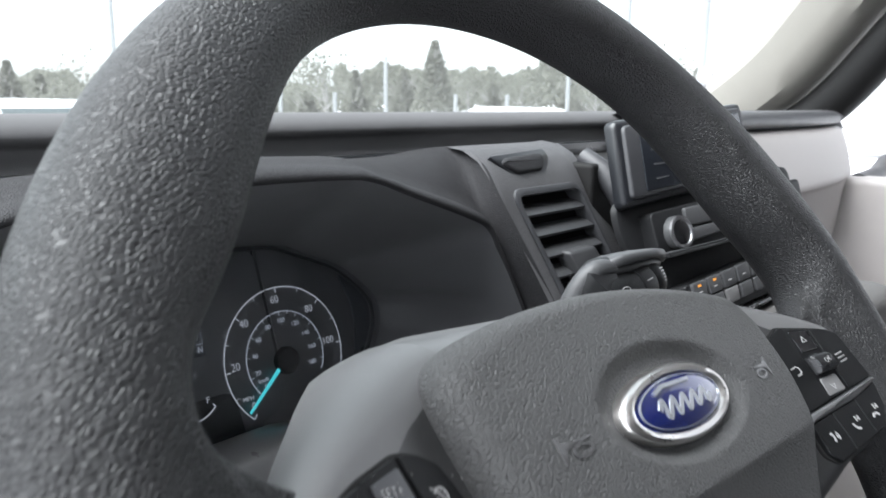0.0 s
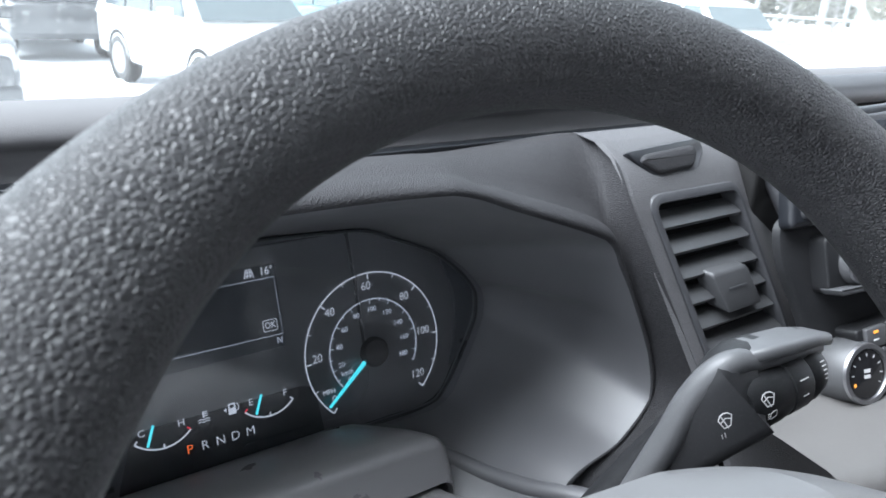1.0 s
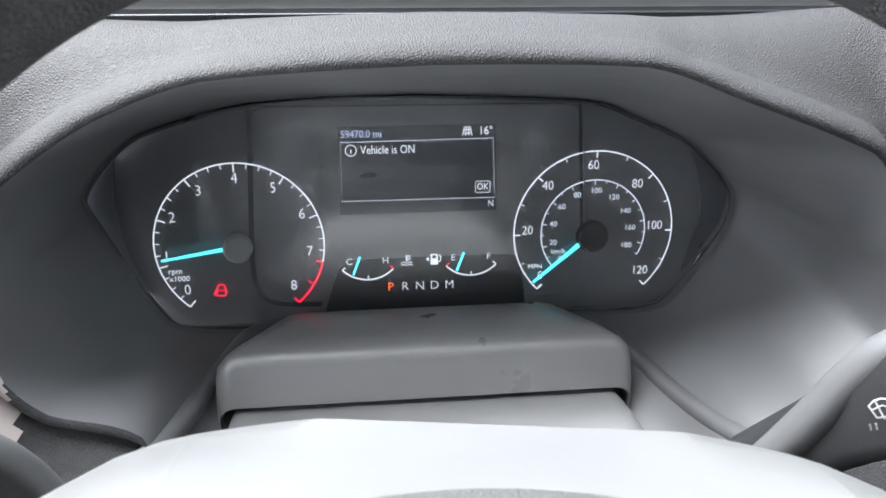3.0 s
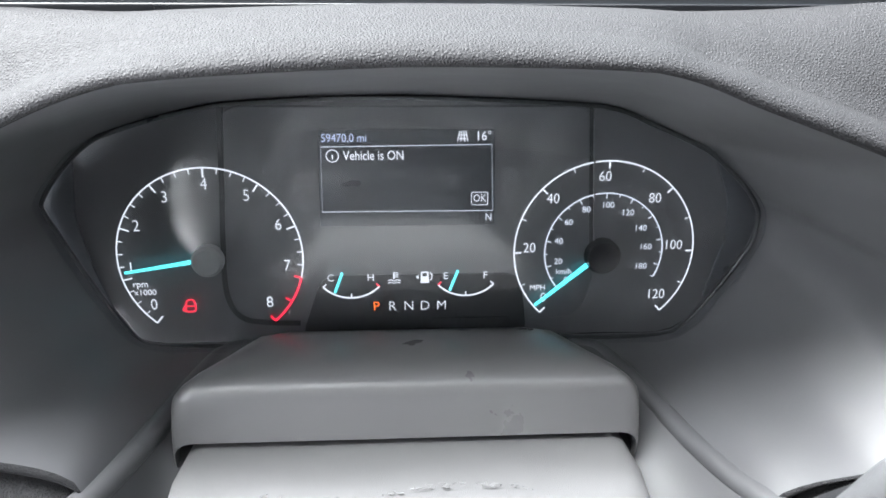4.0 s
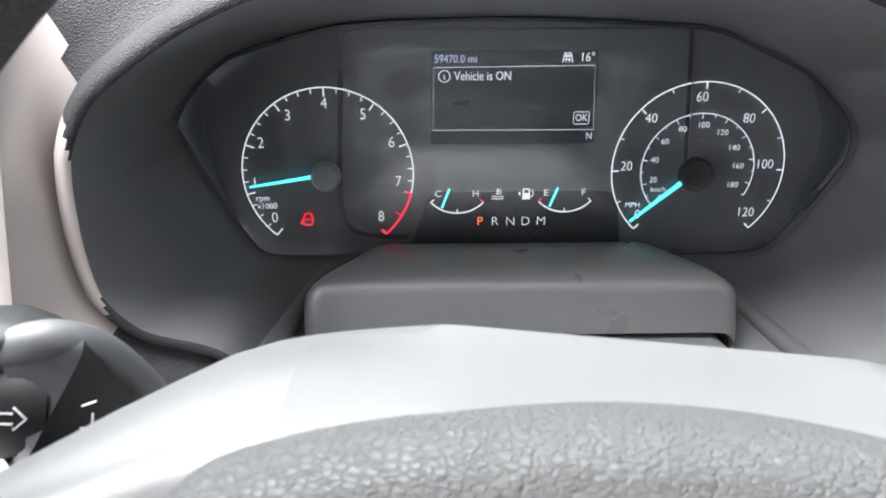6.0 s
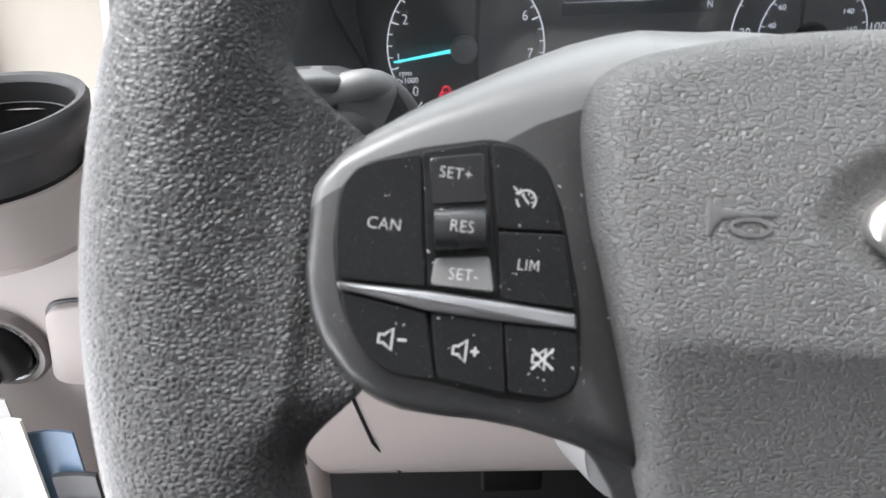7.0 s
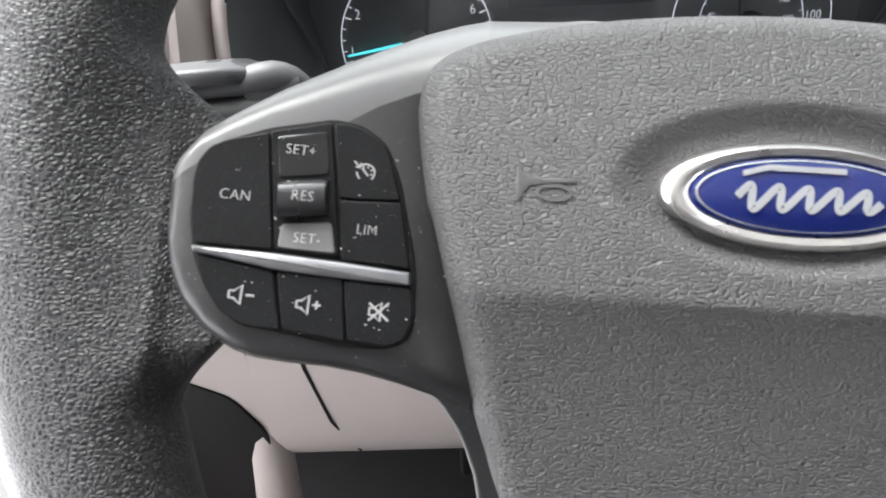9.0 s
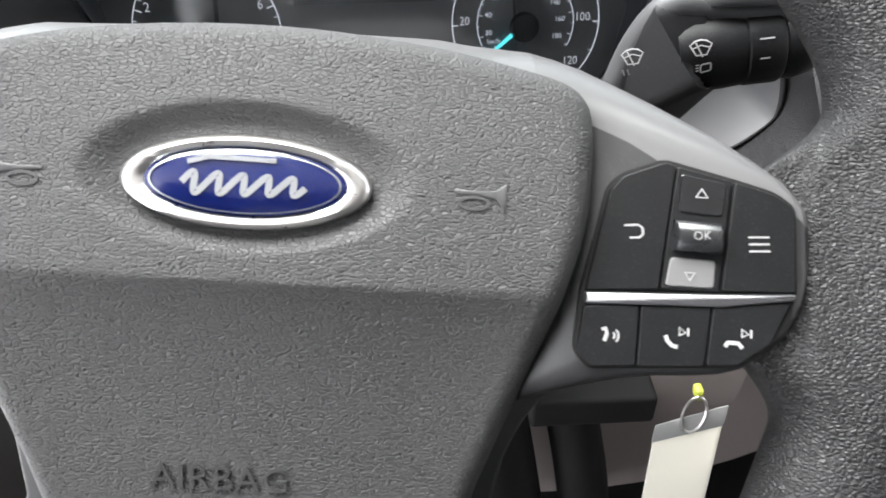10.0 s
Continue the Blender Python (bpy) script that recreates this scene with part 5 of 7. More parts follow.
NS, NK = 576, 48
rings = []
for i in range(NS):
    a = 2 * math.pi * i / NS
    ca, sa = math.cos(a), math.sin(a)
    grip = math.exp(-((sa - 0.10) / 0.66) ** 6)
    rw = 0.0128 + 0.0053 * grip
    rn = 0.0150 + 0.0022 * grip
    rc = RIM_R + 0.0036 - 0.0055 * grip
    v = 0.135 * sa
    # thumb notch just above each spoke
    notch = 0.0062 * math.exp(-((v - 0.040) / 0.017) ** 2)
    rw, rc = rw - notch / 2, rc + notch / 2
    # towards a spoke the inner front edge runs flat to meet the switch pad
    w = (1 - step(0.016, 0.034, v)) * (1 - step(0.026, 0.044, -v))
    r_in = math.sqrt(0.1305 ** 2 + v * v)
    r_tuck = math.sqrt(0.116 ** 2 + v * v)
    n_in = kp(0.1303, v) - 0.0030
    ring = []
    for k in range(NK):
        b = 2 * math.pi * k / NK
        ex, ey = math.cos(b), math.sin(b)
        s = (abs(ex) ** 2.25 + abs(ey) ** 2.25) ** (-1 / 2.25)
        r, n = rc + rw * ex * s, rn * ey * s
        if ex < 0:
            t = (b - math.pi / 2) / (math.pi / 2) if b < math.pi else (1.5 * math.pi - b) / (math.pi / 2)
            if b <= math.pi:
                q = min(1.0, t / 0.62)
                rf = rc - (rc - r_in) * q - (r_in - r_tuck) * step(0.70, 1.0, t)
                nf = rn + (n_in - rn) * step(0.0, 1.0, q) - 0.0036 * step(0.62, 0.86, t)
            else:
                rf = rc - (rc - r_tuck) * math.sin(t * math.pi / 2)
                nf = n * 0.6 - 0.004 * step(0.0, 0.5, 1 - t)
            r, n = r + (rf - r) * w, n + (nf - n) * w
        ring.append(Vector((r * ca, r * sa, n)))
    rings.append(ring)
bm = bmesh.new()
vs = [[bm.verts.new(p) for p in r] for r in rings]
for i in range(NS):
    a, b = vs[i], vs[(i + 1) % NS]
    for k in range(NK):
        j = (k + 1) % NK
        bm.faces.new((a[k], a[j], b[j], b[k]))
rim = part("rim", bm, M_RIM, wheel, "black grained rim, thickened at the spokes", local=True, angle=70)


def shoulder(u):
    """Where the smooth shoulder above a switch pad begins, and how far it rolls back."""
    tab = [(0.066, 0.0362, 0.92), (0.074, 0.0346, 0.90), (0.082, 0.0322, 0.86), (0.098, 0.0262, 0.66), (0.112, 0.0205, 0.46), (0.124, 0.0140, 0.30), (0.131, 0.0060, 0.20)]
    for p, q in zip(tab[:-1], tab[1:]):
        if u <= q[0]:
            t = max(0.0, (u - p[0]) / (q[0] - p[0]))
            return p[1] + (q[1] - p[1]) * t, p[2] + (q[2] - p[2]) * t
    return tab[-1][1], tab[-1][2]


def ks(u, v):
    return kp(max(abs(u), 0.0785), v)


def arm_section(s, u, sink, back, vl):
    """Across one spoke: round lower edge, flat front, and a shoulder that rolls back at the top."""
    v0, k = shoulder(abs(u))
    ring = []
    rr = min(0.008, (v0 - vl) * 0.35)
    for i in range(5):
        t = radians(90 * i / 4)
        v = vl + rr * (1 - math.cos(t))
        ring.append(Vector((s * u, v, kp(u, v) - sink - rr * (1 - math.sin(t)))))
    vb = v0 - (0.0040 + 0.0030 * step(0.084, 0.100, abs(u))) * (1 - 0.7 * step(0.116, 0.129, abs(u)))
    for i in range(1, 15):
        v = vl + rr + (vb - vl - rr) * i / 12 if i <= 12 else vb + (v0 - vb) * (i - 12) / 2
        mixed = step(0.018, v0, v)
        ring.append(Vector((s * u, v, kp(u, v) * (1 - mixed) + ks(u, v) * mixed - sink)))
    n0 = ks(u, v0) - sink
    A, B = 0.0180 * k, min(0.040 * k, n0 + 0.050)
    for i in range(1, 10):
        t = radians(90 * i / 9)
        v = v0 + A * math.sin(t)
        ring.append(Vector((s * u, v, n0 - 0.20 * A * math.sin(t) - B * (1 - math.cos(t)))))
    ring.append(Vector((s * u, v0 + A * 0.8, n0 - 0.2 * A - B - 0.004)))
    ring.append(Vector((s * u, vl, min(back, n0 - B - 0.004))))
    return ring


for s in (1, -1):
    # u is negative outwards; s mirrors
    EDGE = [(-0.1299, -0.0050, 0.0060), (-0.1296, -0.0080, 0.0090), (-0.1288, -0.0115, 0.0118), (-0.1272, -0.0168, 0.0152), (-0.1245, -0.0212, 0.0185), (-0.1200, -0.0258, 0.0220), (-0.1150, -0.0286, 0.0247), (-0.1110, -0.0300, 0.0264),
            (-0.1040, -0.0310, 0.0290), (-0.0970, -0.0316, 0.0318), (-0.0890, -0.0330, 0.0350), (-0.0810, -0.0352, 0.0380), (-0.0730, -0.0385, 0.0402), (-0.0660, -0.0425, 0.0415)]
    SINK = [0.0060, 0.0032, 0.0018, 0.0010, 0.0007, 0.0006]
    secs = [arm_section(-s, u, SINK[min(i, 5)], -0.026, vl) for i, (u, vl, vu) in enumerate(EDGE)]
    front_bm = loft(secs)
    front_bm.verts.index_update()
    top_bm = front_bm.copy()
    top_bm.verts.index_update()
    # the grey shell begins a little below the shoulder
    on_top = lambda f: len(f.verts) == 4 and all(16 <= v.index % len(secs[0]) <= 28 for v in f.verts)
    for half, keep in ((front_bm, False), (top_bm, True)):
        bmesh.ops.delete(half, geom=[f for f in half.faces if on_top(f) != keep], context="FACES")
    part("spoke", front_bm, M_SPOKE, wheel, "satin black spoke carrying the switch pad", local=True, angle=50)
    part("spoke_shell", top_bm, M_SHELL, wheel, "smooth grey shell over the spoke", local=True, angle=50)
    # lower spoke: a flat smooth face along the cover's edge, with a dark flank
    secs = []
    for v, u0, u1, n in [(-0.030, 0.058, 0.0790, -0.0080), (-0.0365, 0.056, 0.0775, -0.0085), (-0.0420, 0.052, 0.0725, -0.0100), (-0.0475, 0.050, 0.0690, -0.0115), (-0.0525, 0.048, 0.0668, -0.0130), (-0.0590, 0.046, 0.0645, -0.0145), (-0.0750, 0.042, 0.0610, -0.0150), (-0.1000, 0.046, 0.0650, -0.0120), (-0.1400, 0.060, 0.0840, -0.0060)]:
        secs.append([Vector((s * p[0], v, p[1])) for p in rounded2([(u0, n - 0.016), (u1 - 0.003, n - 0.016), (u1, n), (u0, n + 0.0015)], 0.0016, 3)])
    part("lower_spoke", loft(secs), M_SPOKE, wheel, "satin black lower spoke", local=True, angle=50)

# airbag cover
OUT = [(-0.0803, 0.0200), (-0.0806, 0.0275), (-0.0785, 0.0340), (-0.0725, 0.0388), (-0.0600, 0.0428), (-0.0420, 0.0462), (-0.0200, 0.0484), (0.0000, 0.0490), (0.0200, 0.0482), (0.0430, 0.0456), (0.0620, 0.0420), (0.0735, 0.0388), (0.0785, 0.0345), (0.0802, 0.0280),
       (0.0803, 0.0190), (0.0792, 0.0040), (0.0746, -0.0138), (0.0686, -0.0315), (0.0625, -0.0492), (0.0575, -0.0640), (0.0500, -0.0830), (0.0250, -0.0920), (-0.0200, -0.0920), (-0.0480, -0.0840), (-0.0585, -0.0610), (-0.0620, -0.0510), (-0.0650, -0.0420), (-0.0676, -0.0320), (-0.0698, -0.0220), (-0.0755, -0.0014), (-0.0778, 0.0058)]
EMB = Vector((-0.0018, 0.0096))
EA, EB = 0.0289, 0.0109


def pad_n(u, v):
    crease = -0.0130
    if v > crease:
        d = v - crease
        n = 0.0100 - 2.9 * d ** 2 - 0.020 * d
    else:
        d = crease - v
        fade = max(0.0, 1 - (abs(u) / 0.085) ** 4)
        n = 0.0100 - 0.12 * d - 0.3 * d ** 2 - 0.0066 * fade * (1 - math.exp(-d / 0.015))
    n -= 0.35 * u * u
    e = math.sqrt(((u - EMB.x) / (EA + 0.0095)) ** 2 + ((v - EMB.y - 0.0012) / (EB + 0.0065)) ** 2)
    n -= 0.0040 * max(0.0, 1.0 - max(0.0, (e - 0.78) / 0.22)) ** 1.0 if e < 1 else 0.0
    return n


po = [(p.x, p.y) for p in catmull([(u, v, 0) for u, v in OUT], 8)]
cen = Vector((0.0, -0.010))
ringsets = [(1.004, -0.034), (1.002, -0.014), (1.0, -0.0085), (0.990, -0.0052), (0.975, -0.0030), (0.953, -0.0013), (0.93, -0.0004)]
rr = [[Vector((cen.x + (u - cen.x) * s, cen.y + (v - cen.y) * s, pad_n(cen.x + (u - cen.x) * s, cen.y + (v - cen.y) * s) + d)) for u, v in po] for s, d in ringsets]
for k in range(1, 46):
    s = 0.93 * (1 - k / 46)
    rr.append([Vector((cen.x + (u - cen.x) * s, cen.y + (v - cen.y) * s, pad_n(cen.x + (u - cen.x) * s, cen.y + (v - cen.y) * s))) for u, v in po])
cover = part("airbag_cover", loft(rr), M_PAD, wheel, "grey grained airbag cover", local=True, angle=75)
pad_at = lambda u, v, h: Vector((u, v, pad_n(u, v) + h))
part("embossed_word", letters("AIRBAG", 0.0093, shifted(pad_at, -0.0075, -0.0640, -0.0002), 0.0008, spacing=1.08), M_PADSMOOTH, cover, "embossed safety word", local=True)
for s in (-1, 1):
    hp = shifted(pad_at, 0.0, 0.0, -0.0001)
    m1 = lambda pts: [(-s * u / 1000 - (0.0009 if s > 0 else 0), v / 1000) for u, v in pts]
    bell = m1([(-59.3, 12.7), (-58.8, 12.5), (-58.0, 11.6), (-56.5, 10.9), (-53.0, 10.6), (-47.2, 10.8), (-47.2, 9.9), (-53.0, 9.5), (-56.5, 8.9), (-57.9, 7.4), (-58.5, 5.9), (-59.2, 5.9)])
    horn = part("horn_sign", plate(bell, hp, 0.0, 0.00045, 0.0002), M_PADSMOOTH, cover, "embossed horn sign", local=True)
    part("horn_loop", stroke(m1([(u * 1000, v * 1000) for u, v in arc(-0.0517, 0.0078, 0.0034, 0, 350, 24, 0.0014)]), 0.0007, hp, 0.0, 0.00045, closed=True), M_PADSMOOTH, horn, local=True)
# oval badge in a chrome ring
EL = lambda ka, kb, n=64: [(EMB.x + EA * ka * math.cos(2 * math.pi * i / n), EMB.y + EB * kb * math.sin(2 * math.pi * i / n)) for i in range(n)]
BN = pad_n(EMB.x, EMB.y)
flat = lambda u, v, h: Vector((u, v, BN + h - 0.10 * (v - EMB.y) - 0.3 * (u - EMB.x) ** 2))
badge = part("badge", loft([[flat(u, v, h) for u, v in EL(ka, kb)] for ka, kb, h in ((0.80, 0.715, 0.001), (0.80, 0.715, 0.0028), (0.60, 0.53, 0.0038), (0.3, 0.28, 0.0041), (0.05, 0.05, 0.0042))]), M_BLUE, wheel, "blue enamel oval badge", local=True)
part("badge_ring", loft([[flat(u, v, h) for u, v in EL(ka, kb)] for ka, kb, h in ((1.0, 1.0, -0.002), (1.0, 1.0, 0.0018), (0.975, 0.965, 0.0030), (0.91, 0.88, 0.0037), (0.84, 0.76, 0.0034), (0.80, 0.72, 0.0026), (0.80, 0.72, 0.0005))], cap=False), M_CHROME, badge, "bright chrome oval ring", local=True)
part("badge_line", loft([[flat(u, v, h) for u, v in EL(ka, kb)] for ka, kb, h in ((0.76, 0.66, 0.0026), (0.76, 0.66, 0.0034), (0.745, 0.64, 0.0035), (0.745, 0.64, 0.0026))], cap=False), M_SILVERMARK, badge, local=True)
mark = shifted(flat, EMB.x, EMB.y, 0.0036)
# the maker's mark is left as a plain silver ribbon
WAVE = [(-0.0140 + 0.028 * i / 160 + 0.45 * 0.0024 * math.sin(i * 0.196), 0.0024 * math.sin(i * 0.196) * (1.0 - 0.25 * i / 160) - 0.0006) for i in range(161)]
part("badge_mark", stroke(WAVE, 0.0015, mark, 0.0, 0.0008), M_SILVERMARK, badge, "plain silver ribbon mark", local=True)
part("badge_mark", stroke([(-0.0130, 0.0040), (-0.0080, 0.0054), (0.0070, 0.0052)], 0.0011, mark, 0.0, 0.0008), M_SILVERMARK, badge, local=True)


# switch pads
def mm(poly):
    return [(a / 1000, b / 1000) for a, b in poly]


key_at = lambda u, v, h: Vector((u, v, kp(u, v) + h))


def button(poly, label="", mat=M_BUTTON, h=0.0012, r=0.0009, name="button", bev=0.0003, parent=None):
    return part(name, plate(rounded2(inset2(mm(poly), -0.00012), r, 3), key_at, -0.003, h, bev), mat, parent or wheel, label, local=True, angle=15)


def legend(b, text, u, v, size=0.0030, turn=-3.0, mat=M_PRINT, h=0.0013, squeeze=0.92, bold=-0.00004):
    part("legend", letters(text, size, shifted(key_at, u / 1000, v / 1000, h, turn), 0.0001, spacing=1.06, bold=bold, squeeze=squeeze), mat, b, local=True)


def sign(b, pts, u, v, w=0.0004, turn=0.0, h=0.0012, closed=False, mat=M_PRINT):
    part("sign", stroke(mm(pts), w, shifted(key_at, u / 1000, v / 1000, h, turn), 0.0, 0.0002, closed=closed), mat, b, local=True)


# dark well round each set of keys
part("key_well", plate(rounded2(mm([(-123.6, -7.4), (-124.8, -0.5), (-124.6, 9.8), (-121, 14.6), (-110.8, 18.4), (-98, 21.2), (-92, 20.2), (-86.9, 16.6), (-83.4, 8.8), (-79.8, -6), (-79, -11.3), (-78.6, -20.7), (-79.6, -24.7), (-84.3, -26.6), (-92.4, -26.2), (-105.1, -23.5), (-113.4, -22.2), (-118.4, -18), (-122.3, -11.4)]), 0.002), key_at, -0.004, -0.0002, 0.0003), M_RUBBER, wheel, "dark gap round the keys", local=True)
part("key_well", plate(rounded2(mm([(78, -12), (83.6, 13.4), (86.9, 17.2), (97, 21.2), (112.8, 17), (121.6, 14.4), (126, 11), (126, -9), (124.7, -12), (120.4, -21), (112.8, -26.7), (80.2, -30), (76.8, -26)]), 0.002), key_at, -0.004, -0.0002, 0.0003), M_RUBBER, wheel, "dark gap round the keys", local=True)
b = button([(-123.2, -5.8), (-124.0, 0.6), (-124.2, 6.8), (-123.6, 10.6), (-121.6, 13.6), (-118.2, 15.3), (-110.8, 17.1), (-108.1, -6.6)], "black cancel key")
legend(b, "CAN", -116.0, 3.9)
b = button([(-110.4, 17.5), (-98.6, 20.2), (-95.0, -7.6), (-107.5, -6.7)], "black rocker frame", M_BUTTON, 0.0008)
b2 = button([(-109.0, 16.4), (-99.2, 18.2), (-98.2, 9.2), (-107.8, 8.0)], "gloss black rocker key", M_GLOSSBLACK, 0.0012, parent=b, name="rocker_key")
legend(b, "SET+", -104.0, 13.9, h=0.0013)
b3 = button([(-106.6, -1.6), (-97.0, -0.8), (-95.8, -7.0), (-107.0, -6.2)], "pale tilted rocker key", M_GREYKEY, 0.0011, parent=b, name="rocker_key")
legend(b, "SET-", -101.4, -4.3, h=0.0013, mat=M_PRINTDIM)
rows = []
for k in range(13):
    a = math.pi * k / 12
    v = 3.9 + 3.7 * math.cos(a)
    rows.append([key_at((-107.4 + 0.09 * (4 - v) * 1) / 1000, (v - 0.4) / 1000, -0.001), key_at((-107.3 + 0.09 * (4 - v) * 1) / 1000, (v - 0.4) / 1000, 0.0004 + 0.0036 * math.sin(a) ** 0.45), key_at((-107.0 + 0.09 * (4 - v)) / 1000, (v - 0.4) / 1000, 0.0008 + 0.0038 * math.sin(a) ** 0.45),
                 key_at((-98.0 + 0.06 * (4 - v)) / 1000, (v + 0.6) / 1000, 0.0008 + 0.0038 * math.sin(a) ** 0.45), key_at((-97.7 + 0.06 * (4 - v)) / 1000, (v + 0.6) / 1000, 0.0004 + 0.0036 * math.sin(a) ** 0.45), key_at((-97.6 + 0.06 * (4 - v)) / 1000, (v + 0.6) / 1000, -0.001)])
part("thumb_roller", loft(rows, ring_closed=False, cap=False), M_ROLLER, b, "satin black thumb roller", local=True)
legend(b, "RES", -102.2, 4.4, h=0.0049)
b = button([(-97.7, 20.0), (-94.8, 20.0), (-92.0, 19.2), (-88.8, 17.4), (-87.0, 15.9), (-85.3, 11.5), (-83.3, 4.7), (-95.5, 4.5)], "black cruise key")
sign(b, [(a * 1000, c * 1000) for a, c in arc(0, 0, 0.0018, -48, 150, 18)], -90.7, 10.1, w=0.00032)
sign(b, [(a * 1000, c * 1000) for a, c in arc(0, 0, 0.0018, 178, 228, 8)], -90.7, 10.1, w=0.00032)
for turn_deg in (-20, 25, 70, 115):
    ca, sa = math.cos(math.radians(turn_deg)), math.sin(math.radians(turn_deg))
    sign(b, [(1.0 * ca, 1.0 * sa), (1.5 * ca, 1.5 * sa)], -90.7, 10.1, w=0.00026)
sign(b, [(0.5, -0.7), (-0.8, 0.9)], -90.7, 10.1, w=0.00034)
sign(b, [(-2.5, 2.3), (-1.2, 1.1)], -90.7, 10.1, w=0.00030)
sign(b, [(-2.1, 1.1), (-1.2, 1.1), (-1.1, 2.0)], -90.7, 10.1, w=0.00030)
b = button([(-95.4, 3.8), (-83.0, 4.0), (-80.4, -9.4), (-94.1, -8.2)], "black limiter key")
legend(b, "LIM", -89.6, -2.0)
part("trim_bar", plate(rounded2(mm([(-123.2, -6.5), (-107.5, -7.4), (-94.3, -8.7), (-80.2, -10.3), (-79.9, -13.1), (-94.1, -12.1), (-107.1, -10.8), (-115.0, -9.2), (-122.7, -7.7)]), 0.0004, 2), key_at, -0.003, 0.0020, 0.0006), M_SATIN, wheel, "satin chrome strip between the keys", local=True)
SPK = [(-1.9, -0.7), (-1.0, -0.7), (0.4, -1.9), (0.4, 1.9), (-1.0, 0.7), (-1.9, 0.7)]
b = button([(-122.2, -8.4), (-115.0, -9.8), (-107.6, -11.4), (-105.3, -22.5), (-110.0, -22.1), (-113.1, -21.4), (-117.1, -18.8), (-120.0, -14.6), (-121.6, -11.0)], "black volume down key")
sign(b, SPK, -113.4, -15.9, turn=-3, closed=True)
sign(b, [(1.3, 0), (2.9, 0)], -113.4, -15.9, turn=-3)
b = button([(-106.5, -11.2), (-93.9, -12.2), (-92.6, -24.7), (-104.6, -22.3)], "black volume up key")
sign(b, SPK, -100.4, -17.5, turn=-3, closed=True)
sign(b, [(1.2, 0), (2.8, 0)], -100.4, -17.5, turn=-3)
sign(b, [(2.0, -0.8), (2.0, 0.8)], -100.4, -17.5, turn=-3)
b = button([(-93.3, -12.6), (-79.9, -13.7), (-79.3, -18.5), (-79.5, -21.4), (-80.9, -24.3), (-84.0, -25.5), (-91.7, -24.5)], "black mute key")
sign(b, SPK, -86.0, -18.6, turn=-3, closed=True)
sign(b, [(-2.0, -1.8), (2.0, 1.8)], -86.0, -18.6)
sign(b, [(-2.0, 1.8), (2.0, -1.8)], -86.0, -18.6)
# fine dust on the keys and the spoke beside them
rd = random.Random(21)
bm = bmesh.new()
for i in range(150):
    u, v = -0.124 + 0.052 * rd.random() ** 0.7, -0.030 + 0.048 * rd.random()
    r = 0.00004 + 0.00010 * rd.random() ** 3
    bmesh.ops.create_icosphere(bm, subdivisions=1, radius=r, matrix=Matrix.Translation(key_at(u, v, 0.0012 if u < -0.080 else -0.0004)) @ Matrix.Rotation(6.28 * rd.random(), 4, "Z") @ Matrix.Diagonal((1.0 + 2.5 * rd.random() ** 2, 1, 0.6, 1)))
tagged(part("dust", bm, M_PRINTDIM, wheel, "pale dust specks", local=True), kind="stuff")
# passenger-side pad
b = button([(79.4, -11.2), (84.6, 13.0), (87.5, 16.4), (97.2, 20.2), (99.2, 19.4), (95.5, -9.9)], "black return key")
sign(b, [(-2.2, 1.4), (1.0, 1.4), (1.9, 0.6), (1.9, -0.8), (1.0, -1.6), (-1.2, -1.6)], 90.0, 3.4, w=0.0005, turn=6)
b = button([(99.9, 19.2), (111.6, 16.3), (108.8, -9.6), (96.2, -9.8)], "black rocker frame", M_BUTTON, 0.0008)
button([(100.6, 17.6), (110.4, 15.6), (109.4, 8.0), (100.0, 8.6)], "gloss black rocker key", M_GLOSSBLACK, 0.0012, parent=b, name="rocker_key")
button([(98.4, -2.4), (108.0, -2.6), (107.6, -8.8), (97.2, -8.9)], "pale tilted rocker key", M_GREYKEY, 0.0011, parent=b, name="rocker_key")
sign(b, [(-1.3, -0.8), (1.3, -0.8), (0, 1.2)], 105.0, 13.0, h=0.0012, closed=True)
sign(b, [(-1.1, 0.8), (1.1, 0.8), (0, -1.0)], 102.4, -6.4, h=0.0012, closed=True)
rows = []
for k in range(13):
    a = math.pi * k / 12
    v = 2.8 + 3.7 * math.cos(a)
    rows.append([key_at(0.0986, (v + 0.3) / 1000, -0.001), key_at(0.0988, (v + 0.3) / 1000, 0.0004 + 0.0036 * math.sin(a) ** 0.45), key_at(0.0993, (v + 0.3) / 1000, 0.0008 + 0.0038 * math.sin(a) ** 0.45), key_at(0.1083, v / 1000, 0.0008 + 0.0038 * math.sin(a) ** 0.45), key_at(0.1088, v / 1000, 0.0004 + 0.0036 * math.sin(a) ** 0.45), key_at(0.1090, v / 1000, -0.001)])
part("thumb_roller", loft(rows, ring_closed=False, cap=False), M_ROLLER, b, "satin black thumb roller", local=True)
legend(b, "OK", 103.9, 3.2, h=0.0049, turn=4, size=0.0028)
b = button([(112.4, 16.1), (121.0, 13.5), (125.1, 10.5), (124.9, -8.4), (109.5, -9.3)], "black menu key")
for k in (-1, 0, 1):
    sign(b, [(-2.2, 1.6 * k), (2.2, 1.6 * k)], 117.4, 2.0, turn=4)
part("trim_bar", plate(rounded2(mm([(79.1, -11.8), (109, -10.1), (125, -8.9), (124.6, -10.3), (109, -13.0), (79.0, -14.5)]), 0.0004, 2), key_at, -0.003, 0.0020, 0.0006), M_SATIN, wheel, "satin chrome strip between the keys", local=True)
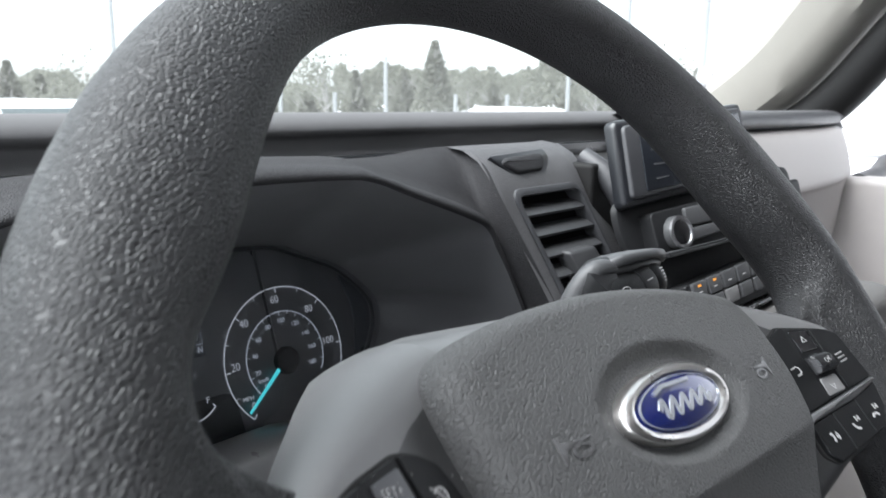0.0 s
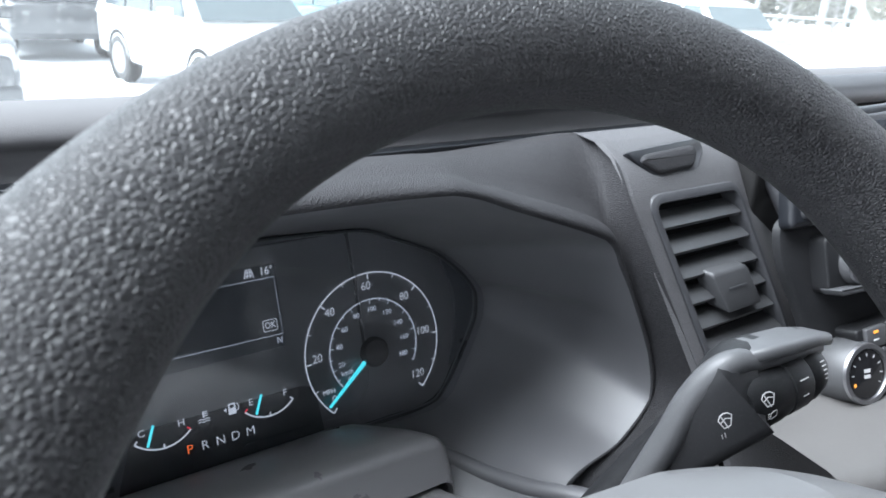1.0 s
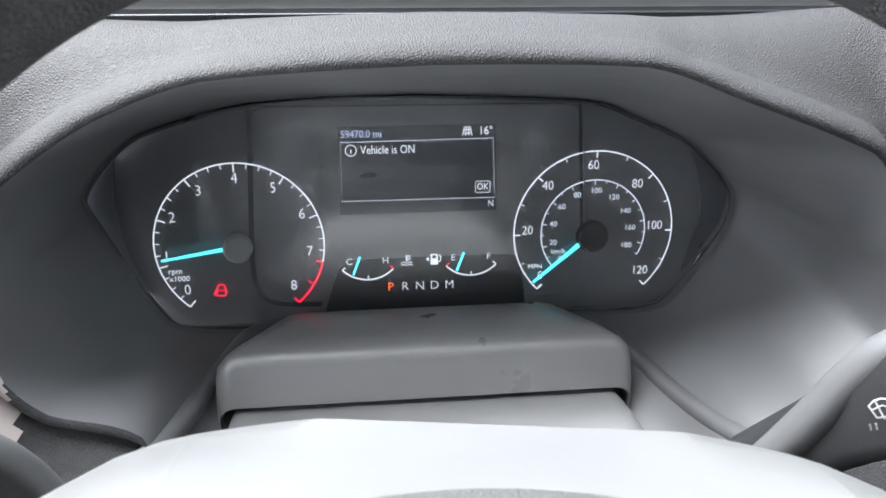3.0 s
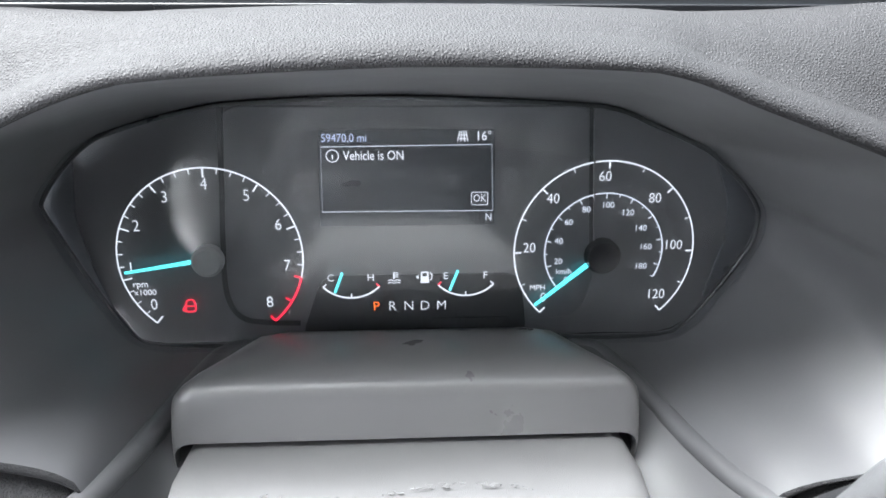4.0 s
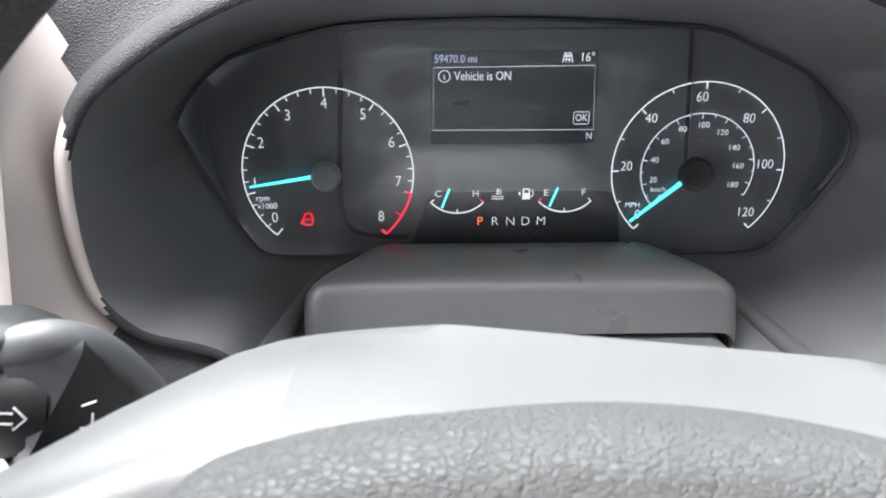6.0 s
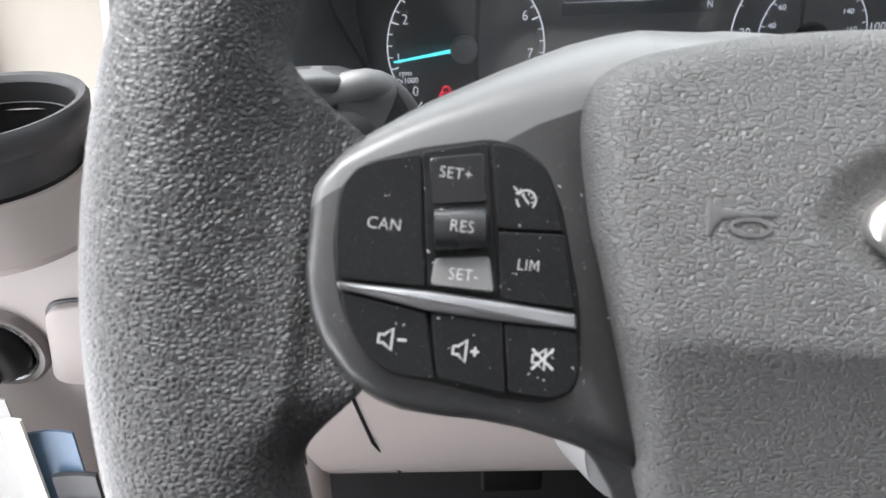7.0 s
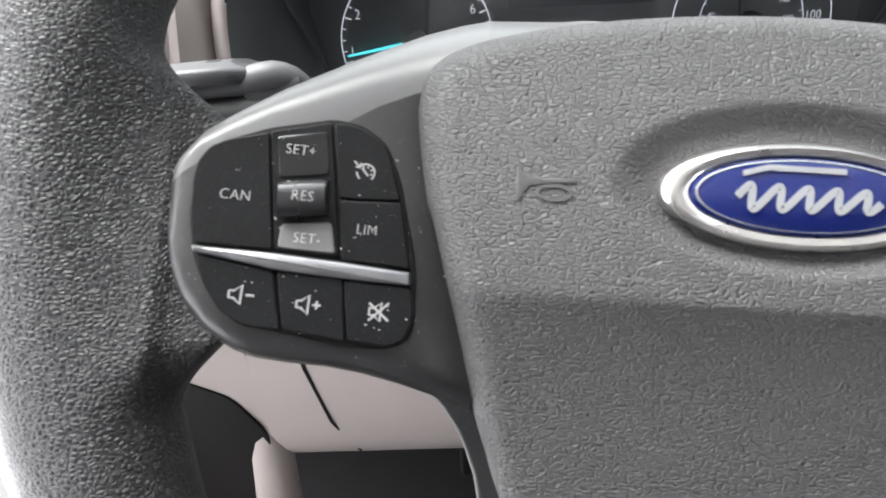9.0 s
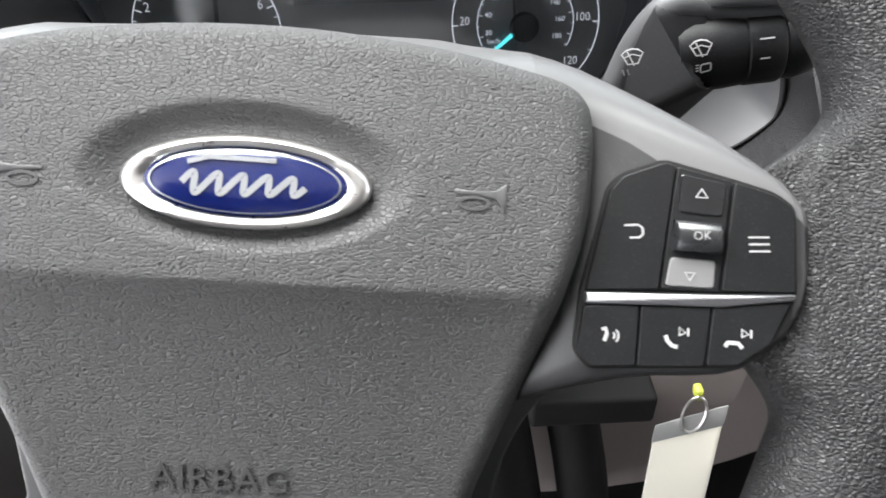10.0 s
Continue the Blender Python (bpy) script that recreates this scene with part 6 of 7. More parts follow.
b = button([(79.0, -15.2), (91.3, -14.2), (90.5, -28.0), (80.6, -29.0), (77.8, -25.8)], "black voice key")
sign(b, [(-1.8, 1.2), (-1.0, 1.6), (-0.6, 0.4), (-1.2, -1.4)], 84.8, -21.5, w=0.0008)
for k in range(2):
    sign(b, [(a * 1000, c * 1000) for a, c in arc(0, 0, 0.0010 + 0.0009 * k, -45, 45, 6)], 84.9, -21.5)
b = button([(92.0, -14.2), (107.0, -13.4), (105.5, -26.6), (91.2, -28.0)], "black pick-up call key")
sign(b, [(-2.2, 0.6), (-1.8, -0.6), (-0.8, -1.6), (0.4, -1.8)], 99.4, -21.0, w=0.0009)
sign(b, [(0.4, 1.6), (1.8, 0.6), (0.4, -0.2)], 99.8, -20.0, closed=True)
sign(b, [(2.3, 1.6), (2.3, -0.2)], 99.8, -20.0)
b = button([(107.7, -13.3), (123.8, -11.0), (119.7, -20.3), (112.5, -25.8), (106.2, -26.5)], "black end call key")
sign(b, [(-2.2, -1.6), (-1.6, -0.6), (0.6, -0.6), (1.4, -1.6)], 112.2, -20.2, w=0.0009)
sign(b, [(0.4, 1.6), (1.8, 0.6), (0.4, -0.2)], 113.2, -19.2, closed=True)
sign(b, [(2.3, 1.6), (2.3, -0.2)], 113.2, -19.2)
# smooth shell over the top of the hub, from spoke to spoke
rows = []
for i in range(33):
    u = -0.066 + 0.132 * i / 32
    f = 1 - (u / 0.066) ** 2
    g = min(1.0, 1.6 * f)
    v0, n0 = 0.0362, ks(0.066, 0.0362) - 0.0006
    A, B = 0.0180 * 0.92, 0.040 * 0.92
    row = [Vector((u, v0 - 0.02, n0))]
    for k in range(10):
        t = radians(10 * k)
        ve, ne = v0 + A * math.sin(t), n0 - 0.20 * A * math.sin(t) - B * (1 - math.cos(t))
        vl, nl = 0.0445 + 0.0123 * k / 9, n0 - 0.041 * k / 9
        row.append(Vector((u, ve + (vl - ve) * g, ne + (nl - ne) * g)))
    rows.append(row + [Vector((u, v0, n0 - 0.050))])
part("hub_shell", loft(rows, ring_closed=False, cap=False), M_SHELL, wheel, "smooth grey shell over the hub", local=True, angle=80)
# hub body behind the cover
part("hub", loft([[Vector((k * u / 0.0775, v * (k / 0.0775) * 0.95 - 0.004, n)) for u, v in po] for k, n in ((0.0765, -0.014), (0.074, -0.030), (0.062, -0.050), (0.050, -0.075))]), M_SPOKE, wheel, "black hub body", local=True)

# ---- door side of the dashboard ----
cupm = Matrix.Translation((-0.326, 0.185, 1.379)) @ pose(0, 0, 0, -6, 0, 0) @ Matrix.Scale(0.70, 4)
cup = thing("cup_holder", cupm, "round black cup holder at the end of the dashboard", "cup holder")
part("ring", lathe([(0.058, 0.027), (0.068, 0.028), (0.0708, 0.032), (0.0725, 0.042), (0.0705, 0.046), (0.066, 0.045), (0.063, 0.040), (0.060, 0.026)], cupm, 48), M_DASHDARK, cup, "rounded black ring")
part("well", lathe([(0.0615, 0.041), (0.0600, 0.030), (0.055, -0.040), (0.001, -0.042)], cupm, 48), M_RUBBER, cup, "dark cup well")
part("bowl", lathe([(0.0685, 0.031), (0.0665, 0.020), (0.0600, 0.010), (0.0570, -0.002), (0.0565, -0.046), (0.001, -0.048)], cupm, 48), M_DASHDARK, cup, "dark moulded bowl")
part("pedestal", lathe([(0.0575, -0.001), (0.0600, -0.002), (0.0625, -0.008), (0.066, -0.022), (0.070, -0.040), (0.066, -0.046), (0.0575, -0.045)], cupm, 48), M_BEIGE, cup, "warm grey moulded base")


def left_panel(u, v, h):
    return Vector((u, 0.171 - h, v))


hs = thing("headlight_switch", pose(-0.368, 0.17, 1.24), "round black headlight switch in a chromed bezel", "switch")
LM = Matrix.Translation((-0.357, 0.170, 1.279)) @ pose(0, 0, 0, 90, 0, 0)
part("bezel", lathe([(0.0275, -0.004), (0.0275, 0.003), (0.0255, 0.0055), (0.0225, 0.005), (0.0205, 0.0)], LM, 40), M_TAUPE, hs, "matt taupe bezel")
part("bezel_ring", lathe([(0.0208, 0.002), (0.0222, 0.0048), (0.0215, 0.0062), (0.0200, 0.0050)], LM, 40), M_DARKCHROME, hs, "thin satin chrome ring")
kb = part("knob", lathe([(0.0195, -0.002), (0.0190, 0.008), (0.0165, 0.013), (0.012, 0.0155), (0.001, 0.016)], LM, 40), M_BUTTON, hs, "glossy black knob")
part("grip", box(-0.003, -0.014, 0.012, 0.003, 0.014, 0.022, 0.0018, m=LM), M_GLOSSBLACK, kb)
part("sign", stroke(arc(-0.3615, 1.279, 0.004, 0, 340, 14), 0.001, lambda u, v, h: Vector((u, 0.1540 - h, v)), closed=True), M_PRINT, kb)
dz = thing("dimmer_switch", pose(-0.30, 0.17, 1.24), "grey switch plate with a small white lamp sign", "switch")
part("plate", plate(rounded2([(-0.322, 1.309), (-0.255, 1.315), (-0.255, 1.242), (-0.336, 1.252)], 0.010, 6), left_panel, -0.004, 0.002, 0.001), M_DASHDARK, dz, "dark gap round the switch")
part("switch_face", plate(rounded2([(-0.3205, 1.3075), (-0.2565, 1.3135), (-0.2565, 1.2435), (-0.3343, 1.2535)], 0.0095, 6), left_panel, 0.001, 0.0065, 0.0015), M_BEIGE, dz)
part("lamp_sign", lathe([(0.0028, 0.004), (0.0028, 0.0062), (0.001, 0.0064)], Matrix.Translation((-0.3060, 0.1710, 1.282)) @ pose(0, 0, 0, 90, 0, 0), 16), M_PRINT, dz)
part("lamp_sign", stroke([(-0.3060, 1.289), (-0.3060, 1.292)], 0.0015, left_panel, 0.005, 0.0064), M_PRINT, dz)

def paper(name, pts, mat, label, category, thick=0.0012):
    rows = [[Vector(p) for p in r] for r in pts]
    return solo(name, sheet_bm(rows, thick, (0.1, -0.9, 0.2)), mat, label, category)


# door pocket with papers, below the switches
pk = thing("door_pocket", pose(-0.47, 0.02, 0.72), "warm grey storage pocket holding papers", "pocket")
part("pocket_wall", box(-0.60, 0.0, 0.72, -0.20, 0.012, 1.075, 0.004), M_BEIGE, pk)
part("pocket_floor", box(-0.60, 0.0, 0.94, -0.20, 0.16, 0.952, 0.003), M_BEIGE, pk)
part("pocket_side", box(-0.205, 0.010, 0.945, -0.195, 0.16, 1.12, 0.003), M_BEIGE, pk)


def leaf(x0, x1, z0, z1, y0, y1, lean, bend):
    return [[(x0 + (x1 - x0) * i / 6 + lean * (k / 6), y0 + (y1 - y0) * k / 6 + bend * math.sin(math.pi * i / 6), z0 + (z1 - z0) * k / 6) for i in range(7)] for k in range(7)]


paper("paper_sheet", leaf(-0.46, -0.357, 0.955, 1.258, 0.100, 0.150, 0.004, 0.006), M_PAPER, "curled white paper sheet standing in the pocket", "paper")
paper("card_folder", leaf(-0.361, -0.349, 0.955, 1.246, 0.092, 0.146, 0.002, 0.001), M_TAG, "cream card folder edge in the pocket", "folder", 0.003)
paper("leaflet", leaf(-0.351, -0.324, 0.955, 1.232, 0.088, 0.148, 0.0, 0.002), M_BLUEPRINT, "blue and white printed leaflet in the pocket", "leaflet", 0.002)
paper("notebook", leaf(-0.341, -0.316, 0.955, 1.206, 0.085, 0.140, 0.0, 0.001), M_DASHDARK, "dark notebook standing in the pocket", "notebook", 0.004)
paper("paper_sheet", leaf(-0.340, -0.302, 0.955, 1.189, 0.080, 0.128, -0.006, 0.004), M_PAPER, "white folded paper in the pocket", "paper", 0.002)

# hanging key tag and the pieces below the column
kt = thing("key_tag", pose(0.185, 0.105, 1.09), "cream card tag hanging from a key ring", "tag")
tag_at = lambda u, v, h: Vector((0.185 + u + 0.10 * (v - 1.15), 0.112 - h + 0.25 * (v - 1.2), v))
part("card", plate(rounded2([(-0.021, 1.205), (0.018, 1.222), (0.022, 1.09), (-0.017, 1.09)], 0.003), tag_at, 0.0, 0.0008, 0.0002), M_TAG, kt)
part("clear_sleeve", plate(rounded2([(-0.022, 1.214), (0.019, 1.226), (0.019, 1.212), (-0.022, 1.202)], 0.002), tag_at, 0.0008, 0.0014, 0.0002), M_PAPER, kt, "clear sleeve edge")
part("ring", tube([tag_at(-0.001 + 0.007 * math.sin(2 * math.pi * k / 16), 1.221 + 0.012 * math.cos(2 * math.pi * k / 16), 0.002) for k in range(17)], 0.0009, 8), M_CHROME, kt, "thin metal key ring")
part("key_head", plate(rounded2([(-0.003, 1.237), (0.002, 1.237), (0.002, 1.230), (-0.002, 1.230)], 0.002), tag_at, -0.004, 0.002, 0.001), M_YELLOW, kt, "yellow-green key cap")
rows = []
for y, z in [(0.19, 1.27), (0.17, 1.255), (0.16, 1.22), (0.165, 1.17), (0.18, 1.10), (0.2, 1.02)]:
    rows.append([Vector((x, y + 0.02 * ((x - 0.14) / 0.15) ** 2, z)) for x in [0.0 + 0.36 * k / 12 for k in range(13)]])
part("knee_cover", sheet_bm(rows, 0.006, (0, 1, 0)), M_BEIGE, dash, "warm grey cover below the column")
# added black rounds standing in for unidentified dark shapes under the column
for x, w in ((0.072, 0.058), (0.128, 0.034)):
    pth = catmull([(x, 0.15, 1.19), (x + 0.005, 0.13, 1.16), (x + 0.012, 0.125, 1.11), (x + 0.02, 0.13, 1.03)], 4, closed=False)
    solo("black_form", tube(pth, w / 2, 12), M_RUBBER, "black rounded form below the column", "sleeve", "column wiring")

# pedals and seats close the place
for x in (-0.06, 0.10):
    pd = thing("pedal", pose(x, 0.42, 0.80), "black rubber foot pedal", "pedal", "foot pedals")
    part("pad", box(x - 0.035, 0.40, 0.80, x + 0.035, 0.415, 0.90, 0.005), M_RUBBER, pd)
    part("lever", tube([(x, 0.42, 0.86), (x, 0.48, 0.98), (x, 0.63, 1.10)], 0.010, 8), M_DASHDARK, pd)
for x in (0.0, 0.95):
    st = thing("seat", pose(x, -0.65, 0.72), "grey cloth van seat", "seat", "cab seats")
    part("cushion", box(x - 0.25, -0.90, 0.95, x + 0.25, -0.42, 1.12, 0.05), M_SEAT, st)
    part("backrest", box(x - 0.25, -1.05, 1.10, x + 0.25, -0.90, 1.75, 0.05), M_SEAT, st)
    part("base", box(x - 0.2, -0.9, 0.72, x + 0.2, -0.45, 0.96, 0.02), M_DASHDARK, st)
# door mirror outside the passenger window
dm = thing("door_mirror", pose(1.76, 0.29, 1.43), "pale covered door mirror outside the passenger window", "door mirror")
part("mirror_shell", box(1.70, 0.20, 1.437, 1.82, 0.388, 1.622, 0.012), M_WHITECAR, dm)
part("mirror_arm", tube([(1.42, 0.27, 1.405), (1.58, 0.27, 1.41), (1.72, 0.28, 1.432), (1.76, 0.285, 1.445)], 0.020, 10), M_DASHDARK, dm)

# ---- outside: snowy car park, 2 m below the driver's eye ----
INSIDE = set(o.name for o in scene.objects)
bm = bmesh.new()
n = 60
gv = []
for i in range(n + 1):
    row = []
    for j in range(n + 1):
        a = (i / n * 2 - 1)
        b = (j / n * 2 - 1)
        x, y = 400 * a * abs(a) ** 1.6, 400 * b * abs(b) ** 1.6
        r = math.hypot(x, y)
        z = 0.05 * noise.noise(Vector((x * 0.35, y * 0.35, 0))) * min(1.0, max(0.0, r - 4) / 3)
        row.append(bm.verts.new((x, y, z)))
    gv.append(row)
for i in range(n):
    for j in range(n):
        bm.faces.new((gv[i][j], gv[i + 1][j], gv[i + 1][j + 1], gv[i][j + 1]))
solo("ground", bm, M_SNOW, "snow-covered car park ground with grey slush", "ground", kind="structure")
# the van's own lower body under the cab
solo("van_underbody", box(-0.66, -1.9, 0.40, 1.46, 1.10, 1.06, 0.05), M_WHITECAR, "white lower body of the van", "van body", kind="structure")
bonnet = [[Vector((-0.60 + 1.98 * i / 10, y, z - 0.05 * (abs(i - 5) / 5) ** 2)) for i in range(11)] for y, z in [(0.90, 1.79), (1.1, 1.76), (1.4, 1.68), (1.7, 1.50), (1.85, 1.25)]]
solo("van_bonnet", sheet_bm(bonnet, 0.02, (0, 0, -1)), M_SNOW, "snow-covered sloping bonnet of the van", "bonnet", kind="structure")


def suv(name, paint, m, label, length=5.1, width=2.0, height=1.9, chrome_grille=False):
    """A large parked car; local y is its nose."""
    t = thing(name, m, label, "car", "parked cars")
    W = width / 2
    L2 = length / 2
    secs = []
    # body sides: (y, low z, belt z, half width)
    for y, lo, hi, w in [(-L2, 0.55, 1.05, W * 0.90), (-L2 + 0.12, 0.42, 1.15, W * 0.97), (-L2 + 0.9, 0.36, 1.20, W), (0.0, 0.34, 1.18, W), (0.8, 0.34, 1.16, W), (1.35, 0.36, 1.14, W), (L2 - 0.55, 0.38, 1.10, W * 0.99), (L2 - 0.18, 0.38, 1.04, W * 0.96), (L2, 0.50, 0.92, W * 0.86)]:
        ring = rounded2([(-w, lo), (w, lo), (w, hi), (-w, hi)], 0.10, 4)
        secs.append([m @ Vector((p[0], y, p[1])) for p in ring])
    body = part("body", loft(secs), paint, t)
    roof = []
    for y, lo, hi, w in [(-L2 + 0.10, 1.08, 1.12, W * 0.93), (-L2 + 0.25, 1.08, height - 0.08, W * 0.80), (-L2 + 0.7, 1.08, height, W * 0.80), (0.2, 1.08, height, W * 0.79), (0.55, 1.08, height - 0.05, W * 0.78), (1.30, 1.06, 1.16, W * 0.90)]:
        ring = rounded2([(-w * 1.1, lo), (w * 1.1, lo), (w, hi), (-w, hi)], 0.08, 3)
        roof.append([m @ Vector((p[0], y, p[1])) for p in ring])
    part("cabin", loft(roof), paint, t)
    wz = lambda y, w, z: m @ Vector((w, y, z))
    part("windscreen", loft([[wz(0.66, -W * 0.76, height - 0.14), wz(0.66, W * 0.76, height - 0.14), wz(1.29, W * 0.86, 1.20), wz(1.29, -W * 0.86, 1.20)], [wz(0.69, -W * 0.76, height - 0.12), wz(0.69, W * 0.76, height - 0.12), wz(1.33, W * 0.86, 1.21), wz(1.33, -W * 0.86, 1.21)]]), M_CARGLASS, t)
    for s in (-1, 1):
        for y0, y1 in ((-0.25, 0.50), (-1.25, -0.35), (-L2 + 0.35, -1.35)):
            top = height - 0.14
            part("side_window", loft([[wz(y0, s * W * 0.885, 1.22), wz(y1 + (0.35 if y1 > 0.4 else 0), s * W * 0.885, 1.22), wz(y1, s * W * 0.80, top), wz(y0 + 0.05, s * W * 0.80, top)], [wz(y0, s * W * 0.91, 1.22), wz(y1 + (0.35 if y1 > 0.4 else 0), s * W * 0.91, 1.22), wz(y1, s * W * 0.825, top), wz(y0 + 0.05, s * W * 0.825, top)]]), M_CARGLASS, t)
        part("mirror", box(-0.10, -0.06, -0.08, 0.10, 0.06, 0.08, 0.03, m=m @ pose(s * (W + 0.08), 0.62, 1.26)), paint, t)
        part("headlight", box(-0.17, -0.05, -0.13, 0.17, 0.06, 0.13, 0.03, m=m @ pose(s * W * 0.74, L2 - 0.10, 0.92)), M_WHEEL, t, "clear headlight")
        part("fog_lamp", box(-0.12, -0.03, -0.05, 0.12, 0.04, 0.05, 0.02, m=m @ pose(s * W * 0.72, L2 - 0.03, 0.56)), M_DASHDARK, t)
        for y in (-1.50, 1.48):
            wm = m @ pose(s * (W - 0.13), y, 0.39, 0, 90 * s, 0)
            wh = part("wheel", lathe([(0.22, -0.12), (0.36, -0.125), (0.39, -0.09), (0.39, 0.09), (0.36, 0.135), (0.26, 0.14)], wm, 28), M_TYRE, t, "snow-dusted tyre")
            part("rim", lathe([(0.26, 0.10), (0.25, 0.145), (0.10, 0.12), (0.02, 0.13)], wm, 20), M_WHEEL, wh)
            part("wheel_arch", lathe([(0.40, 0.0), (0.47, 0.0), (0.47, 0.136), (0.40, 0.136)], wm, 28), M_RUBBER, t)
    g = part("grille", box(-0.52, -0.04, -0.17, 0.52, 0.05, 0.17, 0.03, m=m @ pose(0, L2 - 0.02, 0.88)), M_WHEEL if chrome_grille else M_DARKCHROME, t, "chromed grille")
    for k in range(4):
        part("grille_bar", box(-0.48, 0.04, -0.012, 0.48, 0.07, 0.012, 0.004, m=m @ pose(0, L2 - 0.02, 0.76 + 0.08 * k)), M_CHROME if chrome_grille else M_WHEEL, g)
    part("bumper", box(-W * 0.93, -0.15, -0.11, W * 0.93, 0.10, 0.11, 0.05, m=m @ pose(0, L2 - 0.05, 0.52)), paint, t)
    part("number_plate", box(-0.16, 0.0, -0.08, 0.16, 0.02, 0.08, 0.005, m=m @ pose(0, L2 + 0.07, 0.62)), M_PRINT, t, "pale blank number plate")
    return t


suv("parked_suv", M_WHITECAR, pose(4.15, 12.19, 0, 0, 0, 187.6), "large white SUV dusted with snow, parked facing the van")
suv("parked_pickup", M_BLACKCAR, pose(0.02, 11.75, 0, 0, 0, 180), "dark SUV with a chrome grille, parked facing the van", chrome_grille=True)
suv("parked_estate", M_BLACKCAR, pose(2.6, 18.6, 0, 0, 0, 0), "black SUV parked far across the snowy car park")
suv("parked_saloon", M_TEAL, pose(8.6, 14.6, 0, 0, 0, 184), "teal car under snow, parked beyond the white SUV", 4.6, 1.85, 1.55)
suv("parked_van", M_WHITECAR, pose(17.0, 12.0, 0, 0, 0, 160), "pale SUV parked near the fence", 4.8, 1.9, 1.8)
suv("parked_wagon", M_TEAL, pose(5.6, 27.0, 0, 0, 0, 90), "dull teal SUV parked by the far trees", 4.8, 1.9, 1.9)
suv("parked_coupe", M_WHITECAR, pose(13.5, 21.0, 0, 0, 0, 170), "snow-covered pale car across the car park", 4.6, 1.9, 1.6)


def at_az(az, d):
    return -0.19 + d * math.sin(radians(az)), -0.09 + d * math.cos(radians(az))


def lamp_post(az, d, h):
    x, y = at_az(az, d)
    t = thing("lamp_post", pose(x, y, 0), "tall grey galvanised lamp post in the car park", "lamp post", "car park lamp posts")
    part("post", tube([(x, y, 0), (x, y, h * 0.5), (x, y, h)], [0.11, 0.09, 0.06], 12), M_POLE, t)
    part("lamp_head", box(x - 0.35, y - 0.12, h - 0.05, x + 0.35, y + 0.12, h + 0.08, 0.04), M_POLE, t)


for az, d in ((24.8, 30), (61.6, 26), (66.9, 20)):
    lamp_post(az, d, 9.0)
fence = thing("fence", pose(*at_az(47, 30), 0), "pale post and rail fence along the car park", "fence")
FP = [at_az(az, 30) for az in (36, 40, 43.8, 49.1, 53, 57.5, 63, 69)]
for i, (x, y) in enumerate(FP):
    part("fence_post", tube([(x, y, 0), (x, y, 2.2 + 1.4 * (i % 3 == 2))], 0.075, 8), M_POLE, fence)
for (x0, y0), (x1, y1) in zip(FP[:-1], FP[1:]):
    for z in (0.5, 1.3):
        part("fence_rail", tube([(x0, y0, z), (x1, y1, z)], 0.05, 6), M_POLE, fence)


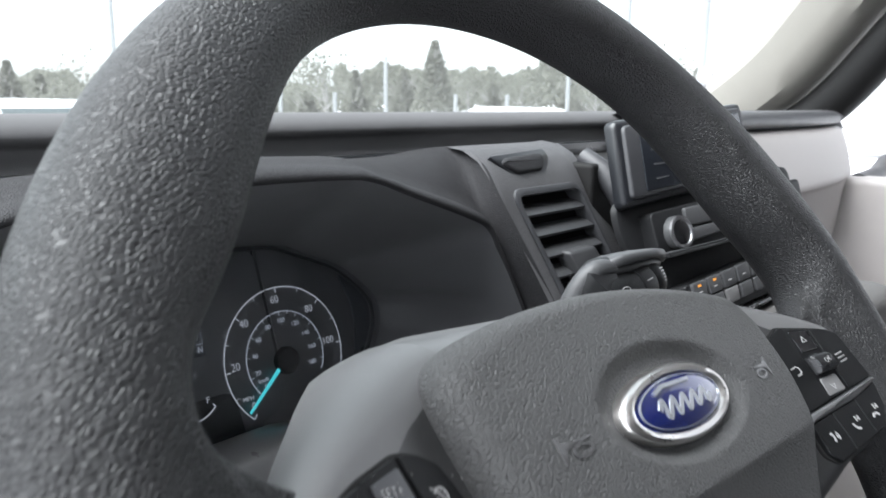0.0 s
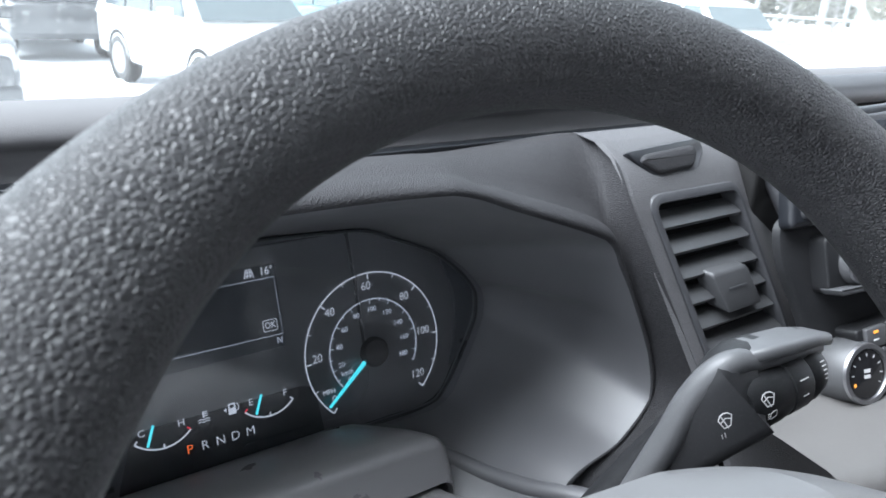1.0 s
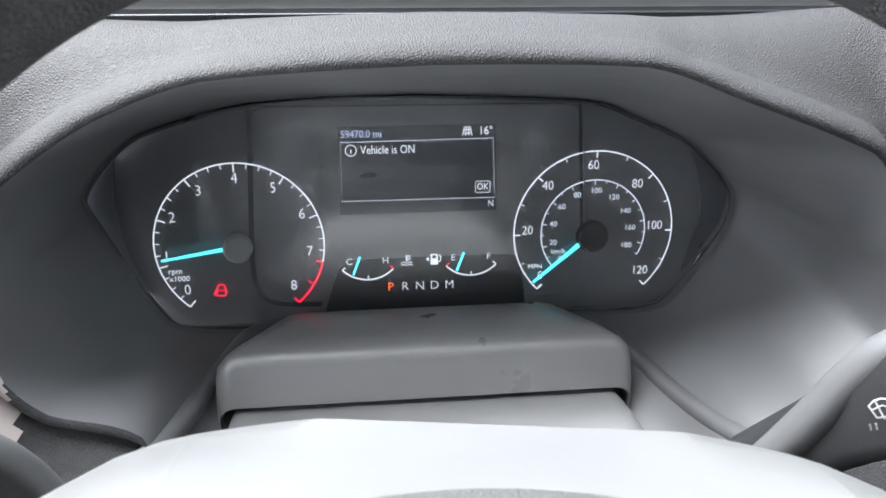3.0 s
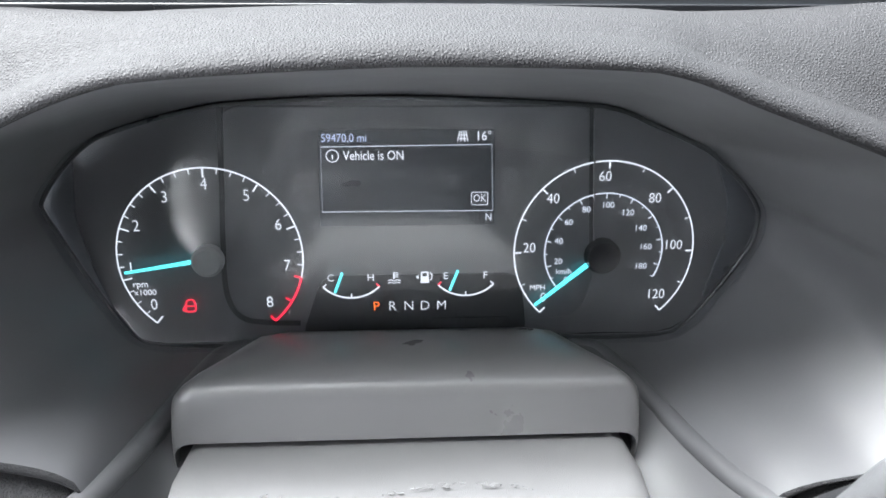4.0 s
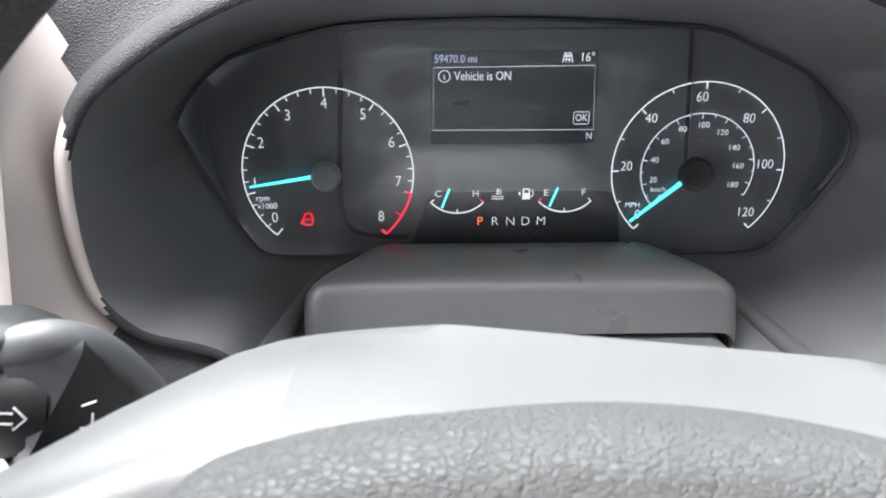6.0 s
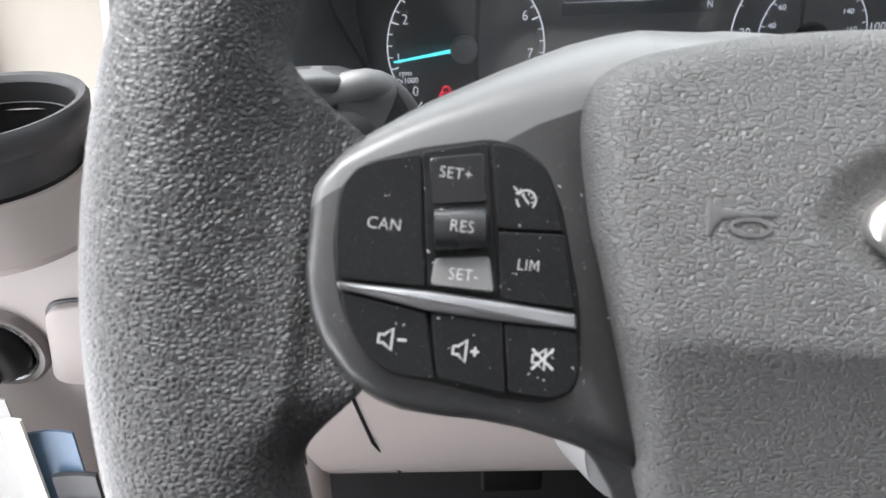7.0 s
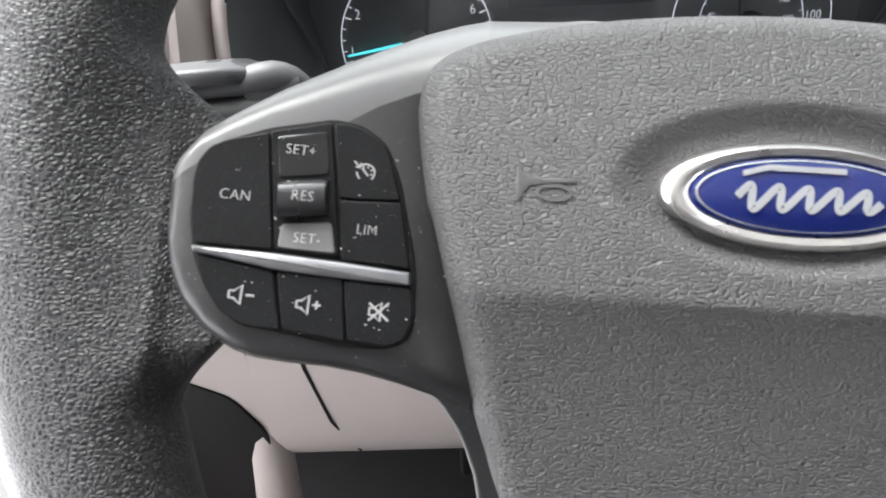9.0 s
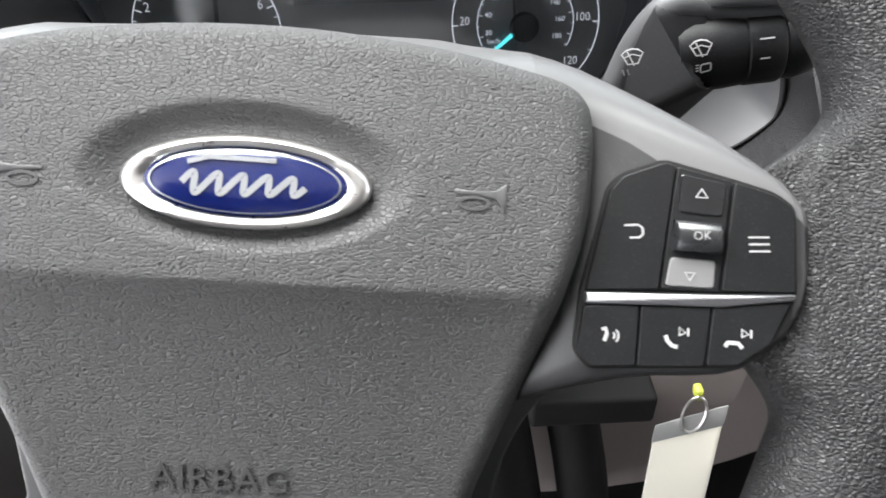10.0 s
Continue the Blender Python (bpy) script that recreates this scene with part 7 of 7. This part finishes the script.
def tree(x, y, h, seed, bushy):
    rnd = random.Random(seed)
    t = thing("tree", pose(x, y, 0), "bare winter tree behind the car park fence" if not bushy else "dull evergreen behind the car park fence", "tree", "far trees")
    bm = tube([(x, y, 0), (x + 0.1, y, h * 0.5), (x, y, h * 0.95)], [0.16, 0.10, 0.03], 8)
    limbs = []
    for k in range(14):
        z0 = h * (0.25 + 0.6 * rnd.random())
        a = rnd.random() * 6.28
        l = (h - z0) * 0.5 + 0.4
        e = (x + l * math.cos(a), y + l * math.sin(a), z0 + l * 0.6)
        tube([(x, y, z0), ((x + e[0]) / 2, (y + e[1]) / 2, z0 + l * 0.2), e], [0.05, 0.035, 0.012], 5, bm=bm)
        limbs.append(e)
    part("trunk", bm, M_BARK, t)
    cb = bmesh.new()
    for k in range(2000 if bushy else 900):
        if bushy:
            z = h * (0.15 + 0.85 * rnd.random())
            r = (h - z) * 0.32 * (0.5 + 0.6 * rnd.random()) + 0.1
            a = rnd.random() * 6.28
            c = Vector((x + r * math.cos(a), y + r * math.sin(a), z))
            s = 0.13
        else:
            e = limbs[rnd.randrange(len(limbs))]
            c = Vector(e) + Vector((rnd.gauss(0, 0.7), rnd.gauss(0, 0.7), rnd.gauss(0.2, 0.6)))
            s = 0.10
        d1 = Vector((rnd.gauss(0, 1), rnd.gauss(0, 1), rnd.gauss(0, 1))).normalized() * s
        d2 = Vector((rnd.gauss(0, 1), rnd.gauss(0, 1), rnd.gauss(0, 1))).normalized() * s
        cb.faces.new([cb.verts.new(c - d1), cb.verts.new(c + d2), cb.verts.new(c + d1), cb.verts.new(c - d2)])
    part("crown", cb, M_NEEDLES, t, smooth=False)


rt = random.Random(5)
for k in range(26):
    az = 12 + 64 * (k + 0.6 * rt.random()) / 26
    d = 42 + 12 * rt.random()
    x, y = at_az(az, d)
    tall = 1.8 + 2.2 * rt.random() if az < 38 else 3.0 + 2.2 * rt.random()
    tree(x, y, tall, 100 + k, rt.random() < 0.6)

# far woods beyond the trees, uncountable
wb_ = bmesh.new()
rw = random.Random(9)
for k in range(42000):
    az = 8 + 76 * rw.random()
    d = 62 + 25 * rw.random()
    x, y = at_az(az, d)
    top = 2.7 + 1.9 * noise.noise(Vector((az * 0.22, 3.1, 0))) + 1.2 * noise.noise(Vector((az * 0.9, 7.7, 0))) + (1.6 if 40 < az < 60 else 0.0)
    z = max(0.2, top * (1 - rw.random() ** 2.2))
    w = 0.16 + 0.2 * rw.random()
    c = Vector((x, y, z))
    d1 = Vector((rw.gauss(0, 1), rw.gauss(0, 1), rw.gauss(0, 1))).normalized() * w
    d2 = Vector((rw.gauss(0, 1), rw.gauss(0, 1), rw.gauss(0, 1))).normalized() * w
    wb_.faces.new([wb_.verts.new(c - d1), wb_.verts.new(c + d2), wb_.verts.new(c + d1), wb_.verts.new(c - d2)])
solo("far_woods", wb_, M_NEEDLES, "grey-green winter woods beyond the car park", "woods", kind="stuff", smooth=False)
for o in list(scene.objects):
    if o.name not in INSIDE and o.parent is None:
        o.location.z -= 0.42
